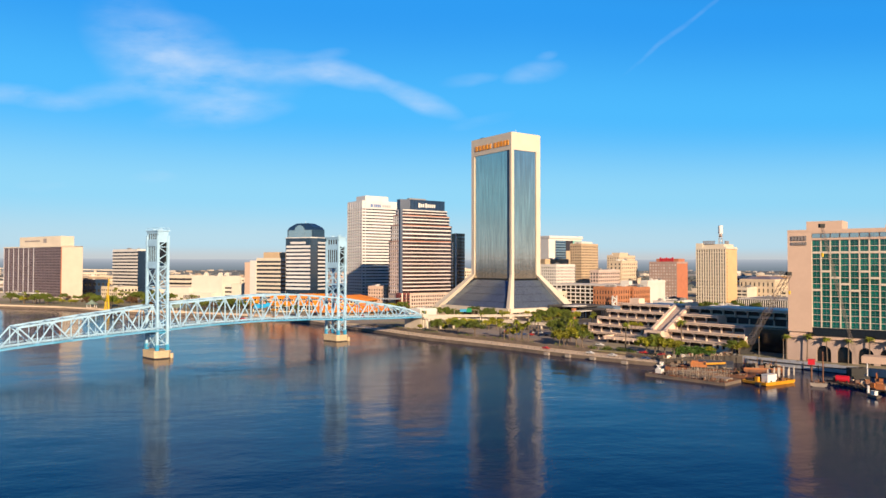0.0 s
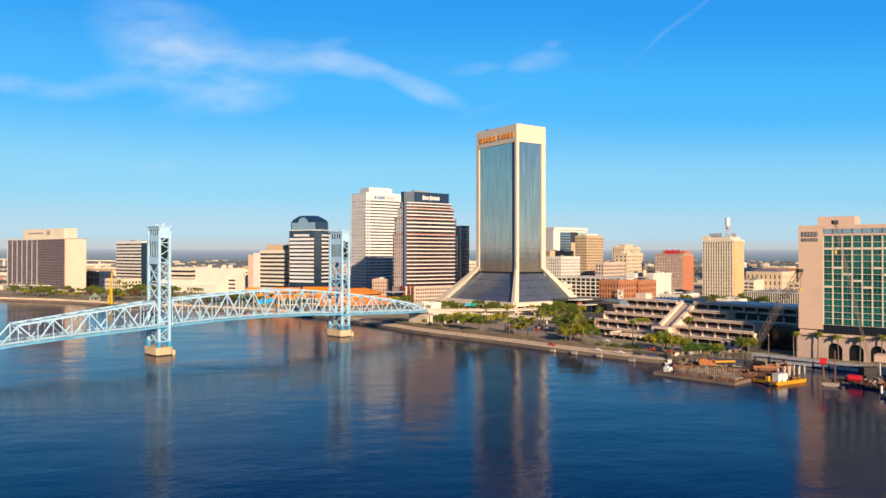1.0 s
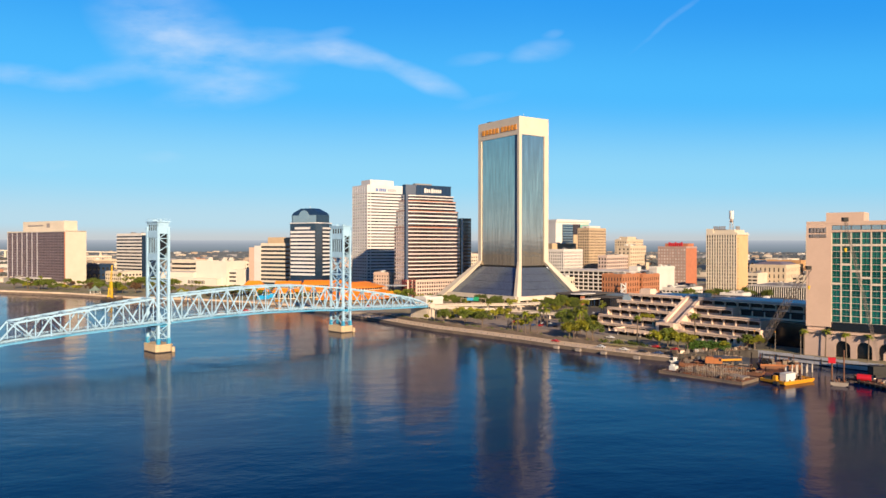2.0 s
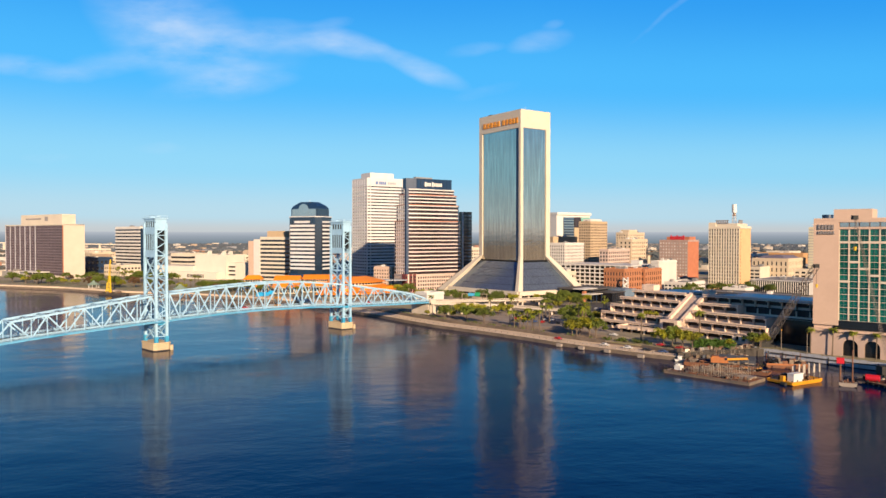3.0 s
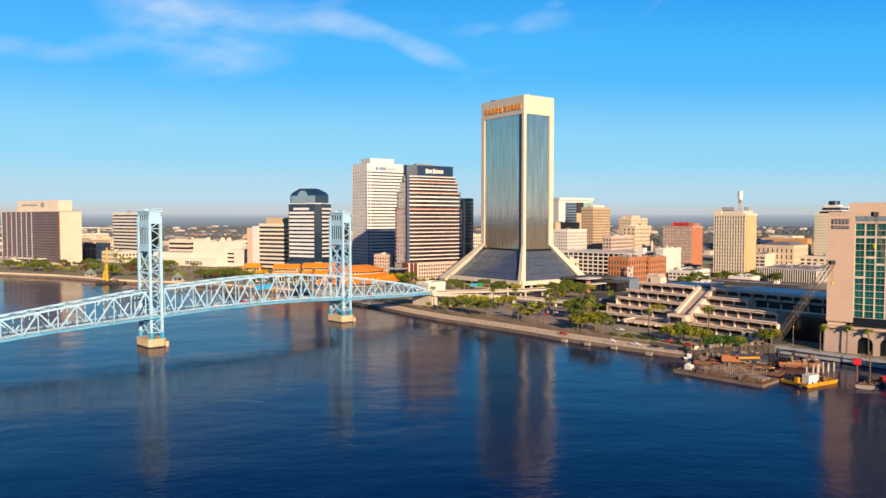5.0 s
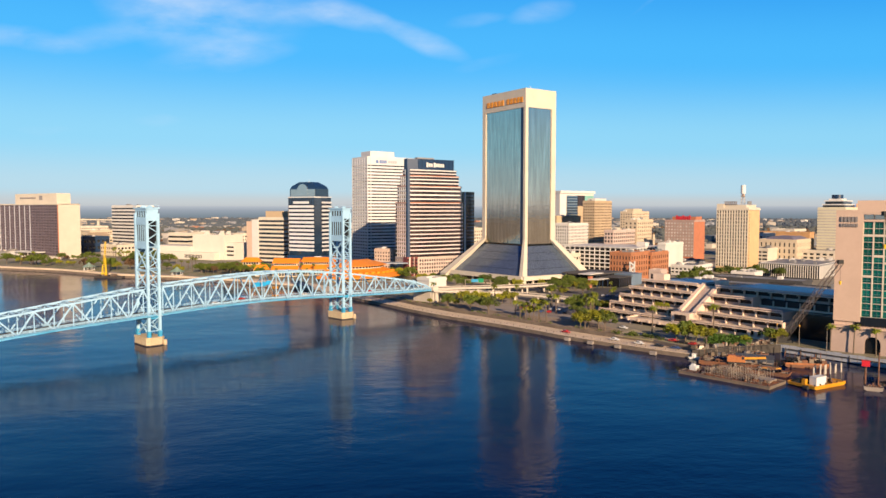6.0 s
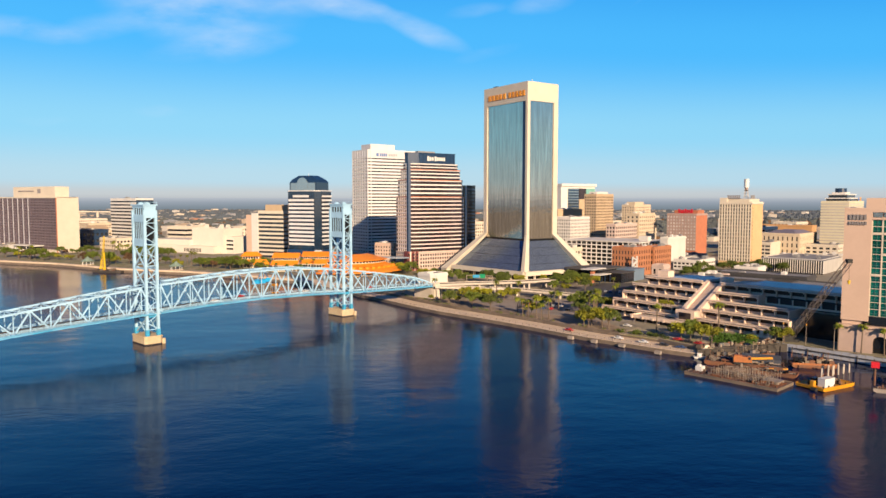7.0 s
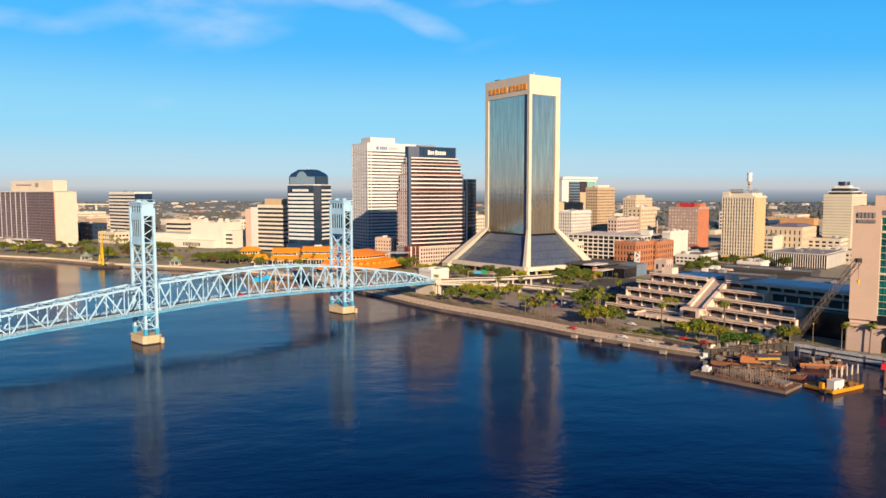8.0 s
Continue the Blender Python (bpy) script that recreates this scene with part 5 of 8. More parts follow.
b = striped_block("pale_tower", (492.6, 819), 45, 70, 28.5, 64.5, 20, 0.62, M_STRAW, M_BLIND, "pale cream banded tower with a dark round cap", 20, cat="office tower")
for z0, z1, x0, x1, y0, y1, m in ((65.0, 68.0, 6, 58, 2, 25, M_GLASS), (68.0, 69.2, 5, 59, 1, 26, M_WHITE), (69.2, 72.4, 8, 46, 4, 23, M_GLASS), (72.4, 73.4, 7, 47, 3, 24, M_WHITE), (73.4, 75.6, 10, 30, 6, 20, M_WHITE)):
    part("cap_glazing" if m is M_GLASS else "cap_roof", Shape().box(x0, y0, z0, x1, y1, z1), m, b)
part("sign_panel", Shape().box(46, 0.6, 65.5, 52, 1.0, 69.0), M_SIGNB, b, "blue sign panel")
part("sign_panel", Shape().box(54, 0.6, 65.5, 60, 1.0, 70.0), M_BURNT, b, "orange-brown upper panel")
part("dark_cap", Shape().tube((15, 12, 75.6), (15, 12, 80), 6.0, n=18), M_NAVY, b, "dark blue round cap")
windowed_block("podium_block", (470, 800), 45, 60, 40, 16, 12, 6, 3, M_TRAV, "cream podium with window rows", seed=21, base=2, pw=0.6, ph=0.5)


# ---- the riverside hotel ----
def river_hotel():
    par = thing("river_hotel", (187.6, 338.7, GZ), -42, "beige riverside hotel with a grid of green windows over an arcade", "hotel")
    H, L, D = 61.5, 120.0, 22.0        # local x runs along the river front, y inland
    part("body", Shape().box(0, 0.6, 0, L, D, H), M_BEIGE, par)
    part("end_panel", Shape().box(-0.3, -0.4, 13.6, 10.2, 0.6, H), M_BEIGE, par)
    # window bays: upright piers, thin floor lines, paired panes; a heavier bar here and there
    B, n = 4.0, 26
    facade(par, "R", 10.2, 10.2 + n * B, 16.0, 57.5, n, 14, 0.86, 0.93, M_TRAV, M_GREENGLASS, 0.55, at=0.6)
    for i in range(n):
        x = 10.2 + B * i
        bars = Shape().box(x + B / 2 - 0.07, 0.2, 16, x + B / 2 + 0.07, 0.5, 57.5)
        for k in range(14):
            bars.box(x + 0.4, 0.15, 16 + 41.5 / 14 * (k + 0.36), x + B - 0.4, 0.48, 16 + 41.5 / 14 * (k + 0.36) + 0.13)
        part("window_frame", bars, M_GREENFRAME, par)
        for k in (12, (6, 7, 8, 9)[(i * 3) % 4]):
            part("spandrel_bar", Shape().box(x + 0.3, -0.1, 16 + 41.5 / 14 * k - 0.55, x + B - 0.3, 0.4, 16 + 41.5 / 14 * k + 0.45), M_TRAV, par)
    part("top_band", Shape().box(10.2, -0.4, 57.5, L, 0.6, 58.4).box(10.2, -0.4, 60.6, L, 0.6, H), M_BEIGE, par)
    for i in range(26):
        part("attic_window", Shape().box(10.5 + 4.0 * i, 0.1, 58.5, 14.0 + 4.0 * i, 0.5, 60.5), M_GREYGLASS, par)
    part("parapet", Shape().box(-0.3, -0.5, H, L, 0.3, H + 1.0).box(-0.3, 0.3, H, 0.5, D, H + 1.0), M_BEIGE, par)
    part("penthouse", Shape().box(7, 5, H, 22.5, D - 3, H + 5.2), M_BEIGE, par)
    part("penthouse", Shape().box(40, 5, H, 90, D - 3, H + 2.6), M_BEIGE, par)
    part("roof", Shape().box(0.5, 0.3, H, L, D, H + 0.3), M_ROOF, par)
    # two-line sign on the blank end
    sign_bars(par, "R", 1.6, 8.6, 57.4, 59.6, 5, M_SIGNG, -0.4, "grey sign letters")
    sign_bars(par, "R", 1.6, 8.6, 55.2, 56.6, 7, M_SIGNG, -0.4, "small grey sign letters")
    # black strip for the recess, then the arcade storey
    part("recess", Shape().box(8, 0.2, 11.8, L, 0.8, 15.8), M_BLACK, par)
    part("ledge", Shape().box(-1, -2.5, 10.8, L, 1, 11.8), M_BEIGE, par)
    n, span, x0 = 12, 8.6, 11.0
    wall = Shape()
    wall.box(-0.6, -1.6, -1, x0, 0.6, 10.8)
    for i in range(n):
        a, b = x0 + span * i, x0 + span * (i + 1)
        r, mid, zs = 3.1, x0 + span * (i + 0.5), 4.6
        wall.box(a, -1.6, -1, mid - r, 0.6, 10.8).box(mid + r, -1.6, -1, b, 0.6, 10.8)
        m = 10
        for k in range(m):
            t0, t1 = math.pi * k / m, math.pi * (k + 1) / m
            xa, za, xb, zb = mid - r * math.cos(t0), zs + r * math.sin(t0), mid - r * math.cos(t1), zs + r * math.sin(t1)
            wall.add([(xa, y, z) for y in (-1.6, 0.6) for z in (za, 10.8)] + [(xb, y, z) for y in (-1.6, 0.6) for z in (zb, 10.8)],
                     [(0, 4, 5, 1), (2, 3, 7, 6), (0, 2, 6, 4), (1, 5, 7, 3)])
        # black panels paint the shade inside the arches
        part("arch_shade", Shape().box(mid - r, 0.55, -1, mid + r, 0.75, 8), M_BLACK, par, "black panel for the shaded arcade interior")
    part("arcade", wall, M_BASE, par, "arcaded ground storey")
    return par


M_GREENFRAME = material("dark_green_window_frame", (0.05, 0.17, 0.145), 0.4, vary=0.1)
river_hotel()


# ---- the terraced building ----
def terraced_building():
    """Concrete terraces stepping back from the river in two wings, split by a long stair."""
    # local x runs along the front towards the bridge; inland is -y
    par = thing("terraced_building", (172.3, 357.8, GZ), 126, "terraced concrete building stepping back from the river", "terraced building")
    LV, DP = 4.15, 6.1

    def terrace(x0, x1, k, back):
        """One storey: floor slab, planter rail, shade-coloured recess block, columns and beam ends."""
        f, z = -1 - (k - 1) * DP, (k - 1) * LV
        part("terrace_slab", Shape().box(x0, -back, z + LV - 0.45, x1, f, z + LV), M_DECKROOF, par)
        part("planter_rail", Shape().box(x0, f - 0.9, z + LV + 0.5, x1, f + 0.25, z + LV + 1.0), M_TERR, par)
        part("slab_edge", Shape().box(x0, f, z + LV - 0.5, x1, f + 0.15, z + LV - 0.08), M_TERR, par)
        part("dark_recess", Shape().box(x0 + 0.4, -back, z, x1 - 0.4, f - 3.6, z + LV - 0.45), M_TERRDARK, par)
        part("back_wall", Shape().box(x0 + 0.4, f - 3.7, z, x1 - 0.4, f - 3.4, z + 1.3), M_PINK, par, "pink wall below the terrace windows")
        n = max(2, round((x1 - x0) / 7.4))
        for i in range(n + 1):
            x = x0 + 0.6 + (x1 - x0 - 1.2) * i / n
            part("column", Shape().box(x - 0.26, f - 3.2, z, x + 0.26, f - 1.9, z + LV - 0.45), M_TERR, par)
            part("beam_end", Shape().box(x - 0.3, f - 1.9, z + LV - 1.0, x + 0.3, f - 0.25, z + LV - 0.45), M_TERR, par)
    for k, x0 in zip(range(1, 6), (7.0, 1.7, 4.7, 23.3, -26)):
        terrace(x0, 47, k, 52)
    for k, x1 in zip(range(1, 6), (107.0, 103.8, 101.6, 99.4, 95.0)):
        terrace(58, x1, k, 52)
    # shade-dark storey wall behind the short upper terrace, with its piers and sill
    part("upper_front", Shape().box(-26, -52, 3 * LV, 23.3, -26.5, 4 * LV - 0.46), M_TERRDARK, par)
    part("upper_sill", Shape().box(-26, -26.6, 3 * LV, 23.3, -26.0, 3 * LV + 0.9), M_TERR, par)
    part("terrace_end", Shape().box(22.9, -27, 3 * LV, 23.5, -19.4, 4 * LV + 1.0), M_TERR, par)
    for i in range(8):
        part("upper_pier", Shape().box(-25.6 + 6.8 * i, -26.9, 3 * LV + 0.9, -25.0 + 6.8 * i, -25.9, 4 * LV - 0.5), M_TERR, par)
    # end walls of the wings
    for k in range(1, 4):
        part("end_wall", Shape().box((7.0, 1.7, 4.7)[k - 1] - 0.5, -52, (k - 1) * LV, (7.0, 1.7, 4.7)[k - 1], -1 - (k - 1) * DP, k * LV), M_TERR, par)
        part("end_wall", Shape().box((107.0, 103.8, 101.6)[k - 1], -52, (k - 1) * LV, (107.0, 103.8, 101.6)[k - 1] + 0.5, -1 - (k - 1) * DP, k * LV), M_TERR, par)
    # plain lit front at the end of the lowest storey
    part("front_wall", Shape().box(7.0, -1.3, -0.5, 8.6, -0.7, LV - 0.5).box(10.4, -1.3, -0.5, 12.2, -0.7, LV - 0.5).box(14.0, -1.3, -0.5, 15.6, -0.7, LV - 0.5).box(8.6, -1.3, -0.5, 10.4, -0.7, 1.2).box(12.2, -1.3, -0.5, 14.0, -0.7, 1.2), M_TERR, par, "plain concrete front with two openings")
    # low canopy in front of the left wing
    part("canopy", Shape().box(44, -1, 2.6, 80, 9, 3.1), M_DECKROOF, par)
    part("canopy_rail", Shape().box(44, 8.6, 2.2, 80, 9.2, 3.9), M_TERR, par)
    part("canopy_rail", Shape().box(79.5, -1, 2.2, 80, 8.6, 3.9), M_TERR, par)
    for x in (47, 55, 63, 71, 78):
        part("canopy_column", Shape().box(x - 0.4, 6.8, -1, x + 0.4, 7.6, 2.6), M_TERR, par)
    for i in range(6):
        part("canopy_beam_end", Shape().box(45 + 6.6 * i, 8.8, 2.0, 46 + 6.6 * i, 9.6, 3.4), M_TERR, par)
    # added panel, coloured dark for the shade beneath the canopy
    part("canopy_front", Shape().box(45, 4.8, -0.4, 79, 5.2, 2.6), M_TERRDARK, par, "dark panel added for the shade under the canopy")
    # stair between the wings with sloped side walls
    n, y0, y1, z0, z1 = 30, -7, -30, 7.0, 20.5
    for i in range(n):
        ya, yb = y0 + (y1 - y0) * i / n, y0 + (y1 - y0) * (i + 1) / n
        part("step", Shape().box(49.2, yb, 0, 55.8, ya, z0 + (z1 - z0) * (i + 1) / n), M_PINK, par)
    for x in (47, 55.8):
        s = Shape().add([(x + a, y, z) for a in (0, 2.2) for y, z in ((y0 + 1, 0), (y0 + 1, z0 + 1.6), (y1 - 1, z1 + 1.8), (y1 - 1, 0))],
                        [(0, 1, 2, 3), (7, 6, 5, 4), (0, 4, 5, 1), (1, 5, 6, 2), (2, 6, 7, 3), (3, 7, 4, 0)])
        part("stair_wall", s, M_TERR, par)
    part("stair_head", Shape().box(46.5, -38, 16, 51, -31, 23.4), M_TERR, par)
    part("landing_block", Shape().box(47, -6, 0, 58, -0.4, 8.2), M_TERR, par)
    part("landing_opening", Shape().box(49, -0.5, 3.4, 56, -0.3, 7.0), M_TERRDARK, par)
    part("roof_house", Shape().box(84, -38, 20.7, 91, -32, 24.4), M_TERR, par)
    part("roof_sheet", Shape().box(60, -52, 20.9, 82, -31, 21.3), M_SHED, par, "pale blue-grey flat roof")
    part("roof_sheet", Shape().box(-26, -56, 20.9, 38, -31, 21.3), M_SHED, par, "pale blue-grey flat roof")
    # plain block beside it, towards the hotel; black colour includes the hotel's shadow
    part("side_block", Shape().box(-34, -60, -0.5, -0.6, -19, 12.2), M_BLACK, par, "glazed side block blackened for the hotel shadow, with black openings")
    for x in (-32, -21, -10):
        part("side_opening", Shape().box(x, -19.1, 0.5, x + 8, -18.85, 5.0), M_BLACK, par)
        part("side_opening", Shape().box(x, -19.1, 6.5, x + 8, -18.85, 11), M_BLACK, par)


M_TERR = material("rosy_terrace_concrete", (0.90, 0.69, 0.54), 0.9, vary=0.14, grain=0.7, stain=0.14, tint=0.05)
# near-black brown: terrace windows together with the shade of the recesses
M_TERRDARK = material("terrace_shade_brown", (0.060, 0.040, 0.034), 0.9, vary=0.3, grain=2.0, stain=0.3, tint=0.2)
terraced_building()


# ---- plants ----
def leaf_cloud(s, rng, c, r, n, size):
    """Small tilted leaf sprays scattered through an uneven ball."""
    for _ in range(n):
        while True:
            d = Vector((rng.uniform(-1, 1), rng.uniform(-1, 1), rng.uniform(-1, 1)))
            if 0.25 < d.length < 1:
                break
        d = d.normalized() * (0.55 + 0.45 * rng.random())
        p = Vector(c) + Vector((d.x * r[0], d.y * r[1], d.z * r[2]))
        a = Vector((rng.uniform(-1, 1), rng.uniform(-1, 1), rng.uniform(-0.6, 0.6))).normalized()
        b = a.cross(Vector((rng.uniform(-1, 1), rng.uniform(-1, 1), rng.uniform(-1, 1)))).normalized()
        k = size * rng.uniform(0.6, 1.3)
        s.quad(p - a * k, p - b * k * 0.6, p + a * k, p + b * k * 0.6)


def make_tree(seed, h, spread, leaf, label):
    rng = random.Random(seed)
    par = thing("tree", (0, 0, 0), 0, label, "tree")
    s = Shape().tube((0, 0, -0.3), (0.1, 0, h * 0.35), 0.035 * h, 0.025 * h, 7)
    crown = Shape()
    for i in range(12):
        a = 6.28 * i / 12 * 2.4 + rng.uniform(-0.4, 0.4)
        out = rng.uniform(0.25, 0.95)
        tip = Vector((math.cos(a) * spread * out, math.sin(a) * spread * out, h * (0.92 - 0.45 * out * rng.uniform(0.6, 1.2))))
        s.tube((0.1, 0, h * 0.33), tip, 0.014 * h, 0.005 * h, 5)
        leaf_cloud(crown, rng, tip, (spread * rng.uniform(0.22, 0.42), spread * rng.uniform(0.22, 0.42), h * rng.uniform(0.09, 0.17)), 130, 0.042 * h)
    leaf_cloud(crown, rng, (0, 0, h * 0.62), (spread * 0.55, spread * 0.55, h * 0.2), 160, 0.048 * h)
    part("trunk", s, M_BARK, par)
    part("crown", crown, leaf, par)
    return par


def make_palm(seed, h):
    rng = random.Random(seed)
    par = thing("palm_tree", (0, 0, 0), 0, "tall palm tree with a ragged green crown", "palm")
    lean = rng.uniform(-0.4, 0.4)
    part("trunk", Shape().tube((0, 0, -0.3), (lean * 0.5, 0, h * 0.55), 0.26, 0.20, 7).tube((lean * 0.5, 0, h * 0.55), (lean, 0, h), 0.20, 0.24, 7), M_BARK, par)
    crown = Shape()
    for i in range(26):
        a = 6.283 * i / 26 * 2.4 + rng.uniform(-0.2, 0.2)
        up, ln = rng.uniform(-0.7, 0.9), rng.uniform(1.8, 2.5)
        dx, dy = math.cos(a), math.sin(a)
        last = Vector((lean, 0, h))
        for k in range(3):
            nxt = last + Vector((dx, dy, up - 0.55 * k)).normalized() * ln / 3
            w = 0.62 * (1 - 0.25 * k)
            sd = Vector((-dy, dx, 0)) * w
            dr = Vector((0, 0, -0.25 * w))
            crown.quad(last, nxt, nxt + sd * 0.8 + dr, last + sd + dr)
            crown.quad(last, last - sd + dr, nxt - sd * 0.8 + dr, nxt)
            last = nxt
    part("fronds", crown, M_PALM, par)
    return par


TREES = [make_tree(11, 8.0, 4.2, M_LEAF, "leafy dark green broadleaf tree"), make_tree(12, 7.0, 3.8, M_LEAFY, "leafy yellow-green broadleaf tree"),
         make_tree(13, 9.5, 5.2, M_LEAF, "wide dark green live oak tree"), make_tree(14, 6.0, 3.0, M_LEAFY, "small yellow-green street tree")]
PALMS = [make_palm(21, 8.5), make_palm(22, 7.0), make_palm(23, 10.0)]
RUSSET = make_tree(15, 8.0, 4.4, M_AUTUMN, "russet autumn tree by the river")
PLACED = set()


def plant(kind, x, y, z=GZ, k=1.0, turn=0.0):
    src = kind if hasattr(kind, "name") else None
    m = pose(x, y, z, 0, 0, turn)
    if src not in PLACED:
        PLACED.add(src)
        src.matrix_world = m @ Matrix.Diagonal((k, k, k, 1))
        return src
    ob = copy_thing(src, m)
    ob.scale = (k, k, k)
    return ob


rng = random.Random(31)


def along(poly, n, off, jitter):
    """n points spread along a line, moved to its left by off."""
    pts = [Vector(p) for p in poly]
    lens = [(b - a).length for a, b in zip(pts, pts[1:])]
    out = []
    for i in range(n):
        d = (i + 0.5) / n * sum(lens)
        k = 0
        while d > lens[k]:
            d -= lens[k]
            k += 1
        v = (pts[k + 1] - pts[k]).normalized()
        p = pts[k] + v * d + Vector((-v.y, v.x)) * (off + rng.uniform(-jitter, jitter))
        out.append((p.x, p.y))
    return out


# rows beside the riverwalk, from the bridge to the terraces
for x, y, q, k in ((23.1, 483.1, 0, 1.0), (36.3, 470.9, 2, 0.95), (46.1, 455.7, 2, 1.0), (29, 490, 3, 0.7), (12, 500, 3, 0.6)):
    plant(TREES[q], x, y, k=1.25 * k, turn=rng.uniform(0, 360))
for x, y in ((35.5, 508), (41.9, 512), (48.7, 506), (56.3, 509), (60.6, 502), (71.8, 512), (16, 530), (66, 500)):
    plant(rng.choice([TREES[1], TREES[1], TREES[3], PALMS[0]]), x, y, k=rng.uniform(1.2, 1.5), turn=rng.uniform(0, 360))
for x, y, q, k in ((61.7, 451.5, 1, 1.0), (61.5, 432.0, 0, 1.0), (64.9, 434.6, 1, 1.1), (68.7, 429, 0, 1.15), (70.5, 424, 1, 1.0), (75.0, 425, 0, 1.1), (68.2, 441.0, 2, 0.95), (63.5, 440, 1, 0.9), (90.1, 483.9, 0, 1.2), (87.1, 455.9, 1, 1.3), (79.6, 472.6, 2, 1.0), (84, 462, 0, 1.0), (72.5, 433, 1, 1.0)):
    plant(PALMS[q] if q < 2 else TREES[1], x, y, k=1.2 * k, turn=rng.uniform(0, 360))
for x, y, q, k in ((88.7, 401.0, 1, 1.1), (90.5, 398.5, 1, 1.2), (103.3, 448.1, 4, 1.2), (114.4, 470.9, 5, 1.1), (97.0, 396.2, 1, 1.45), (99.6, 393.5, 0, 1.2), (130.7, 490.2, 4, 1.0), (99.5, 455.3, 2, 1.1), (102.9, 436.0, 5, 1.2), (108, 452, 0, 1.1), (96, 442, 0, 1.0), (106, 441, 6, 1.15), (93.5, 404, 2, 0.9), (101, 427, 4, 1.25), (94, 420, 0, 0.9)):
    plant(TREES[q] if q < 4 else PALMS[q - 4], x, y, k=1.22 * k, turn=rng.uniform(0, 360))
beds = Shape()
for x, y in along(BACK[11:22], 60, 2.4, 1.2):
    if rng.random() < 0.55:
        leaf_cloud(beds, rng, (x, y, GZ + 0.4 + rng.uniform(-0.2, 0.3)), (1.3, 1.3, 0.8), 40, 0.28)
solid("shrub_bed", beds, M_LEAF, "dark green shrubs along the back of the riverwalk", "shrubs", kind="stuff")
# before the terraces
for x, y, q, k in ((121, 384, PALMS[2], 1.1), (125, 361.5, TREES[1], 1.2), (128.5, 359.5, TREES[0], 1.15), (133, 357.5, TREES[1], 1.2), (137, 355.5, TREES[1], 1.1), (147.5, 372, PALMS[2], 1.3), (134, 370, TREES[3], 1.2), (167, 355.5, TREES[0], 0.85), (170.5, 354.5, TREES[1], 1.0), (154, 352, TREES[3], 0.7)):
    plant(q, x, y, k=1.2 * k, turn=rng.uniform(0, 360))
for i in range(9):
    plant(rng.choice(TREES[:3]), 66 + 64 * rng.random(), 556 + 26 * rng.random(), k=rng.uniform(0.8, 1.2), turn=rng.uniform(0, 360))
for i in range(34):
    plant(rng.choice([TREES[0], TREES[2], TREES[2], RUSSET if i % 3 == 0 else TREES[2]]), -212 + 62 * rng.random(), 735 + 60 * rng.random(), k=rng.uniform(0.75, 1.15), turn=rng.uniform(0, 360))
for i in range(12):
    plant(rng.choice([TREES[0], TREES[2]]), -330 + 60 * rng.random(), 850 + 50 * rng.random(), k=rng.uniform(1.1, 1.7), turn=rng.uniform(0, 360))
for x, y in [(-427, 930), (-416, 921), (-413, 930), (-402, 920), (-405, 938), (-411, 966), (-405, 966), (-394, 956), (-446, 874), (-433, 866), (-421, 858), (-414, 857), (-401, 849), (-463, 875)]:
    plant(rng.choice([TREES[0], TREES[2], TREES[2], RUSSET]), x, y, k=rng.uniform(0.8, 1.5), turn=rng.uniform(0, 360))
for x, y in [(-361, 927), (-351, 909), (-358, 936), (-341, 900), (-344, 917), (-352, 944), (-375, 955), (-336, 876), (-244, 787), (-236, 781), (-231, 787), (-223, 774), (-184, 760), (-177, 748), (-221, 780)]:
    plant(rng.choice(PALMS), x, y, k=rng.uniform(1.1, 1.6), turn=rng.uniform(0, 360))
low = Shape()
for i in range(26):
    x = 103 + 17 * rng.random()
    leaf_cloud(low, rng, (x, 385 - (x - 103) * 0.95 + rng.uniform(-2.5, 5), GZ + 0.7), (1.6, 1.6, 1.1), 40, 0.4)
solid("shrub_bed", low, M_LEAF, "low dark green shrubs on the forecourt", "shrubs", kind="stuff")
# on the terraces
for x, y, z in ((133, 411, 12.0), (137, 408, 12.0), (135, 410, 12.0)):
    plant(TREES[3], x, y, z=z, k=0.7, turn=rng.uniform(0, 360))
hedge = Shape()
for i in range(16):
    x, y = 139 + 1.05 * i, 356.8 - 0.38 * i
    for dz, rr in ((1.2, 2.3), (2.8, 1.9)):
        leaf_cloud(hedge, rng, (x + rng.uniform(-0.6, 0.6), y + rng.uniform(-0.8, 0.8) + dz * 0.8, GZ + dz + rng.uniform(-0.3, 0.3)), (rr, rr, rr * 0.9), 110, 0.45)
solid("hedge", hedge, M_HEDGE, "thick dark green hedge below the terraces", "hedge", kind="stuff")
# palms at the hotel
for i in range(9):
    a = (8.5 + 8.6 * i)
    x, y = 187.6 + a * math.cos(radians(-42)) - 3.4 * math.sin(radians(42)), 338.7 + a * math.sin(radians(-42)) - 3.4 * math.cos(radians(42))
    plant(PALMS[2], x, y, k=1.12 if i % 3 else 1.22, turn=rng.uniform(0, 360))
plant(PALMS[2], 184, 335, k=1.15, turn=40)
plant(RUSSET, 229, 425, k=1.9, turn=50)
# round the towers and streets
for x, y in ((60, 600), (72, 592), (84, 590), (104, 594), (116, 600), (128, 604), (50, 612), (38, 622), (20, 650), (8, 662), (0, 675), (-6, 690), (14, 640), (28, 606), (42, 590), (136, 590), (142, 582)):
    plant(rng.choice(TREES), x, y, k=rng.uniform(0.9, 1.35), turn=rng.uniform(0, 360))
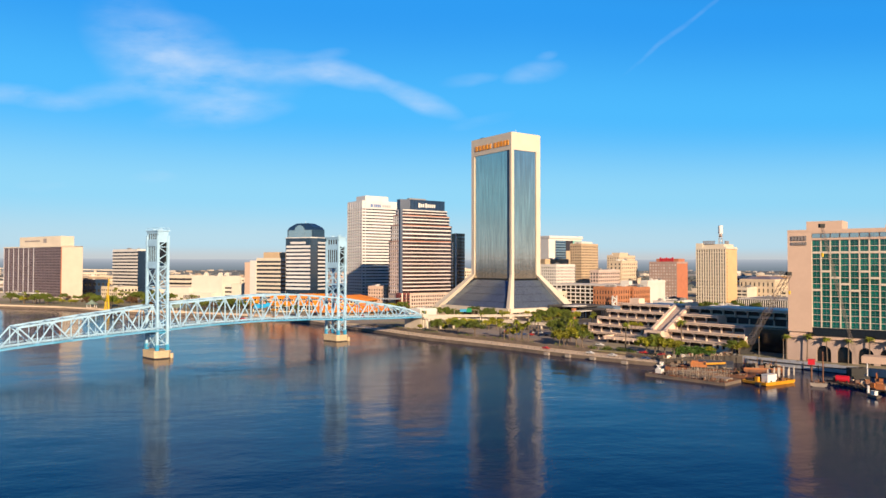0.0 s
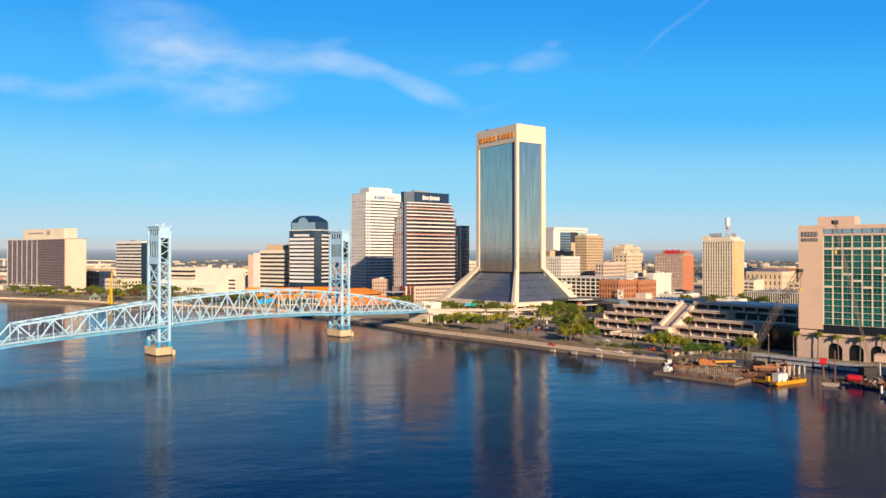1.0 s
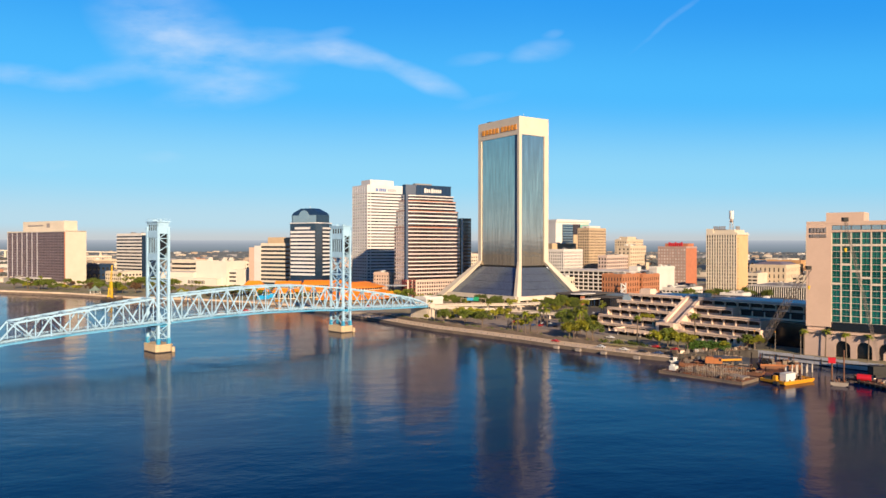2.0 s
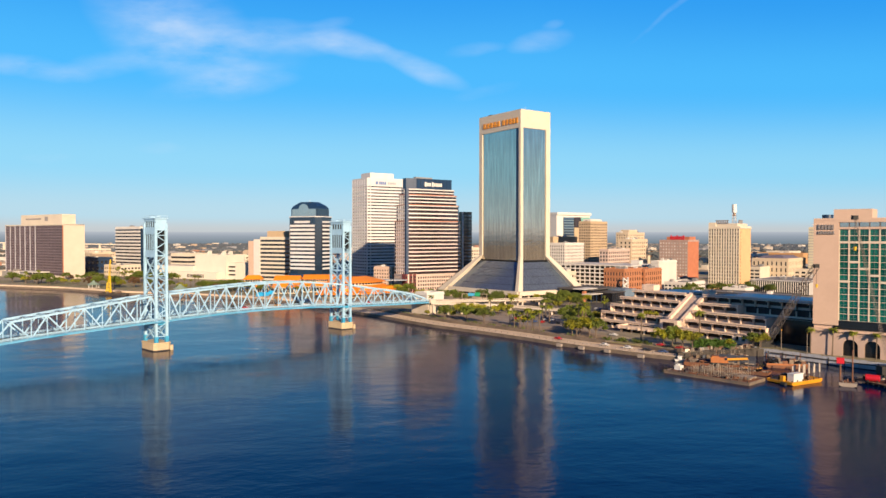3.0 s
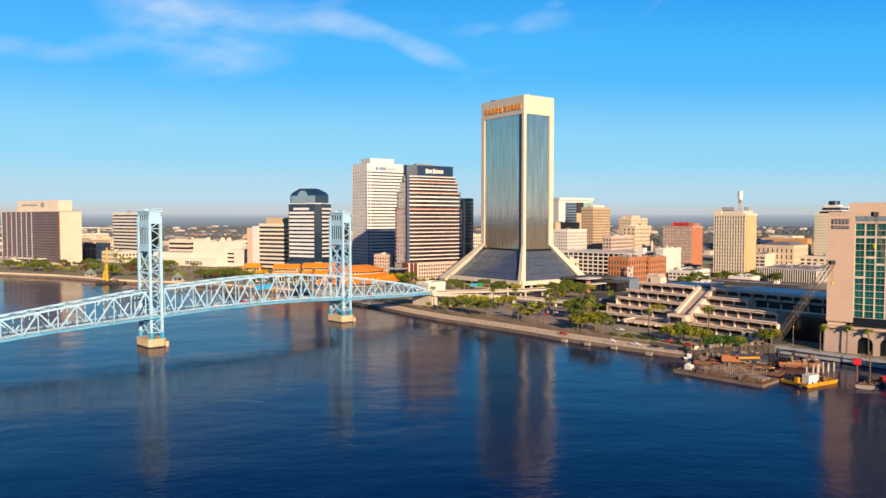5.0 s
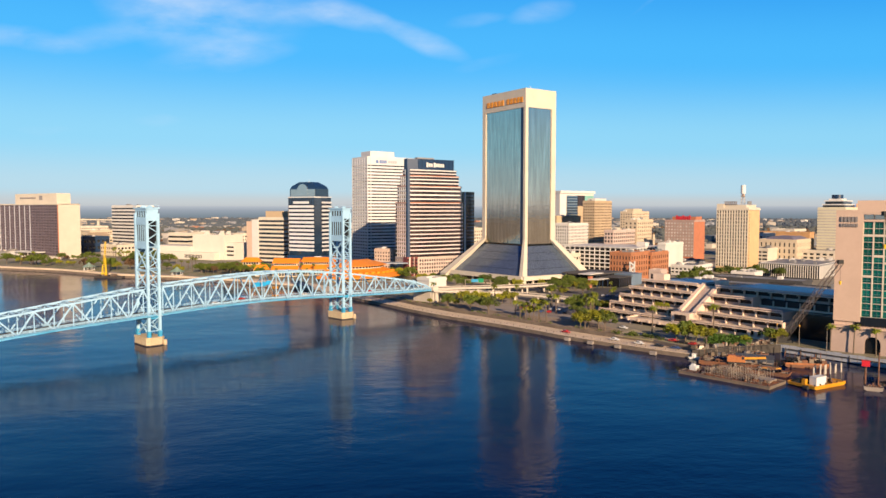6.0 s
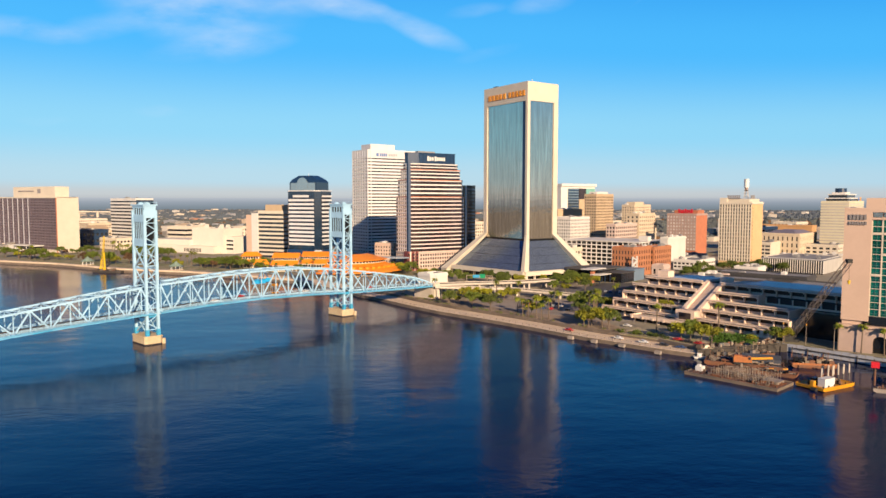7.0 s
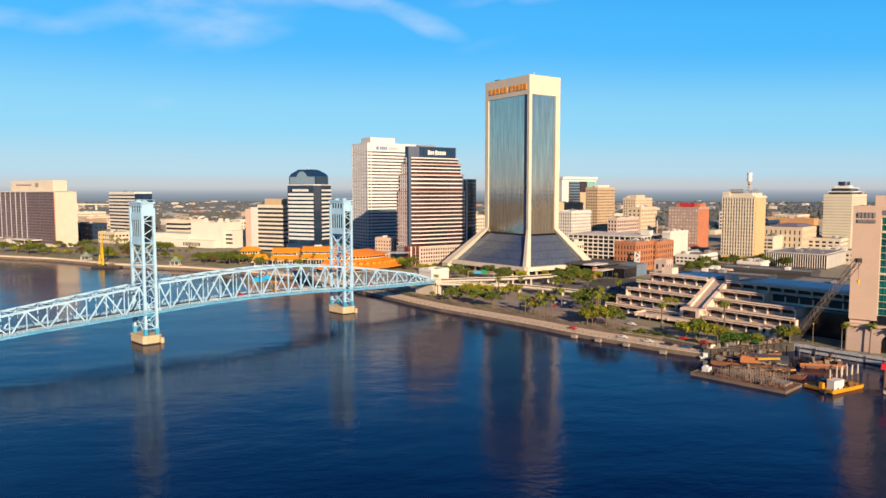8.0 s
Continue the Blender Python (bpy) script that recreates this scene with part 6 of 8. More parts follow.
for x, y in ((262, 668), (268, 660), (250, 650), (256, 640), (244, 634), (240, 644), (296, 668), (304, 676), (310, 664), (318, 684), (322, 670), (330, 690), (340, 676), (300, 690), (286, 676), (346, 690), (352, 676), (336, 664), (400, 640), (410, 652), (232, 626), (238, 618), (226, 612)):
    plant(rng.choice([TREES[0], TREES[2]]), x, y, k=rng.uniform(1.0, 1.4), turn=rng.uniform(0, 360))
# before the market pavilions
for x, y, k in ((-131, 694, 1.0), (-123, 693.5, 0.85), (-114, 694, 1.05), (-106, 695, 1.0), (-102.5, 706, 1.15), (-97, 705, 0.9), (-91, 706, 1.1), (-135, 697, 1.2)):
    plant(PALMS[int(10 * k) % 3], x, y, k=k, turn=37 * k * 9)
for x, y, k in ((-139, 699, 1.1), (-104, 701, 0.8), (-8, 676, 0.9), (-4, 668, 0.8)):
    plant(TREES[2], x, y, k=k, turn=70 * k)
# the far bank at the bend
for i in range(34):
    x = -140 - 330 * (i + rng.random()) / 34
    y = 686 + (-150 - x) * 0.53 + rng.uniform(12, 60)
    plant(rng.choice([TREES[0], TREES[2], PALMS[2], PALMS[0], TREES[1], TREES[1], RUSSET if i % 3 == 0 else PALMS[1]]), x, y, k=rng.uniform(0.6, 1.15) * (1.4 if x < -265 else 1.0), turn=rng.uniform(0, 360))
for x, y, k in ((-258, 768, 1.15), (-262, 760, 1.0), (-352, 822, 1.3), (-345, 815, 1.1)):
    plant(RUSSET, x, y, k=k)

# ---- the orange-roofed market hall ----
b = thing("market_hall", (-62, 700, GZ), 0, "curved riverside market hall with tiered bright orange roofs", "market hall")


def arc_prism(r0, r1, a0, a1, z0, z1, z0b=None, z1b=None, n=16):
    """A curved strip; outer edge heights z0..z1, inner edge heights z0b..z1b."""
    z0b, z1b = z0 if z0b is None else z0b, z1 if z1b is None else z1b
    v, f = [], []
    for i in range(n + 1):
        a = radians(a0 + (a1 - a0) * i / n)
        c, d = math.cos(a), math.sin(a)
        v += [(c * r1, d * r1, z0), (c * r1, d * r1, z1), (c * r0, d * r0, z1b), (c * r0, d * r0, z0b)]
        if i:
            k = 4 * i
            f += [(k - 4 + q, k + q, k + (q + 1) % 4, k - 4 + (q + 1) % 4) for q in range(4)]
    return Shape().add(v, f + [(0, 1, 2, 3), (4 * n + 3, 4 * n + 2, 4 * n + 1, 4 * n)])


part("hall_wall", arc_prism(16, 50, 252, 348, 0, 4.0), M_TAN, b)
part("lower_roof", arc_prism(37, 58, 250, 350, 3.2, 3.7, 9.6, 10.2, 40), M_ORANGE, b, "bright orange sloping roof")
part("clerestory", arc_prism(28, 38, 252, 348, 7.4, 12.6), M_TRAV, b)
part("upper_roof", arc_prism(22, 41, 251, 349, 12.2, 12.7, 16.6, 17.2, 40), M_ORANGE, b, "bright orange sloping roof")
part("inner_roof", arc_prism(10, 22, 251, 349, 16.6, 17.2, 11.4, 12, 40), M_ORANGE, b, "bright orange sloping roof")
for i in range(20):
    a = radians(255 + 90 * i / 19)
    part("window", Shape().beam((38.15 * math.cos(a - 0.025), 38.15 * math.sin(a - 0.025), 11.3), (38.15 * math.cos(a + 0.025), 38.15 * math.sin(a + 0.025), 11.3), 0.2, 1.7), M_GLASS, b)
for i in range(14):
    a = radians(256 + 92 * i / 13)
    part("dormer", Shape().prism([(46 * math.cos(a - 0.03), 46 * math.sin(a - 0.03)), (50 * math.cos(a - 0.03), 50 * math.sin(a - 0.03)), (50 * math.cos(a + 0.03), 50 * math.sin(a + 0.03)), (46 * math.cos(a + 0.03), 46 * math.sin(a + 0.03))], 5, 7.9), M_ORANGE, b)


def long_pavilion(x, y, ang, w, d):
    """Two-tier market pavilion: low eaves all along, glazed clerestory, long gable roof."""
    g = thing("market_pavilion", (x, y, GZ), ang, "long two-tier market pavilion with bright orange gable roofs", "pavilion", "market pavilions")
    part("wall", Shape().box(1.5, 1.5, 0, w - 1.5, d - 1.5, 6.2), M_TRAV, g)
    for i in range(int(w // 2.6) - 1):
        part("window", Shape().box(2.2 + 2.6 * i, 1.35, 0.8, 4.2 + 2.6 * i, 1.5, 5.0), M_GLASS, g)
    f = d * 0.3
    part("lower_roof", Shape().add([(0, 0, 6.0), (w, 0, 6.0), (w, f, 9.6), (0, f, 9.6), (0, 0, 6.4), (w, 0, 6.4), (w, f, 10.0), (0, f, 10.0)], [(3, 2, 1, 0), (4, 5, 6, 7), (0, 1, 5, 4), (1, 2, 6, 5), (2, 3, 7, 6), (3, 0, 4, 7)]), M_ORANGE, g, "bright orange lean-to roof")
    part("upper_wall", Shape().box(1.5, f, 6.2, w - 1.5, d - 1.5, 12.6), M_TRAV, g)
    n = int(w // 2.2)
    for i in range(n):
        part("clerestory_window", Shape().box(2 + (w - 4) * i / n, f - 0.12, 10.4, 2 + (w - 4) * (i + 0.8) / n, f, 12.2), M_GLASS, g)
    r = f - 1.2
    part("upper_roof", Shape().add([(0, r, 12.3), (w, r, 12.3), (w, (r + d) / 2, 16.2), (0, (r + d) / 2, 16.2), (w, d, 12.3), (0, d, 12.3), (0, r, 12.7), (w, r, 12.7), (w, (r + d) / 2, 16.6), (0, (r + d) / 2, 16.6), (w, d, 12.7), (0, d, 12.7)],
                                  [(3, 2, 1, 0), (5, 4, 2, 3), (6, 7, 8, 9), (9, 8, 10, 11), (0, 1, 7, 6), (4, 5, 11, 10), (1, 2, 8, 7), (2, 4, 10, 8), (3, 0, 6, 9), (5, 3, 9, 11)]), M_ORANGE, g, "bright orange gable roof")
    for xx in (1.5, w - 1.5):
        part("gable", Shape().add([(xx, r + 1.5, 12.4), (xx, d - 1.5, 12.4), (xx, (r + d) / 2, 15.6)], [(0, 1, 2)]), M_TRAV, g)


long_pavilion(-129.5, 699.5, -3, 25, 22)
long_pavilion(-104.5, 714, -3, 38, 24)
part("canopy", Shape().box(34, -6, 12.4, 60, 10, 13), M_SHED, b, "pale glass canopy")
def market_pavilion(x, y, w, d, ang, two):
    g = thing("market_pavilion", (x, y, GZ), ang, "gabled market pavilion with orange roof and pale walls", "pavilion", "market pavilions")

    def hip(w, d, z, h, name):
        part(name, Shape().add([(-w / 2, -d / 2, z), (w / 2, -d / 2, z), (w / 2, d / 2, z), (-w / 2, d / 2, z), (-w / 2 + d * 0.3, 0, z + h), (w / 2 - d * 0.3, 0, z + h)],
                               [(3, 2, 1, 0), (0, 1, 5, 4), (2, 3, 4, 5), (1, 2, 5), (3, 0, 4)]), M_ORANGE, g, "bright orange hipped roof")
    part("wall", Shape().box(-w / 2, -d / 2, 0, w / 2, d / 2, 6.0), M_TRAV, g)
    hip(w + 3, d + 3, 6.0, 4.5, "lower_roof")
    if two:
        part("upper_wall", Shape().box(-w / 2 + 3, -d / 2 + 3, 6.0, w / 2 - 3, d / 2 - 3, 11.0), M_TRAV, g)
        hip(w - 2.0, d - 2.0, 11.0, 4.2, "upper_roof")
        for i in range(6):
            part("clerestory_window", Shape().box(-w / 2 + 3.6 + (w - 7.2) * i / 6, -d / 2 + 2.9, 8.6, -w / 2 + 3.6 + (w - 7.2) * (i + 0.75) / 6, -d / 2 + 3, 10.6), M_GLASS, g)
    for i in range(6):
        part("window", Shape().box(-w / 2 + 1 + (w - 2) * i / 6, -d / 2 - 0.1, 0.8, -w / 2 + 1 + (w - 2) * (i + 0.7) / 6, -d / 2, 3.8), M_GLASS, g)


for q in ((-157, 748, 22, 15, 4, True), (-140, 712, 12, 8, 8, False)):
    market_pavilion(*q)
windowed_block("blue_roofed_shed", (-96, 752), 15, 40, 20, 10, 0, 0, 1, M_NAVY, "low shed with a dark blue roof behind the market", units=0)
for x, y in ((-150, 738), (-140, 728), (-160, 726), (-132, 740), (-170, 716), (-178, 730), (-124, 728), (-20, 700), (-12, 688), (-8, 700)):
    plant(rng.choice([TREES[0], TREES[2], TREES[1]]), x, y, k=rng.uniform(1.0, 1.5), turn=rng.uniform(0, 360))
solid("market_dock", ribbon(SHORE[7:10], (0.9, 14), GZ - 0.2, GZ + 0.07), M_PAVE, "pale waterfront dock before the market hall", "pavement", kind="structure")

# shelters and the crane barge on the far bank
for x, y in ((-330, 782), (-222, 722)):
    g = thing("gazebo", (x, y, GZ), 10, "small white gazebo with a green roof by the river", "gazebo", "river gazebos")
    for i in range(8):
        a = 2 * math.pi * i / 8
        part("post", Shape().tube((5 * math.cos(a), 5 * math.sin(a), -0.5), (5 * math.cos(a), 5 * math.sin(a), 3.6), 0.25), M_WPAINT, g)
    part("roof", Shape().tube((0, 0, 3.6), (0, 0, 6.4), 7.0, 1.8, 8).tube((0, 0, 6.4), (0, 0, 8.4), 2.2, 0.1, 8), M_SAGE, g, "grey-green hipped roof")
    part("floor", Shape().tube((0, 0, -2), (0, 0, 0.3), 6.5, 6.5, 8), M_PAVE, g)
g = thing("crane_barge", (-291.5, 736, 0), -20, "small dark barge with a yellow lattice crane", "barge")
part("hull", Shape().prism([(-13, -5), (14, -5), (17, -2), (17, 4), (-13, 4)], -0.8, 1.9), M_TAR, g)
s = Shape()
for x in (-1.2, 1.2):
    for y in (-1.2, 1.2):
        s.beam((-6 + x * 0.75, y * 0.75, 1.9), (-3 + x * 0.3, y * 0.3, 35), 0.26)
for k in range(16):
    z = 2 + 2.05 * k
    s.beam((-6.7 + 0.21 * k, -0.7, z), (-5.3 + 0.17 * k, 0.7, z + 2.05), 0.16).beam((-5.3 + 0.17 * k, -0.7, z), (-6.7 + 0.21 * k, 0.7, z + 2.05), 0.16)
part("boom", s, M_LEMON, g, "yellow lattice boom")
part("back_mast", Shape().beam((-2.6, 0, 1.9), (-3.6, 0, 19), 0.9, 0.9).beam((-8.2, 0, 1.9), (-7.0, 0, 12), 0.7, 0.7), M_LEMON, g)
part("stay", Shape().beam((-3.6, 0, 19), (-3.1, 0, 34.6), 0.12), M_TYRE, g)
part("crane_cab", Shape().box(-8, -1.6, 1.9, -4, 1.6, 4.6), M_LEMON, g)
part("deck_house", Shape().box(4, -2, 1.9, 8, 2, 3.9), M_BARGE, g)
for i in range(7):
    part("deck_load", Shape().box(-12 + 3.4 * i, -3.6, 1.9, -10 + 3.4 * i, -2, 2.6 + 0.5 * (i % 3)), (M_RUST, M_TAR, M_BARGE)[i % 3], g)
# boats and mooring dolphins
for x, y in ((78.0, 384.6), (87.2, 374.6), (97.6, 364.0), (109.2, 348.0)):
    g = thing("mooring_dolphin", (x, y, 0), -45, "grey concrete mooring block standing in the river", "mooring", "mooring blocks")
    part("cap", Shape().box(-1.4, -0.9, 0.3, 1.4, 0.9, 1.7), M_BLOCK, g)
    for dx in (-1.0, 1.0):
        part("leg", Shape().tube((dx, 0, -3), (dx, 0, 0.3), 0.4), M_BULK, g)

# ---- construction barges before the hotel ----
def flat_barge(name, x, y, ang, l, w, h, mat, label):
    g = thing(name, (x, y, 0), ang, label, "barge")
    s = Shape().add([(0, 0, h), (l, 0, h), (l, w, h), (0, w, h), (2.5, 0.3, -0.6), (l - 2.5, 0.3, -0.6), (l - 2.5, w - 0.3, -0.6), (2.5, w - 0.3, -0.6), (0, 0, h * 0.35), (l, 0, h * 0.35), (l, w, h * 0.35), (0, w, h * 0.35)],
                    [(0, 1, 2, 3), (8, 9, 1, 0), (9, 10, 2, 1), (10, 11, 3, 2), (11, 8, 0, 3), (4, 5, 9, 8), (5, 6, 10, 9), (6, 7, 11, 10), (7, 4, 8, 11), (7, 6, 5, 4)])
    part("hull", s, mat, g)
    r = Shape()
    for a, c in (((0, 0), (l, 0)), ((l, 0), (l, w)), ((l, w), (0, w)), ((0, w), (0, 0))):
        r.beam((*a, h + 0.1), (*c, h + 0.1), 0.3, 0.35)
    part("coaming", r, mat, g)
    for i in range(6):
        part("bollard", Shape().tube((1 + (l - 2) * i / 5, 0.7, h), (1 + (l - 2) * i / 5, 0.7, h + 0.7), 0.22), M_TYRE, g)
    return g


ang = math.degrees(math.atan2(284 - 312, 130.2 - 107.1))
g = flat_barge("scaffold_barge", 107.1, 312, ang, 36.5, 14.5, 1.7, M_BARGE, "grey flat barge loaded with scaffold frames and steel")
g.location.z = -0.75
R = random.Random(9)
for i in range(8):
    x = 10 + 2.9 * i
    for j in range(3):
        y = 2.6 + 3.7 * j
        hgt = R.uniform(2.4, 4.8)
        s = Shape()
        for dx in (0, 1.1, 2.2):
            for dy in (0, 2.4):
                s.beam((x + dx + R.uniform(-0.12, 0.12), y + dy, 1.7), (x + dx + R.uniform(-0.25, 0.25), y + dy + R.uniform(-0.1, 0.1), 1.7 + hgt * R.uniform(0.75, 1.1)), 0.10)
        for z in (2.2, 1.2 + hgt * 0.75):
            s.beam((x, y, z), (x + 2.2, y, z), 0.08).beam((x, y + 2.4, z), (x + 2.2, y + 2.4, z), 0.08)
        part("scaffold_frame", s, M_SCAF, g)
for i in range(24):
    x, y = R.uniform(5, 33), R.uniform(1.2, 12)
    part("steel_beam", Shape().beam((x, y, 1.95 + 0.3 * R.random()), (x + R.uniform(2, 5), y + R.uniform(-0.5, 0.5), 2.0), 0.35, 0.45), M_RUST, g)
part("deck_plate", Shape().box(1, 1, 1.7, 35.5, 13.5, 1.8), M_RUST, g, "rusty brown deck plating")
for i in range(40):
    x, y = R.uniform(2, 33), R.uniform(1.2, 12.4)
    part("deck_gear", Shape().box(x, y, 1.8, x + R.uniform(0.4, 1.8), y + R.uniform(0.3, 0.9), 1.8 + R.uniform(0.2, 1.1)), R.choice((M_RUST, M_BARK, M_BARGE, M_RUST, M_WPAINT if i % 8 == 0 else M_BLACK)), g)
part("winch_house", Shape().box(2, 5, 1.7, 4.6, 8, 3.6).box(2.4, 5.4, 3.6, 3.6, 7, 4.2), M_WPAINT, g)
part("grating_pallet", Shape().box(28, 6, 1.7, 34, 12, 2.6), M_SCAF, g)

g = flat_barge("yellow_work_barge", 146.4, 282.2, 26, 18.6, 11.0, 1.2, M_YPAINT, "yellow work barge with a white deck box")
part("deck_box", Shape().box(2.4, 1.0, 1.2, 8.2, 3.8, 4.1), M_WPAINT, g, "white deck container")
part("deck_box_lid", Shape().box(2.3, 0.9, 4.1, 8.3, 3.9, 4.3), M_WPAINT, g)
part("tank", Shape().box(0.5, 4.2, 1.2, 1.9, 5.6, 3.2), M_YPAINT, g)
part("engine", Shape().box(2.2, 5.0, 1.2, 6.4, 7.6, 3.0).box(3, 5.4, 3.0, 5, 7, 3.8), M_BLACK, g)
part("fender", Shape().tube((-0.6, 2.2, 0.4), (-0.6, 4.2, 0.4), 0.8), M_TYRE, g)
for i in range(4):
    part("spud", Shape().tube((9 + 2.6 * i, 7.8, -2), (9 + 2.6 * i, 7.8, 2.6 + (i % 2)), 0.22), M_RUST, g)
for i in range(9):
    x, y = R.uniform(9.5, 17), R.uniform(1.2, 6.4)
    part("gear", Shape().box(x, y, 1.2, x + R.uniform(0.4, 1.3), y + R.uniform(0.4, 1.0), 1.2 + R.uniform(0.3, 1.1)), R.choice((M_RUST, M_BLACK, M_BARK, M_SCAF)), g)

g = flat_barge("rusty_barge", 122, 328, -30, 30, 9.5, 1.6, M_RUST, "rust-brown barge heaped with gear and scrap")
part("net_shed", Shape().add([(14, 5, 1.6), (29, 5, 1.6), (29, 9.3, 1.6), (14, 9.3, 1.6), (14, 5, 3.6), (29, 5, 3.6), (29, 9.3, 3.6), (14, 9.3, 3.6), (14, 7.1, 5.2), (29, 7.1, 5.2)],
                             [(0, 1, 5, 4), (2, 3, 7, 6), (1, 2, 6, 9, 5), (3, 0, 4, 8, 7), (4, 5, 9, 8), (6, 7, 8, 9)]), M_SLATE, g, "slate-blue tarpaulin shelter")
for i in range(64):
    x, y = R.uniform(0.6, 28), R.uniform(0.5, 8)
    k = R.random()
    if k < 0.45:
        q = Shape().tube((x, y, 1.9 + 0.6 * R.random()), (x + R.uniform(2, 6), y + R.uniform(-1, 1), 2.0 + 0.5 * R.random()), R.uniform(0.14, 0.3))
    elif k < 0.8:
        q = Shape().box(x, y, 1.6, x + R.uniform(0.6, 1.8), y + R.uniform(0.5, 1.3), 1.6 + R.uniform(0.4, 1.7))
    else:
        q = Shape().beam((x, y, 1.6), (x + R.uniform(-0.4, 0.4), y, 3.4 + 2 * R.random()), 0.16)
    part("scrap", q, R.choice((M_RUST, M_RUST, M_BLACK, M_BARGE, M_SCAF, M_CRANE, M_WPAINT if i % 9 == 0 else M_BARK)), g)
g = thing("crawler_crane", (135.5, 321.6, 1.6), -18, "rusty orange crawler crane with folded yellow boom", "crane")
for y in (-1.7, 0.8):
    part("track", Shape().box(-3.4, y, 0, 3.4, y + 0.9, 0.9), M_TYRE, g)
part("house", Shape().box(-3.8, -1.5, 0.9, 1.6, 1.5, 3.2).box(-3.4, -1.2, 3.2, -0.4, 1.2, 3.7), M_OPAINT, g, "rusty orange machinery house")
cab = part("cab", Shape().prism(rect(1.6, -1.5, 3.4, 0.2), 0.9, 3.5, rect(1.6, -1.5, 2.9, 0.2)), M_OPAINT, g)
part("cab_window", Shape().box(1.8, -1.58, 2.1, 2.8, -1.5, 3.2), M_GLASS, cab)
part("boom", Shape().beam((2.0, 0.8, 2.2), (11.5, 0.8, 2.9), 0.8, 0.9), M_YPAINT, g, "yellow folded boom")
g = flat_barge("supply_barge", 131, 335.2, 14, 30, 6, 1.2, M_RUST, "low rusty supply barge heaped with scrap")
for i in range(60):
    x, y = R.uniform(0.4, 27), R.uniform(0.4, 5)
    k = R.random()
    if k < 0.4:
        q = Shape().tube((x, y, 1.4 + 0.8 * R.random()), (x + R.uniform(1, 4), y + R.uniform(-1, 1), 1.5 + 0.8 * R.random()), R.uniform(0.1, 0.24))
    elif k < 0.75:
        q = Shape().box(x, y, 1.2, x + R.uniform(0.5, 1.8), y + R.uniform(0.5, 1.2), 1.2 + R.uniform(0.4, 2.2))
    else:
        q = Shape().beam((x, y, 1.2), (x + R.uniform(-0.5, 0.5), y, 3.4 + 2.4 * R.random()), 0.15)
    part("scrap", q, R.choice((M_RUST, M_BARK, M_BLACK, M_BARGE, M_SCAF, M_CRANE, M_SLATE)), g)
g = flat_barge("rusty_deck_barge", 126, 318.5, -38, 27, 6, 1.2, M_RUST, "low rust-red deck barge with scattered gear")
for i in range(34):
    x, y = R.uniform(0.4, 24), R.uniform(0.5, 4.6)
    if i % 3:
        q = Shape().box(x, y, 1.2, x + R.uniform(0.5, 2.0), y + R.uniform(0.4, 1.0), 1.2 + R.uniform(0.3, 1.3))
    else:
        q = Shape().tube((x, y, 1.4), (x + R.uniform(1, 3), y + R.uniform(-0.5, 0.5), 1.5), R.uniform(0.1, 0.25))
    part("scrap", q, R.choice((M_RUST, M_BARK, M_BLACK, M_RUST, M_SCAF, M_YPAINT if i == 5 else M_TAR)), g)
g = flat_barge("dark_pontoon", 140.5, 315.2, -8, 10, 3.6, 1.0, M_SLATE, "dark pontoon with a yellow gunwale")
part("gunwale", Shape().box(0, -0.2, 0.8, 10, 0.1, 1.3).box(9.9, 0, 0.8, 10.2, 3.6, 1.3), M_YPAINT, g)
part("cover", Shape().prism(rect(1, 0.6, 9, 3), 1.0, 1.9, rect(2, 1.2, 8, 2.4)), M_SLATE, g)
for i in range(84):
    x = 126 + 42 * R.random()
    y = 343 + (x - 126) * 0.24 + R.uniform(1.2, 5.5)
    w, d, h = R.uniform(0.4, 1.5), R.uniform(0.3, 0.9), R.uniform(0.4, 1.6)
    mt, lab = R.choice(((M_RUST, "rusty stack of site steel on the quay"), (M_BARK, "stack of brown site timber on the quay"), (M_SCAF, "bundle of grey scaffold poles on the quay"), (M_RUST, "rusty stack of site steel on the quay"), (M_BLACK, "dark covered site pallet on the quay"), (M_BARK, "stack of brown site timber on the quay")))
    q = Shape().prism(rect(-w, -d, w, d), 0, h, rect(-w * R.uniform(0.5, 0.95), -d * 0.7, w * R.uniform(0.5, 0.95), d * R.uniform(0.5, 0.9)))
    solid("cargo_load", q, mt, lab, "site materials", "site materials on the quay", loc=(x, y, GZ), angle=R.uniform(-60, 30))
g = flat_barge("deck_barge", 156, 320.5, -15, 17, 7, 1.5, M_RUST, "rust-red deck barge with orange gunwale")
part("gunwale", Shape().box(0, -0.25, 1.4, 17, 0, 2.2), M_OPAINT, g)
for i in range(30):
    x, y = R.uniform(0.6, 15), R.uniform(0.6, 5.6)
    part("debris", Shape().box(x, y, 1.7, x + R.uniform(0.8, 2.2), y + R.uniform(0.6, 1.6), 1.7 + R.uniform(0.5, 2.2)), R.choice((M_RUST, M_BARGE, M_BLACK, M_SCAF)), g)
for i in range(8):
    part("upright", Shape().beam((1 + 2 * i, 6, 1.7), (1.2 + 2 * i, 6, 4 + 2.2 * R.random()), 0.22), M_RUST, g)

# tarred timber piles along the works' river wall
b = thing("timber_fender", (0, 0, 0), 0, "row of tarred timber piles along the river wall", "fender")
for x, y in along(SHORE[22:27], 15, -0.9, 0.3):
    part("timber_post", Shape().tube((x, y, -3), (x + R.uniform(-0.1, 0.1), y, R.uniform(2.2, 3.6)), 0.26, 0.22, 7), M_TAR, b)
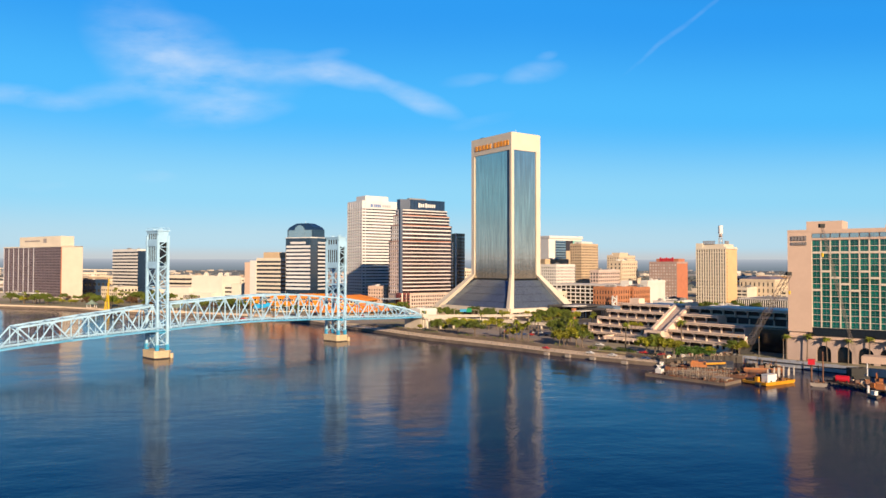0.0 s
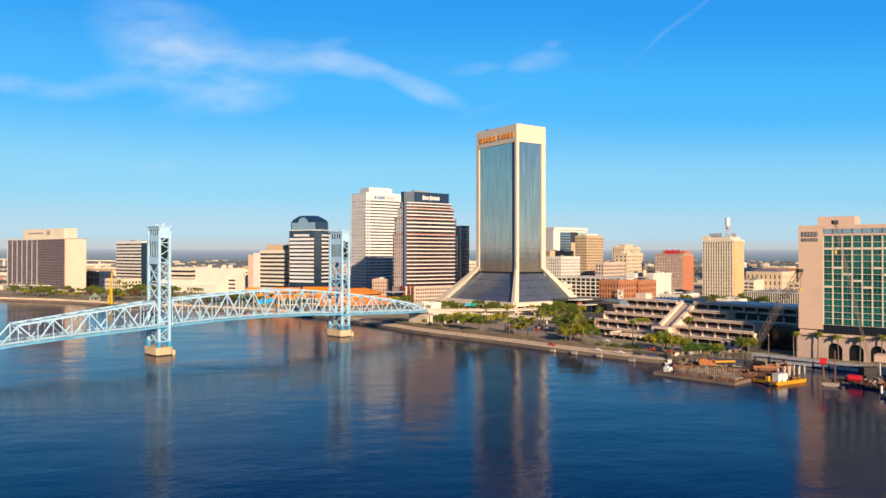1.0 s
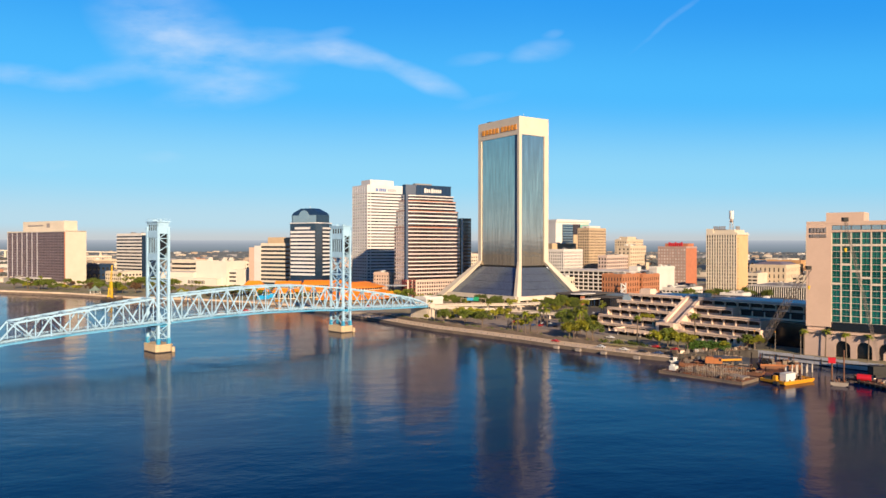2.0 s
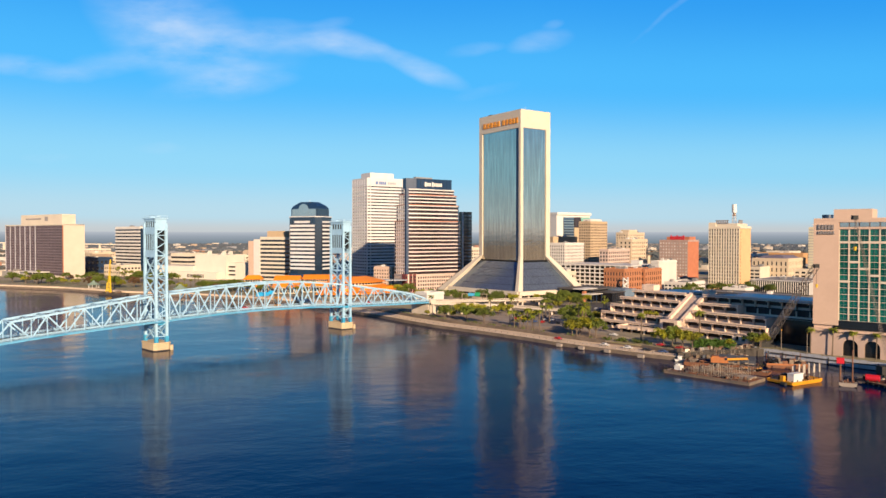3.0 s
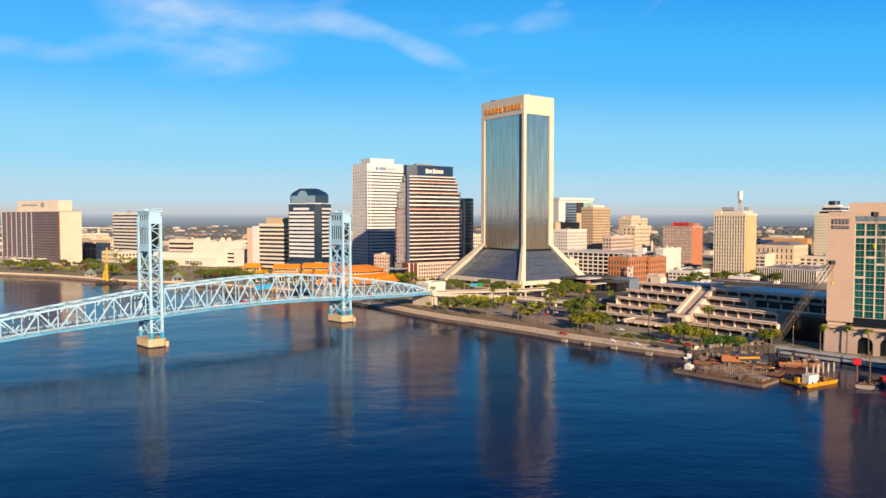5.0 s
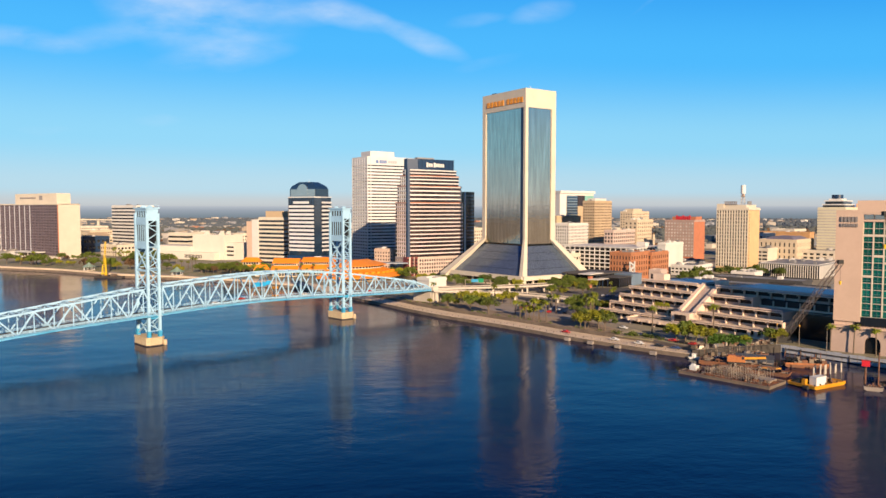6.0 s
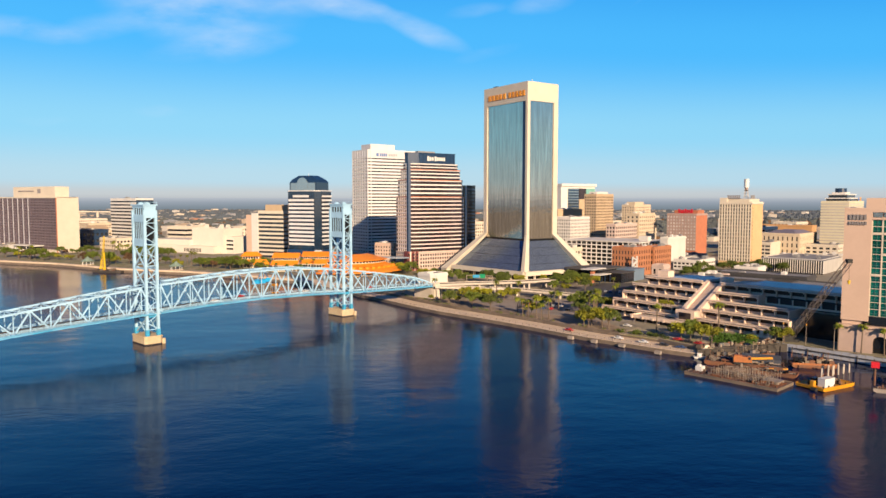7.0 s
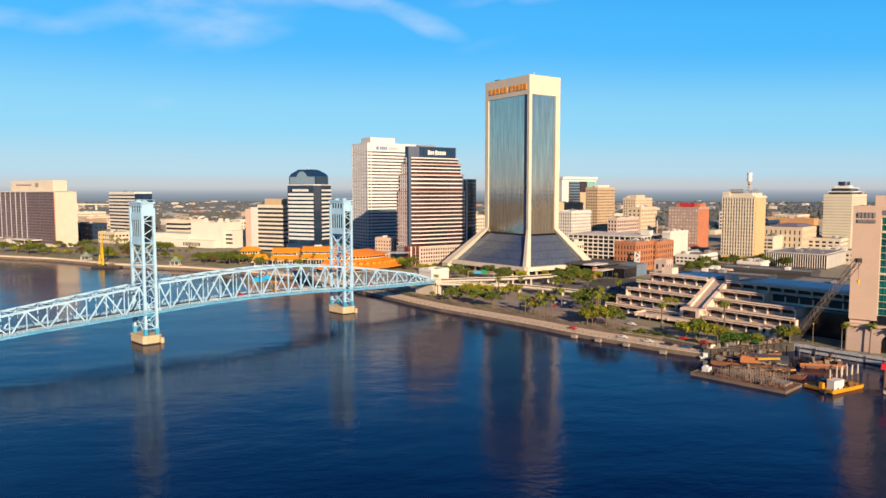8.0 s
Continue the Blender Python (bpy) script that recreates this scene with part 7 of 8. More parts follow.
for x0, y0, x1, y1 in ((124, 340, 140, 342.4), (140, 342.4, 160, 349.4), (172, 349.5, 203, 308.6)):
    part("wale", Shape().beam((x0, y0 - 1.3, 2.2), (x1, y1 - 1.3, 2.2), 0.3, 0.45), M_TAR, b)
# pale piles standing in the water
for i in range(11):
    x, y = 158.5 + 1.55 * i + R.uniform(-0.3, 0.3), 303.5 + 0.75 * i + (1.6 if i % 2 else 0)
    g = solid("concrete_post", Shape().tube((0, 0, -3), (0, 0, 2.8 + 1.3 * R.random()), 0.32, 0.30, 10), M_CONC, "white round concrete post in the river", "post", "river posts", loc=(x, y, 0))

# fence of pale fabric on the edge below the hotel
b = thing("construction_fence", (172.6, 355.6, GZ - 1.8), -53.4, "pale fabric construction fence along the water's edge", "fence")
for i in range(27):
    part("panel", Shape().box(3.2 * i, -4.45, -1.4, 3.2 * i + 3.0, -4.35, 2.0 + 0.12 * (i % 3)), M_FENCE, b)
    part("post", Shape().tube((3.2 * i + 3.1, -4.4, -6), (3.2 * i + 3.1, -4.4, 2.3), 0.07, n=5), M_SCAF, b)


def lattice_crane(x, y, ang, foot, tip, label, tone, fat):
    g = thing("lattice_crane", (x, y, 0), ang, label, "crane")
    a, c = Vector(foot), Vector(tip)
    d = (c - a).normalized()
    u = d.cross(Vector((0, 1, 0))).normalized()
    w = d.cross(u).normalized()
    n = 16
    for p, q in ((-1, -1), (1, -1), (1, 1), (-1, 1)):
        part("chord", Shape().beam(a + (u * p + w * q) * 0.75 * fat, c + (u * p + w * q) * 0.55 * fat, 0.11 * fat), tone, g)
    s = Shape()
    L = (c - a).length
    for k in range(n):
        p0, p1 = a + d * (L * k / n), a + d * (L * (k + 1) / n)
        for sgn in (-1, 1):
            s.beam(p0 + (u * 0.62 + w * sgn * 0.62) * fat, p1 + (-u * 0.62 + w * sgn * 0.62) * fat, 0.06 * fat)
            s.beam(p0 + (u * sgn * 0.62 + w * 0.62) * fat, p1 + (u * sgn * 0.62 - w * 0.62) * fat, 0.06 * fat)
    part("lattice", s, tone, g)
    part("head", Shape().box(c.x - 1.0, c.y - 0.7, c.z - 0.8, c.x + 1.0, c.y + 0.7, c.z + 0.8), M_TYRE, g)
    part("cab", Shape().box(a.x - 4.5, a.y - 1.8, a.z - 1.5, a.x + 1, a.y + 1.8, a.z + 1.8).box(a.x + 0.2, a.y - 1.6, a.z - 0.5, a.x + 2, a.y - 0.2, a.z + 2.2), M_TYRE, g, "dark crane cab")
    for y in (-2.4, 1.4):
        part("track", Shape().box(a.x - 4, a.y + y, a.z - 2.6, a.x + 3, a.y + y + 1.0, a.z - 1.5), M_TYRE, g)
    part("hoist_line", Shape().tube(c, c + Vector((0.2, 0, -0.17 * c.z)), 0.06, n=4), M_TYRE, g)
    part("hook_block", Shape().tube(c + Vector((0.2, 0, -0.17 * c.z - 1.5)), c + Vector((0.2, 0, -0.17 * c.z)), 0.35, 0.6, n=10), M_LEMON, g, "yellow hook block")
    return g


# dull brown colour carries the shade on the leaning boom
lattice_crane(175.5, 358, 0, (0, 0, 6.2), (-4, -48.5, 45.2), "dull lattice-boom crawler crane leaning over the works", M_CRANE, 1.7)
lattice_crane(190, 289, 0, (0, 0, 4.5), (-22.5, -11.5, 64.8), "tall slim lattice-boom crane before the hotel", M_CRANE, 0.62)

# ---- the right-hand moorings ----
g = flat_barge("small_float", 164.5, 281.5, -32, 6, 3.4, 1.3, M_BLOCK, "small grey work float with rusty gear")
for i in range(5):
    part("gear", Shape().box(0.6 + i, 0.6, 1.3, 1.2 + i, 1.6, 1.9 + 0.5 * (i % 3)), M_RUST, g)
g = thing("red_box_on_post", (166.2, 283.5, 0), -30, "red steel box on a dark timber post", "box")
part("post", Shape().tube((0, 0, -3), (0, 0, 8.6), 0.35), M_RUST, g)
box = part("box", Shape().box(-1.3, -0.9, 8.6, 1.3, 0.9, 10.6), M_RPAINT, g)
part("lid", Shape().box(-1.4, -1.0, 10.6, 1.4, 1.0, 10.8), M_RPAINT, box)
g = thing("timber_post", (169.5, 281, 0), 0, "tall dark timber mooring post", "post")
part("post", Shape().tube((0, 0, -3), (0, 0, 14), 0.28, 0.24), M_RUST, g)
g = thing("work_dock", (176, 290, 0), -75, "dark timber work dock on piles", "dock")
for i in range(16):
    part("plank_bay", Shape().box(2.4 * i, 0, 0.8, 2.4 * i + 2.3, 7, 1.2), M_RUST, g)
    part("leg", Shape().tube((2.4 * i + 1.2, 0.3, -3), (2.4 * i + 1.2, 0.3, 1.6), 0.22), M_BULK, g)
g = thing("red_tank", (179.6, 284, 1.2), -40, "glossy red fuel tank on the dock", "tank")
part("shell", Shape().tube((-2.4, 0, 1.4), (2.4, 0, 1.4), 1.35, n=16), M_RPAINT, g)
for x in (-1.6, 1.6):
    part("saddle", Shape().box(x - 0.3, -1.2, 0, x + 0.3, 1.2, 0.8), M_TYRE, g)
g = thing("orange_generator", (182.4, 265, 1.2), -40, "orange generator box on the dock", "generator")
part("housing", Shape().box(-1.5, -0.9, 0.3, 1.5, 0.9, 2.0).box(-1.1, -0.6, 2.0, 0.4, 0.6, 2.2), M_OPAINT, g)
part("skid", Shape().box(-1.6, -1.0, 0, 1.6, 1.0, 0.3), M_TYRE, g)
g = solid("concrete_post", Shape().tube((0, 0, -3), (0, 0, 3.0), 0.45, n=10), M_WPAINT, "white round concrete post in the river", "post", "river posts", loc=(177.6, 265, 0))


R = random.Random(55)
g = thing("excavator", (186.5, 271.5, 1.2), 60, "rusty orange excavator parked on the dock", "excavator")
for y in (-1.5, 0.8):
    part("track", Shape().box(-2.2, y, 0, 2.2, y + 0.7, 0.9), M_TYRE, g)
cab = part("house", Shape().box(-2.0, -1.3, 0.9, 1.6, 1.3, 2.2).box(0, -1.3, 2.2, 1.5, 0, 3.3), M_OPAINT, g)
part("cab_window", Shape().box(0.2, -1.36, 2.4, 1.3, -1.3, 3.1), M_GLASS, cab)
part("boom", Shape().beam((1.4, 0.5, 2.0), (4.6, 0.5, 4.8), 0.5, 0.6).beam((4.6, 0.5, 4.8), (7.0, 0.5, 2.6), 0.4, 0.5), M_OPAINT, g)
part("bucket", Shape().prism(rect(6.6, 0, 7.6, 1.0), 1.6, 2.7, rect(6.8, 0.1, 7.2, 0.9)), M_RUST, g)
for i in range(26):
    x, y = R.uniform(178, 190), R.uniform(256, 290)
    if x < 176 + (290 - y) * 0.27 + 1:
        continue
    w, h = R.uniform(0.5, 1.6), R.uniform(0.5, 2.2)
    mt, lab = R.choice(((M_RUST, "rusty heap of site steel on the dock"), (M_BARK, "stack of brown timber on the dock"), (M_OPAINT, "orange site bin on the dock"), (M_SCAF, "bundle of scaffold poles on the dock"), (M_BLACK, "dark covered pallet on the dock")))
    solid("cargo_load", Shape().prism(rect(-w, -0.6, w, 0.7), 0, h, rect(-w * R.uniform(0.5, 0.95), -0.4, w * R.uniform(0.5, 0.95), 0.5)), mt, lab, "site materials", "site materials on the dock", loc=(x, y, 1.2), angle=R.uniform(-90, 90))


def skiff(x, y, ang, hull, label):
    g = thing("work_boat", (x, y, 0), ang, label, "boat")
    v = []
    for z, k in ((-0.3, 0.7), (0.9, 1.0)):
        v += [(-3 * k, -1.1 * k, z), (1.5 * k, -1.2 * k, z), (3.6 * k, 0, z + 0.2), (1.5 * k, 1.2 * k, z), (-3 * k, 1.1 * k, z)]
    part("hull", Shape().add(v, [(4, 3, 2, 1, 0)] + [(i, (i + 1) % 5, 5 + (i + 1) % 5, 5 + i) for i in range(5)] + [(5, 6, 7, 8, 9)]), hull, g)
    part("wheelhouse", Shape().box(-1.4, -0.7, 0.9, 0.4, 0.7, 2.3).box(-1.6, -0.8, 2.3, 0.6, 0.8, 2.45), M_WPAINT, g)
    part("windscreen", Shape().box(0.4, -0.6, 1.5, 0.46, 0.6, 2.1), M_GLASS, g)


skiff(174.5, 257.5, 100, M_BARGE, "small grey work boat moored at the dock")
skiff(125, 339, -20, M_WPAINT, "small white boat moored by the bulkhead")
skiff(132, 331, -40, M_BARGE, "small grey boat moored by the bulkhead")
# canopy of the landing stage and lamp posts at the hotel
g = thing("landing_canopy", (196, 292, GZ), -42, "pink-beige landing canopy on slim posts", "canopy")
part("roof", Shape().box(-2, -4, 4.6, 26, 4, 7.4), M_BEIGE, g)
for x in (0, 8, 16, 24):
    part("post", Shape().tube((x, -3.4, -4), (x, -3.4, 4.6), 0.25), M_WPAINT, g)
for x, y in ((184.5, 338.5), (178, 349.5), (169.5, 353.5)):
    g = thing("lamp_post", (x, y, GZ), 0, "slim grey lamp post with globe", "street lamp", "lamp posts")
    part("pole", Shape().tube((0, 0, 0), (0, 0, 9), 0.14, 0.09), M_SCAF, g)
    part("globe", Shape().tube((0, 0, 9), (0, 0, 9.7), 0.35, 0.25), M_YPAINT, g)

# ---- streets, lots and cars ----
# dark patch stands for the shaded ground before the pavilion
solid("road", Shape().prism([(118, 498), (150, 500), (176, 520), (204, 560), (180, 596), (146, 596), (128, 560), (112, 528)], GZ - 0.3, GZ + 0.06), M_TARMAC, "asphalt forecourt of the glass pavilion, darkened for shade", "forecourt", kind="structure")
solid("road", Shape().prism([(48, 474), (70, 448), (100, 428), (118, 452), (120, 480), (92, 512), (62, 528), (40, 506)], GZ - 0.3, GZ + 0.05), M_ASPHALT, "grey asphalt parking lot under the ramps", "parking lot", kind="structure")
solid("pavement", Shape().prism([(-12, 534), (8, 504), (27, 476), (45, 454), (61, 434), (85, 402), (106, 378), (110, 388), (100, 424), (72, 446), (50, 472), (40, 500), (12, 516)], GZ - 0.3, GZ + 0.03), M_STRIP, "brown paved and planted riverside strip", "pavement", kind="structure")
solid("pavement", Shape().prism([(101, 381), (110, 371), (119, 362), (127, 354), (132, 347), (140, 345.5), (160, 352.5), (169, 354), (150, 366), (132, 378), (116, 398)], GZ - 0.3, GZ + 0.035), M_PARK, "tan forecourt of worn paving and grass below the terraces", "pavement", kind="structure")
solid("pavement", Shape().prism([(130, 345.5), (140, 345.2), (160, 352.2), (170.5, 353.6), (166, 357.5), (150, 359.5), (134, 355), (126, 352)], GZ - 0.3, GZ + 0.04), M_SITE, "dark trampled ground of the works on the quay", "pavement", kind="structure")
solid("lawn", Shape().prism([(-445, 846), (-280, 748), (-208, 720), (-150, 690), (-140, 740), (-210, 800), (-300, 860), (-420, 905)], GZ - 0.3, GZ + 0.04), M_GRASS, "olive grass park ground below the theatre", "park ground", kind="structure")
solid("parking_lot", Shape().prism([(104, 452), (122, 424), (150, 452), (168, 500), (176, 540), (150, 580), (112, 572), (98, 530), (108, 496)], GZ - 0.3, GZ + 0.045), M_LOT, "dark asphalt parking lot behind the terraces", "parking lot", kind="structure")
lines = Shape()
for i in range(16):
    for r in range(3):
        x, y = 112 + 3.0 * i + 9 * r, 500 + 20 * r - 1.4 * i
        lines.beam((x, y, GZ + 0.05), (x + 2.2, y + 4.6, GZ + 0.05), 0.16, 0.02)
solid("stall_lines", lines, M_WPAINT, "white painted parking stall lines", "road marking", kind="structure")
CAR_PAINT = [material("car_paint_" + n, c, 0.3, vary=0.03, spec=0.6) for n, c in (("white", (0.75, 0.75, 0.74)), ("black", (0.02, 0.02, 0.025)), ("red", (0.5, 0.03, 0.03)), ("silver", (0.45, 0.46, 0.48)), ("blue", (0.05, 0.10, 0.25)))]
NAMES = ("white", "black", "red", "silver", "dark blue")


def make_car(i):
    g = thing("car", (0, 0, 0), 0, NAMES[i] + " parked car with dark windows", "car")
    v = [(-2.2, 0.45), (2.2, 0.45), (2.25, 0.85), (1.1, 0.98), (0.5, 1.45), (-1.2, 1.48), (-1.9, 1.0), (-2.25, 0.95)]
    n = len(v)
    s = Shape().add([(x, -0.88, z) for x, z in v] + [(x, 0.88, z) for x, z in v], [tuple(range(n)), tuple(range(2 * n - 1, n - 1, -1))] + [(k, n + k, n + (k + 1) % n, (k + 1) % n) for k in range(n)])
    part("body", s, CAR_PAINT[i], g)
    part("window", Shape().box(-1.5, -0.9, 1.02, 0.6, 0.9, 1.38), M_GLASS, g)
    for x in (-1.4, 1.4):
        for y in (-0.85, 0.85):
            w = part("wheel", Shape().tube((x, y - 0.1, 0.33), (x, y + 0.1, 0.33), 0.33, n=10), M_TYRE, g)
            part("rim", Shape().tube((x, y - 0.12, 0.33), (x, y + 0.12, 0.33), 0.18, n=8), M_SCAF, w)
    return g


CARS = [make_car(i) for i in range(5)]
used = set()


def park(i, x, y, ang, z=GZ + 0.06):
    if i in used:
        copy_thing(CARS[i], pose(x, y, z, 0, 0, ang))
    else:
        used.add(i)
        CARS[i].matrix_world = pose(x, y, z, 0, 0, ang)


R = random.Random(77)
for row, n in (((62, 470), 9), ((70, 480), 9), ((66, 492), 8), ((74, 502), 5)):
    for i in range(n):
        if R.random() < 0.72:
            park(R.randrange(5), row[0] + 4.3 * i, row[1] - 2.2 * i, 62 + R.uniform(-3, 3))
for x, y, i, a in ((108, 364, 0, -46), (121, 351, 4, -44), (128, 344, 3, -44), (134.5, 344.5, 1, 10), (115, 357, 1, -44), (99, 374, 0, -50), (80, 397, 2, -52), (136, 345.5, 3, 10)):
    park(i, x, y, a, WALKZ + 0.02)
for i in range(15):
    for r in range(3):
        if R.random() < 0.5:
            park(R.randrange(5), 114.6 + 3.0 * i + 9 * r, 501.6 + 20 * r - 1.4 * i, 64)
for x, y in ((112, 478), (120, 470), (128, 462), (118, 456), (136, 478), (132, 490), (146, 496), (110, 540), (104, 552), (126, 548), (150, 560), (158, 530), (140, 470), (108, 466)):
    plant(R.choice([PALMS[0], PALMS[2], TREES[0], TREES[1]]), x, y, k=R.uniform(0.9, 1.25), turn=R.uniform(0, 360))
for x, y, i in ((123.5, 361.5, 2), (129.5, 352, 2), (126, 356.5, 1), (111, 399, 0)):
    park(i, x, y, -50)
for k in range(10):
    p = Vector((9.5, 517)).lerp(Vector((-120, 395.7)), R.random())
    s = (p - Vector(BO)).dot(Vector((0.728, 0.685)))
    sg = R.choice((-2.6, 2.6))
    park(R.randrange(5), p.x + 0.685 * sg, p.y - 0.728 * sg, BA, on_line(LINE_BOT, s) + 0.5)
# orange barriers and blue-yellow gear of the road works on the lift span
def on_bridge(s, y, z):
    return (BO[0] + 0.728 * s - 0.685 * y, BO[1] + 0.685 * s + 0.728 * y, z)


zd = on_line(LINE_BOT, 67) + 0.5
g = thing("work_platform", on_bridge(67, 4.2, zd), BA, "scaffold platform with bright blue sheeting on the bridge deck", "work platform")
for x in (-5.5, -1.8, 1.8, 5.5):
    for y in (-1.2, 1.2):
        part("pole", Shape().beam((x, y, 0), (x, y, 9.2), 0.16), M_SCAF, g)
part("platform", Shape().box(-6, -1.4, 6.2, 6, 1.4, 6.5), M_SCAF, g)
part("sheeting", Shape().box(-6, -1.5, 6.5, 2.2, -1.42, 8.6).box(-4, -1.3, 8.6, 6, 1.3, 8.75).box(2.2, -1.5, 7.2, 6, -1.42, 9.4), M_TARP, g, "bright blue sheeting")
g = thing("yellow_lift", on_bridge(76, 4.2, on_line(LINE_BOT, 76) + 0.5), BA, "yellow scissor lift raised on the bridge deck", "lift")
part("base", Shape().box(-1.6, -0.9, 0.3, 1.6, 0.9, 1.1), M_YPAINT, g)
for x in (-1.1, 1.1):
    part("wheel", Shape().tube((x, -1.0, 0.35), (x, 1.0, 0.35), 0.35), M_TYRE, g)
s = Shape()
for k in range(3):
    for y in (-0.6, 0.6):
        s.beam((-1.3, y, 1.1 + 1.2 * k), (1.3, y, 2.3 + 1.2 * k), 0.14).beam((1.3, y, 1.1 + 1.2 * k), (-1.3, y, 2.3 + 1.2 * k), 0.14)
part("scissor_arm", s, M_SCAF, g)
part("basket", Shape().box(-1.6, -0.9, 4.7, 1.6, 0.9, 5.9), M_YPAINT, g)

# green road signs on their gantry
g = thing("road_sign", (50, 557, 8), -15, "green road sign panels on a gantry", "road sign")
part("panel", Shape().box(-5.4, -0.15, 4.4, -0.4, 0.15, 6.6), M_STEELB, g, "blue-green back of a sign panel")
part("panel", Shape().box(0, -0.2, 4.2, 3.8, 0.1, 7.2), M_GPAINT, g, "bright green sign panel")
part("gantry", Shape().beam((-10, 0.4, 6), (9, 0.4, 6), 0.4).beam((-10, 0.4, -5), (-10, 0.4, 6), 0.5).beam((9, 0.4, -5), (9, 0.4, 6), 0.5), M_SCAF, g)
# pale block beside the bridge end, rail posts along the river
b = windowed_block("white_pump_house", (14, 576), 40, 18, 14, 9, 0, 0, 1, M_WHITE, "plain white low block beside the bridge end", seed=2, units=1)
b = thing("riverwalk_rail", (0, 0, WALKZ), 0, "dull brown posts and rail along riverwalk edge", "railing")
last = None
for x, y in along(WALKLINE, 60, 0.3, 0.0):
    part("post", Shape().box(x - 0.14, y - 0.14, 0.2, x + 0.14, y + 0.14, 1.25), M_CRANE, b)
    if last:
        part("rail", Shape().beam((*last, 1.2), (x, y, 1.1), 0.06, 0.06), M_CRANE, b)
    last = (x, y)

# low blocks behind the terraces and in the streets; dark ones painted in shadow
for x, y, a, w1, w2, h, m, lab in ((212, 470, 45, 24, 70, 12, M_DARKROOF, "long low dark grey roof behind the terraces"), (244, 520, 45, 20, 60, 9, M_DARKROOF, "low dark grey block with flat roof"), (276, 470, 45, 34, 40, 9, M_DARKROOF, "low dark block with flat roof"),
                                   (298, 560, 45, 26, 70, 7, M_DARKROOF, "long low dark grey roof by the street"), (230, 566, 45, 30, 18, 7, M_PINK, "low pink flat-roofed block"), (300, 640, 45, 22, 20, 7, M_WHITE, "low white flat-roofed block"),
                                   (380, 720, 45, 50, 30, 9, M_TRAV, "low cream flat-roofed block"), (290, 760, 45, 40, 40, 8, M_ROOF, "low grey flat-roofed block"), (415, 690, 45, 40, 30, 12, M_TRAV, "low cream flat-roofed block"),
                                   (-470, 1085, 52, 40, 50, 22, M_NAVY, "dark glazed low office block"), (-392, 1010, 52, 30, 40, 14, M_TRAV, "cream low block by the park"), (160, 760, 45, 30, 30, 16, M_TRAV, "cream low block behind the tower")):
    windowed_block("low_block", (x, y), a, w1, w2, h, 6 if h > 7 else 0, 8 if h > 7 else 0, 2, m, lab, seed=int(x), base=2, pw=0.6, ph=0.45, units=2 if m is M_DARKROOF else 5)

for x, y, w1, w2, h, nr, nl, nz, m, lab in ((-566, 1330, 60, 46, 24, 16, 12, 5, M_YELLOW, "cream low-rise block among the trees"), (-520, 1236, 50, 34, 18, 14, 10, 3, M_TRAV, "low cream block with window rows"), (-640, 1440, 60, 40, 29, 18, 12, 6, M_TRAV, "pale far office block"), (-560, 1470, 30, 26, 36, 8, 7, 8, M_PINK, "slim dull pink far block"), (-476, 1190, 34, 24, 17, 6, 4, 3, M_YELLOW, "low yellow stucco block"),
                                            (-120, 1330, 60, 30, 30, 10, 5, 5, M_PINK, "pale pink far block"), (-262, 1160, 44, 30, 24, 8, 5, 4, M_TRAV, "cream block behind the theatre"), (330, 1240, 60, 40, 30, 10, 6, 4, M_TRAV, "cream far block with window rows"), (560, 1220, 70, 40, 34, 12, 6, 5, M_WHITE, "white far block with window rows"), (700, 1300, 60, 40, 26, 10, 6, 4, M_TRAV, "cream low far block"), (470, 960, 40, 30, 30, 8, 5, 5, M_WHITE, "white block with rows of windows")):
    windowed_block("city_block", (x, y), 42, w1, w2, h, nr, nl, nz, m, lab, seed=int(abs(x)), base=3, pw=0.55, ph=0.5, joined=True)

# gabled cream hall and the high road bridge beyond it
b = thing("gabled_hall", (-505, 1205, GZ), 46, "cream gabled hall with a shallow roof", "hall")
part("wall", Shape().box(0, 0, 0, 26, 36, 17), M_TRAV, b)
part("roof", Shape().add([(-1, -1, 17), (27, -1, 17), (27, 37, 17), (-1, 37, 17), (-1, 18, 25), (27, 18, 25)], [(0, 1, 5, 4), (2, 3, 4, 5), (1, 2, 5), (3, 0, 4), (3, 2, 1, 0)]), M_TAN, b, "shallow tan gable roof")
facade(b, "L", 3, 33, 3, 14, 7, 2, 0.5, 0.6, M_TRAV, M_GLASS, 0.4)
b = thing("road_viaduct", (0, 0, 0), 0, "pale high concrete road bridge far off", "bridge")
part("deck", Shape().beam((-1400, 2330, 40), (-940, 2440, 31), 16, 3.0), M_TRAV, b)
for i in range(9):
    x, y = -1390 + 54 * i, 2332.4 + 12.9 * i
    part("pier", Shape().box(x - 3, y - 3, GZ, x + 3, y + 3, 38 - 1.05 * i), M_TRAV, b)

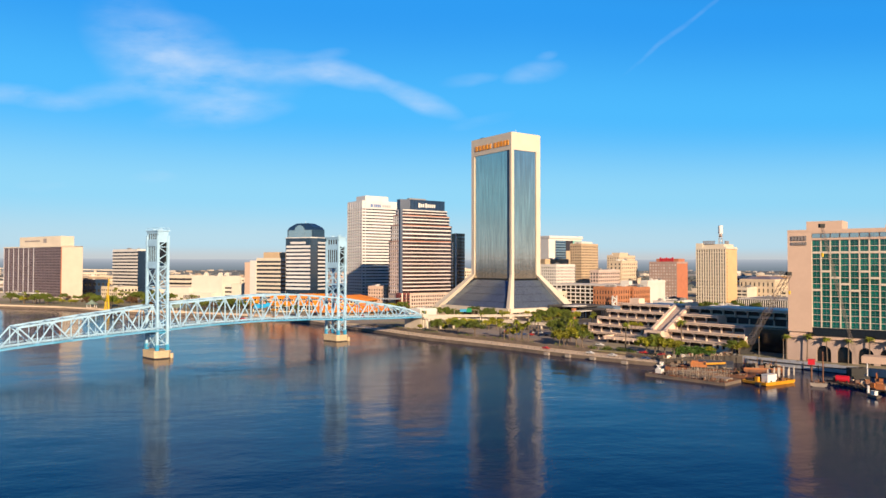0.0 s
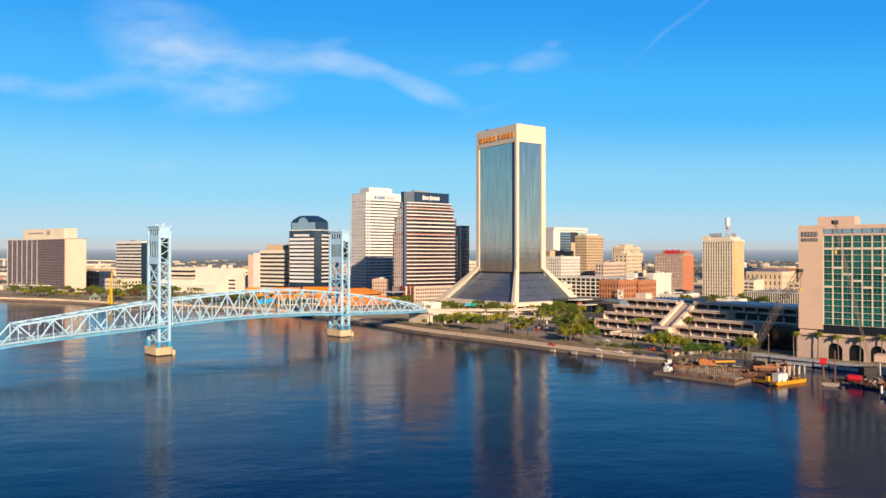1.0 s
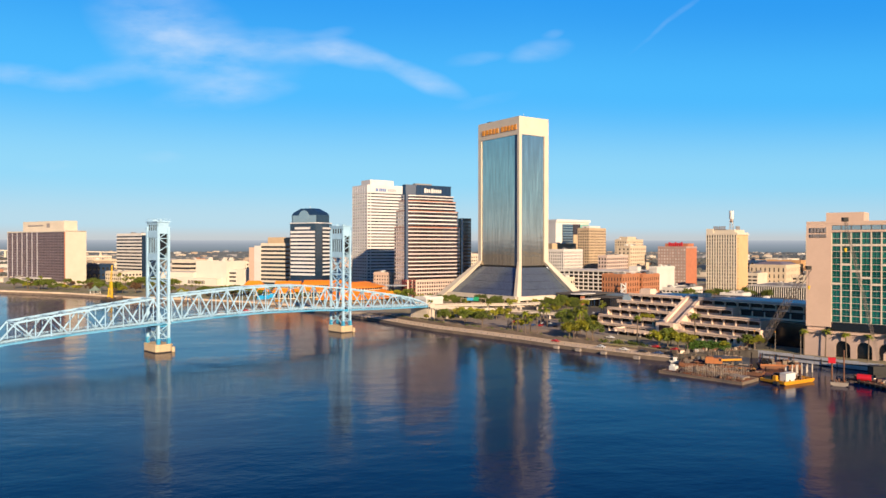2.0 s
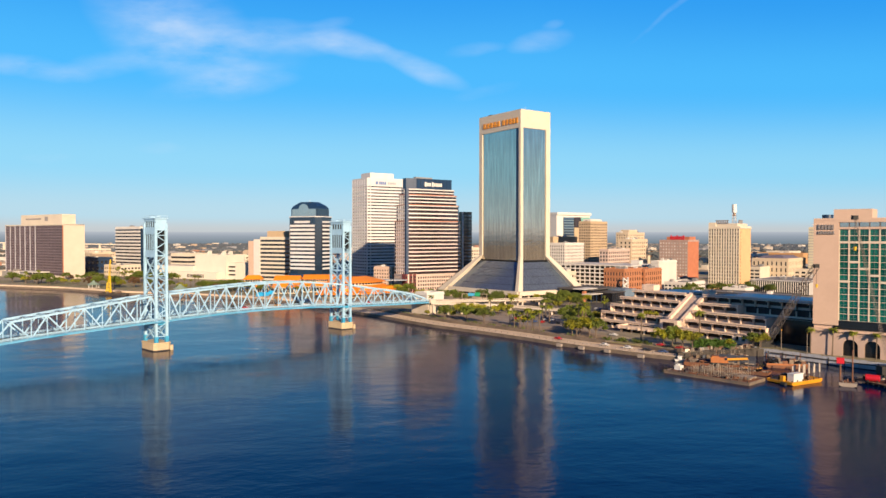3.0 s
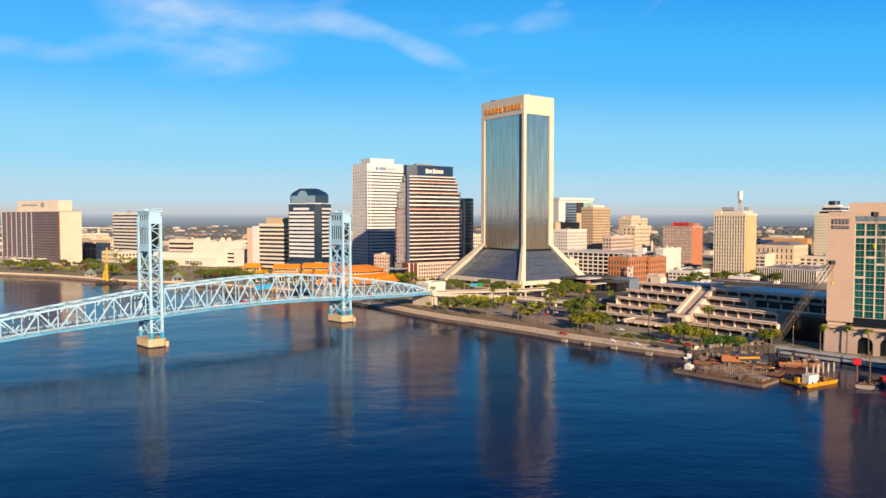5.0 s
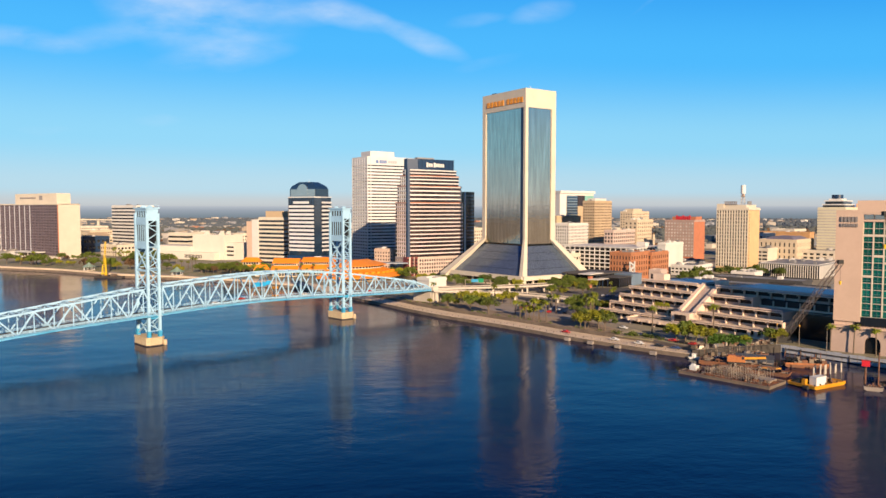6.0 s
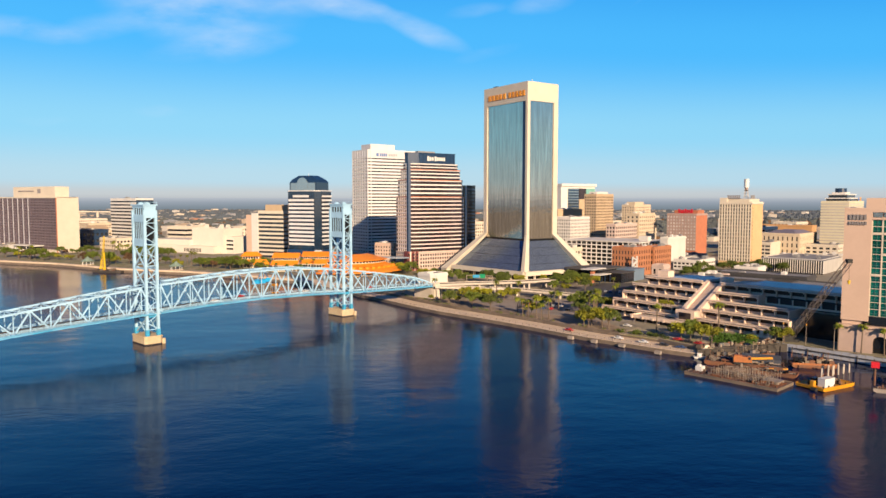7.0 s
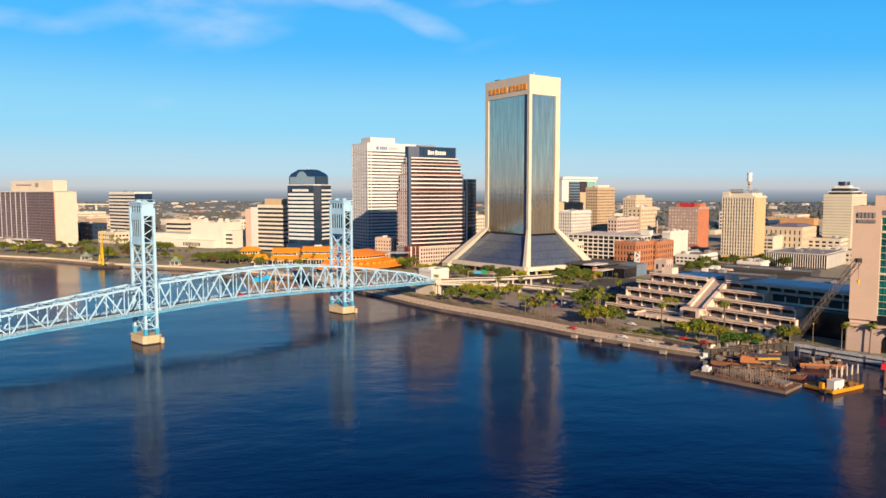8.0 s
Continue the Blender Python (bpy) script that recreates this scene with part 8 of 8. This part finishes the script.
# ---- the distance: low city and woods, past counting ----
R = random.Random(101)
mats = M_MUTED
piles = [Shape() for _ in mats]
for _ in range(2300):
    y = 1010 + 3600 * R.random() ** 1.6
    x = R.uniform(-0.72, 0.78) * y
    if noise.noise((x / 420, y / 420, 0)) < -0.12 and y > 1400:
        continue
    if y < 1180 and -500 < x < 560:
        continue
    a = radians(R.choice((45, 45, 52, 60, 31)))
    w, d, h = R.uniform(12, 46), R.uniform(10, 30), R.choice((4.5, 5.5, 7, 7, 9, 12, 16)) * R.uniform(0.8, 1.2)
    c, s = math.cos(a), math.sin(a)
    poly = [(x + c * p - s * q, y + s * p + c * q) for p, q in rect(-w / 2, -d / 2, w / 2, d / 2)]
    k = R.choices(range(6), (3, 4, 3, 3, 1, 3))[0]
    piles[k].prism(poly, GZ - 0.5, GZ + h)
    if R.random() < 0.5:
        q = [(x + (px - x) * 0.4, y + (py - y) * 0.4) for px, py in poly]
        piles[k].prism(q, GZ + h, GZ + h + R.uniform(1, 3))
for p, mt in zip(piles, mats):
    solid("distant_buildings", p, mt, "low distant city buildings among trees", "buildings", kind="stuff")
ICO = [(0, 0, 1)] + [(0.89 * math.cos(1.2566 * i), 0.89 * math.sin(1.2566 * i), 0.45) for i in range(5)] + [(0.89 * math.cos(1.2566 * (i + 0.5)), 0.89 * math.sin(1.2566 * (i + 0.5)), -0.45) for i in range(5)]
IFA = [(0, 1 + i, 1 + (i + 1) % 5) for i in range(5)] + [(1 + i, 6 + i, 1 + (i + 1) % 5) for i in range(5)] + [(6 + i, 6 + (i + 1) % 5, 1 + (i + 1) % 5) for i in range(5)]
woods = [Shape(), Shape(), Shape()]
for _ in range(34000):
    y = 960 + 3800 * R.random() ** 1.1
    x = R.uniform(-0.74, 0.80) * y
    dens = noise.noise((x / 260, y / 260, 4)) + (y - 1500) / 2600
    if dens < R.uniform(-0.5, 0.45) or (y < 1150 and -470 < x < 540):
        continue
    r, h = R.uniform(4, 9) * (1 + y / 9000), R.uniform(7, 14)
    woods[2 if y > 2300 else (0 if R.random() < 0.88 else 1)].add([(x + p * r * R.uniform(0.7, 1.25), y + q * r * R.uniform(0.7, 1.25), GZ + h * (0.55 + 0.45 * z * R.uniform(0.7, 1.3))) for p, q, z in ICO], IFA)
solid("distant_woods", woods[0], M_WOODS, "dark distant woods out to the horizon", "woods", kind="stuff")
solid("distant_autumn_trees", woods[1], M_AUTUMN, "rusty autumn trees among the distant woods", "woods", kind="stuff")
solid("far_woods", woods[2], M_FARWOODS, "woods near the horizon, tinted pale blue-green for haze", "woods", kind="stuff")
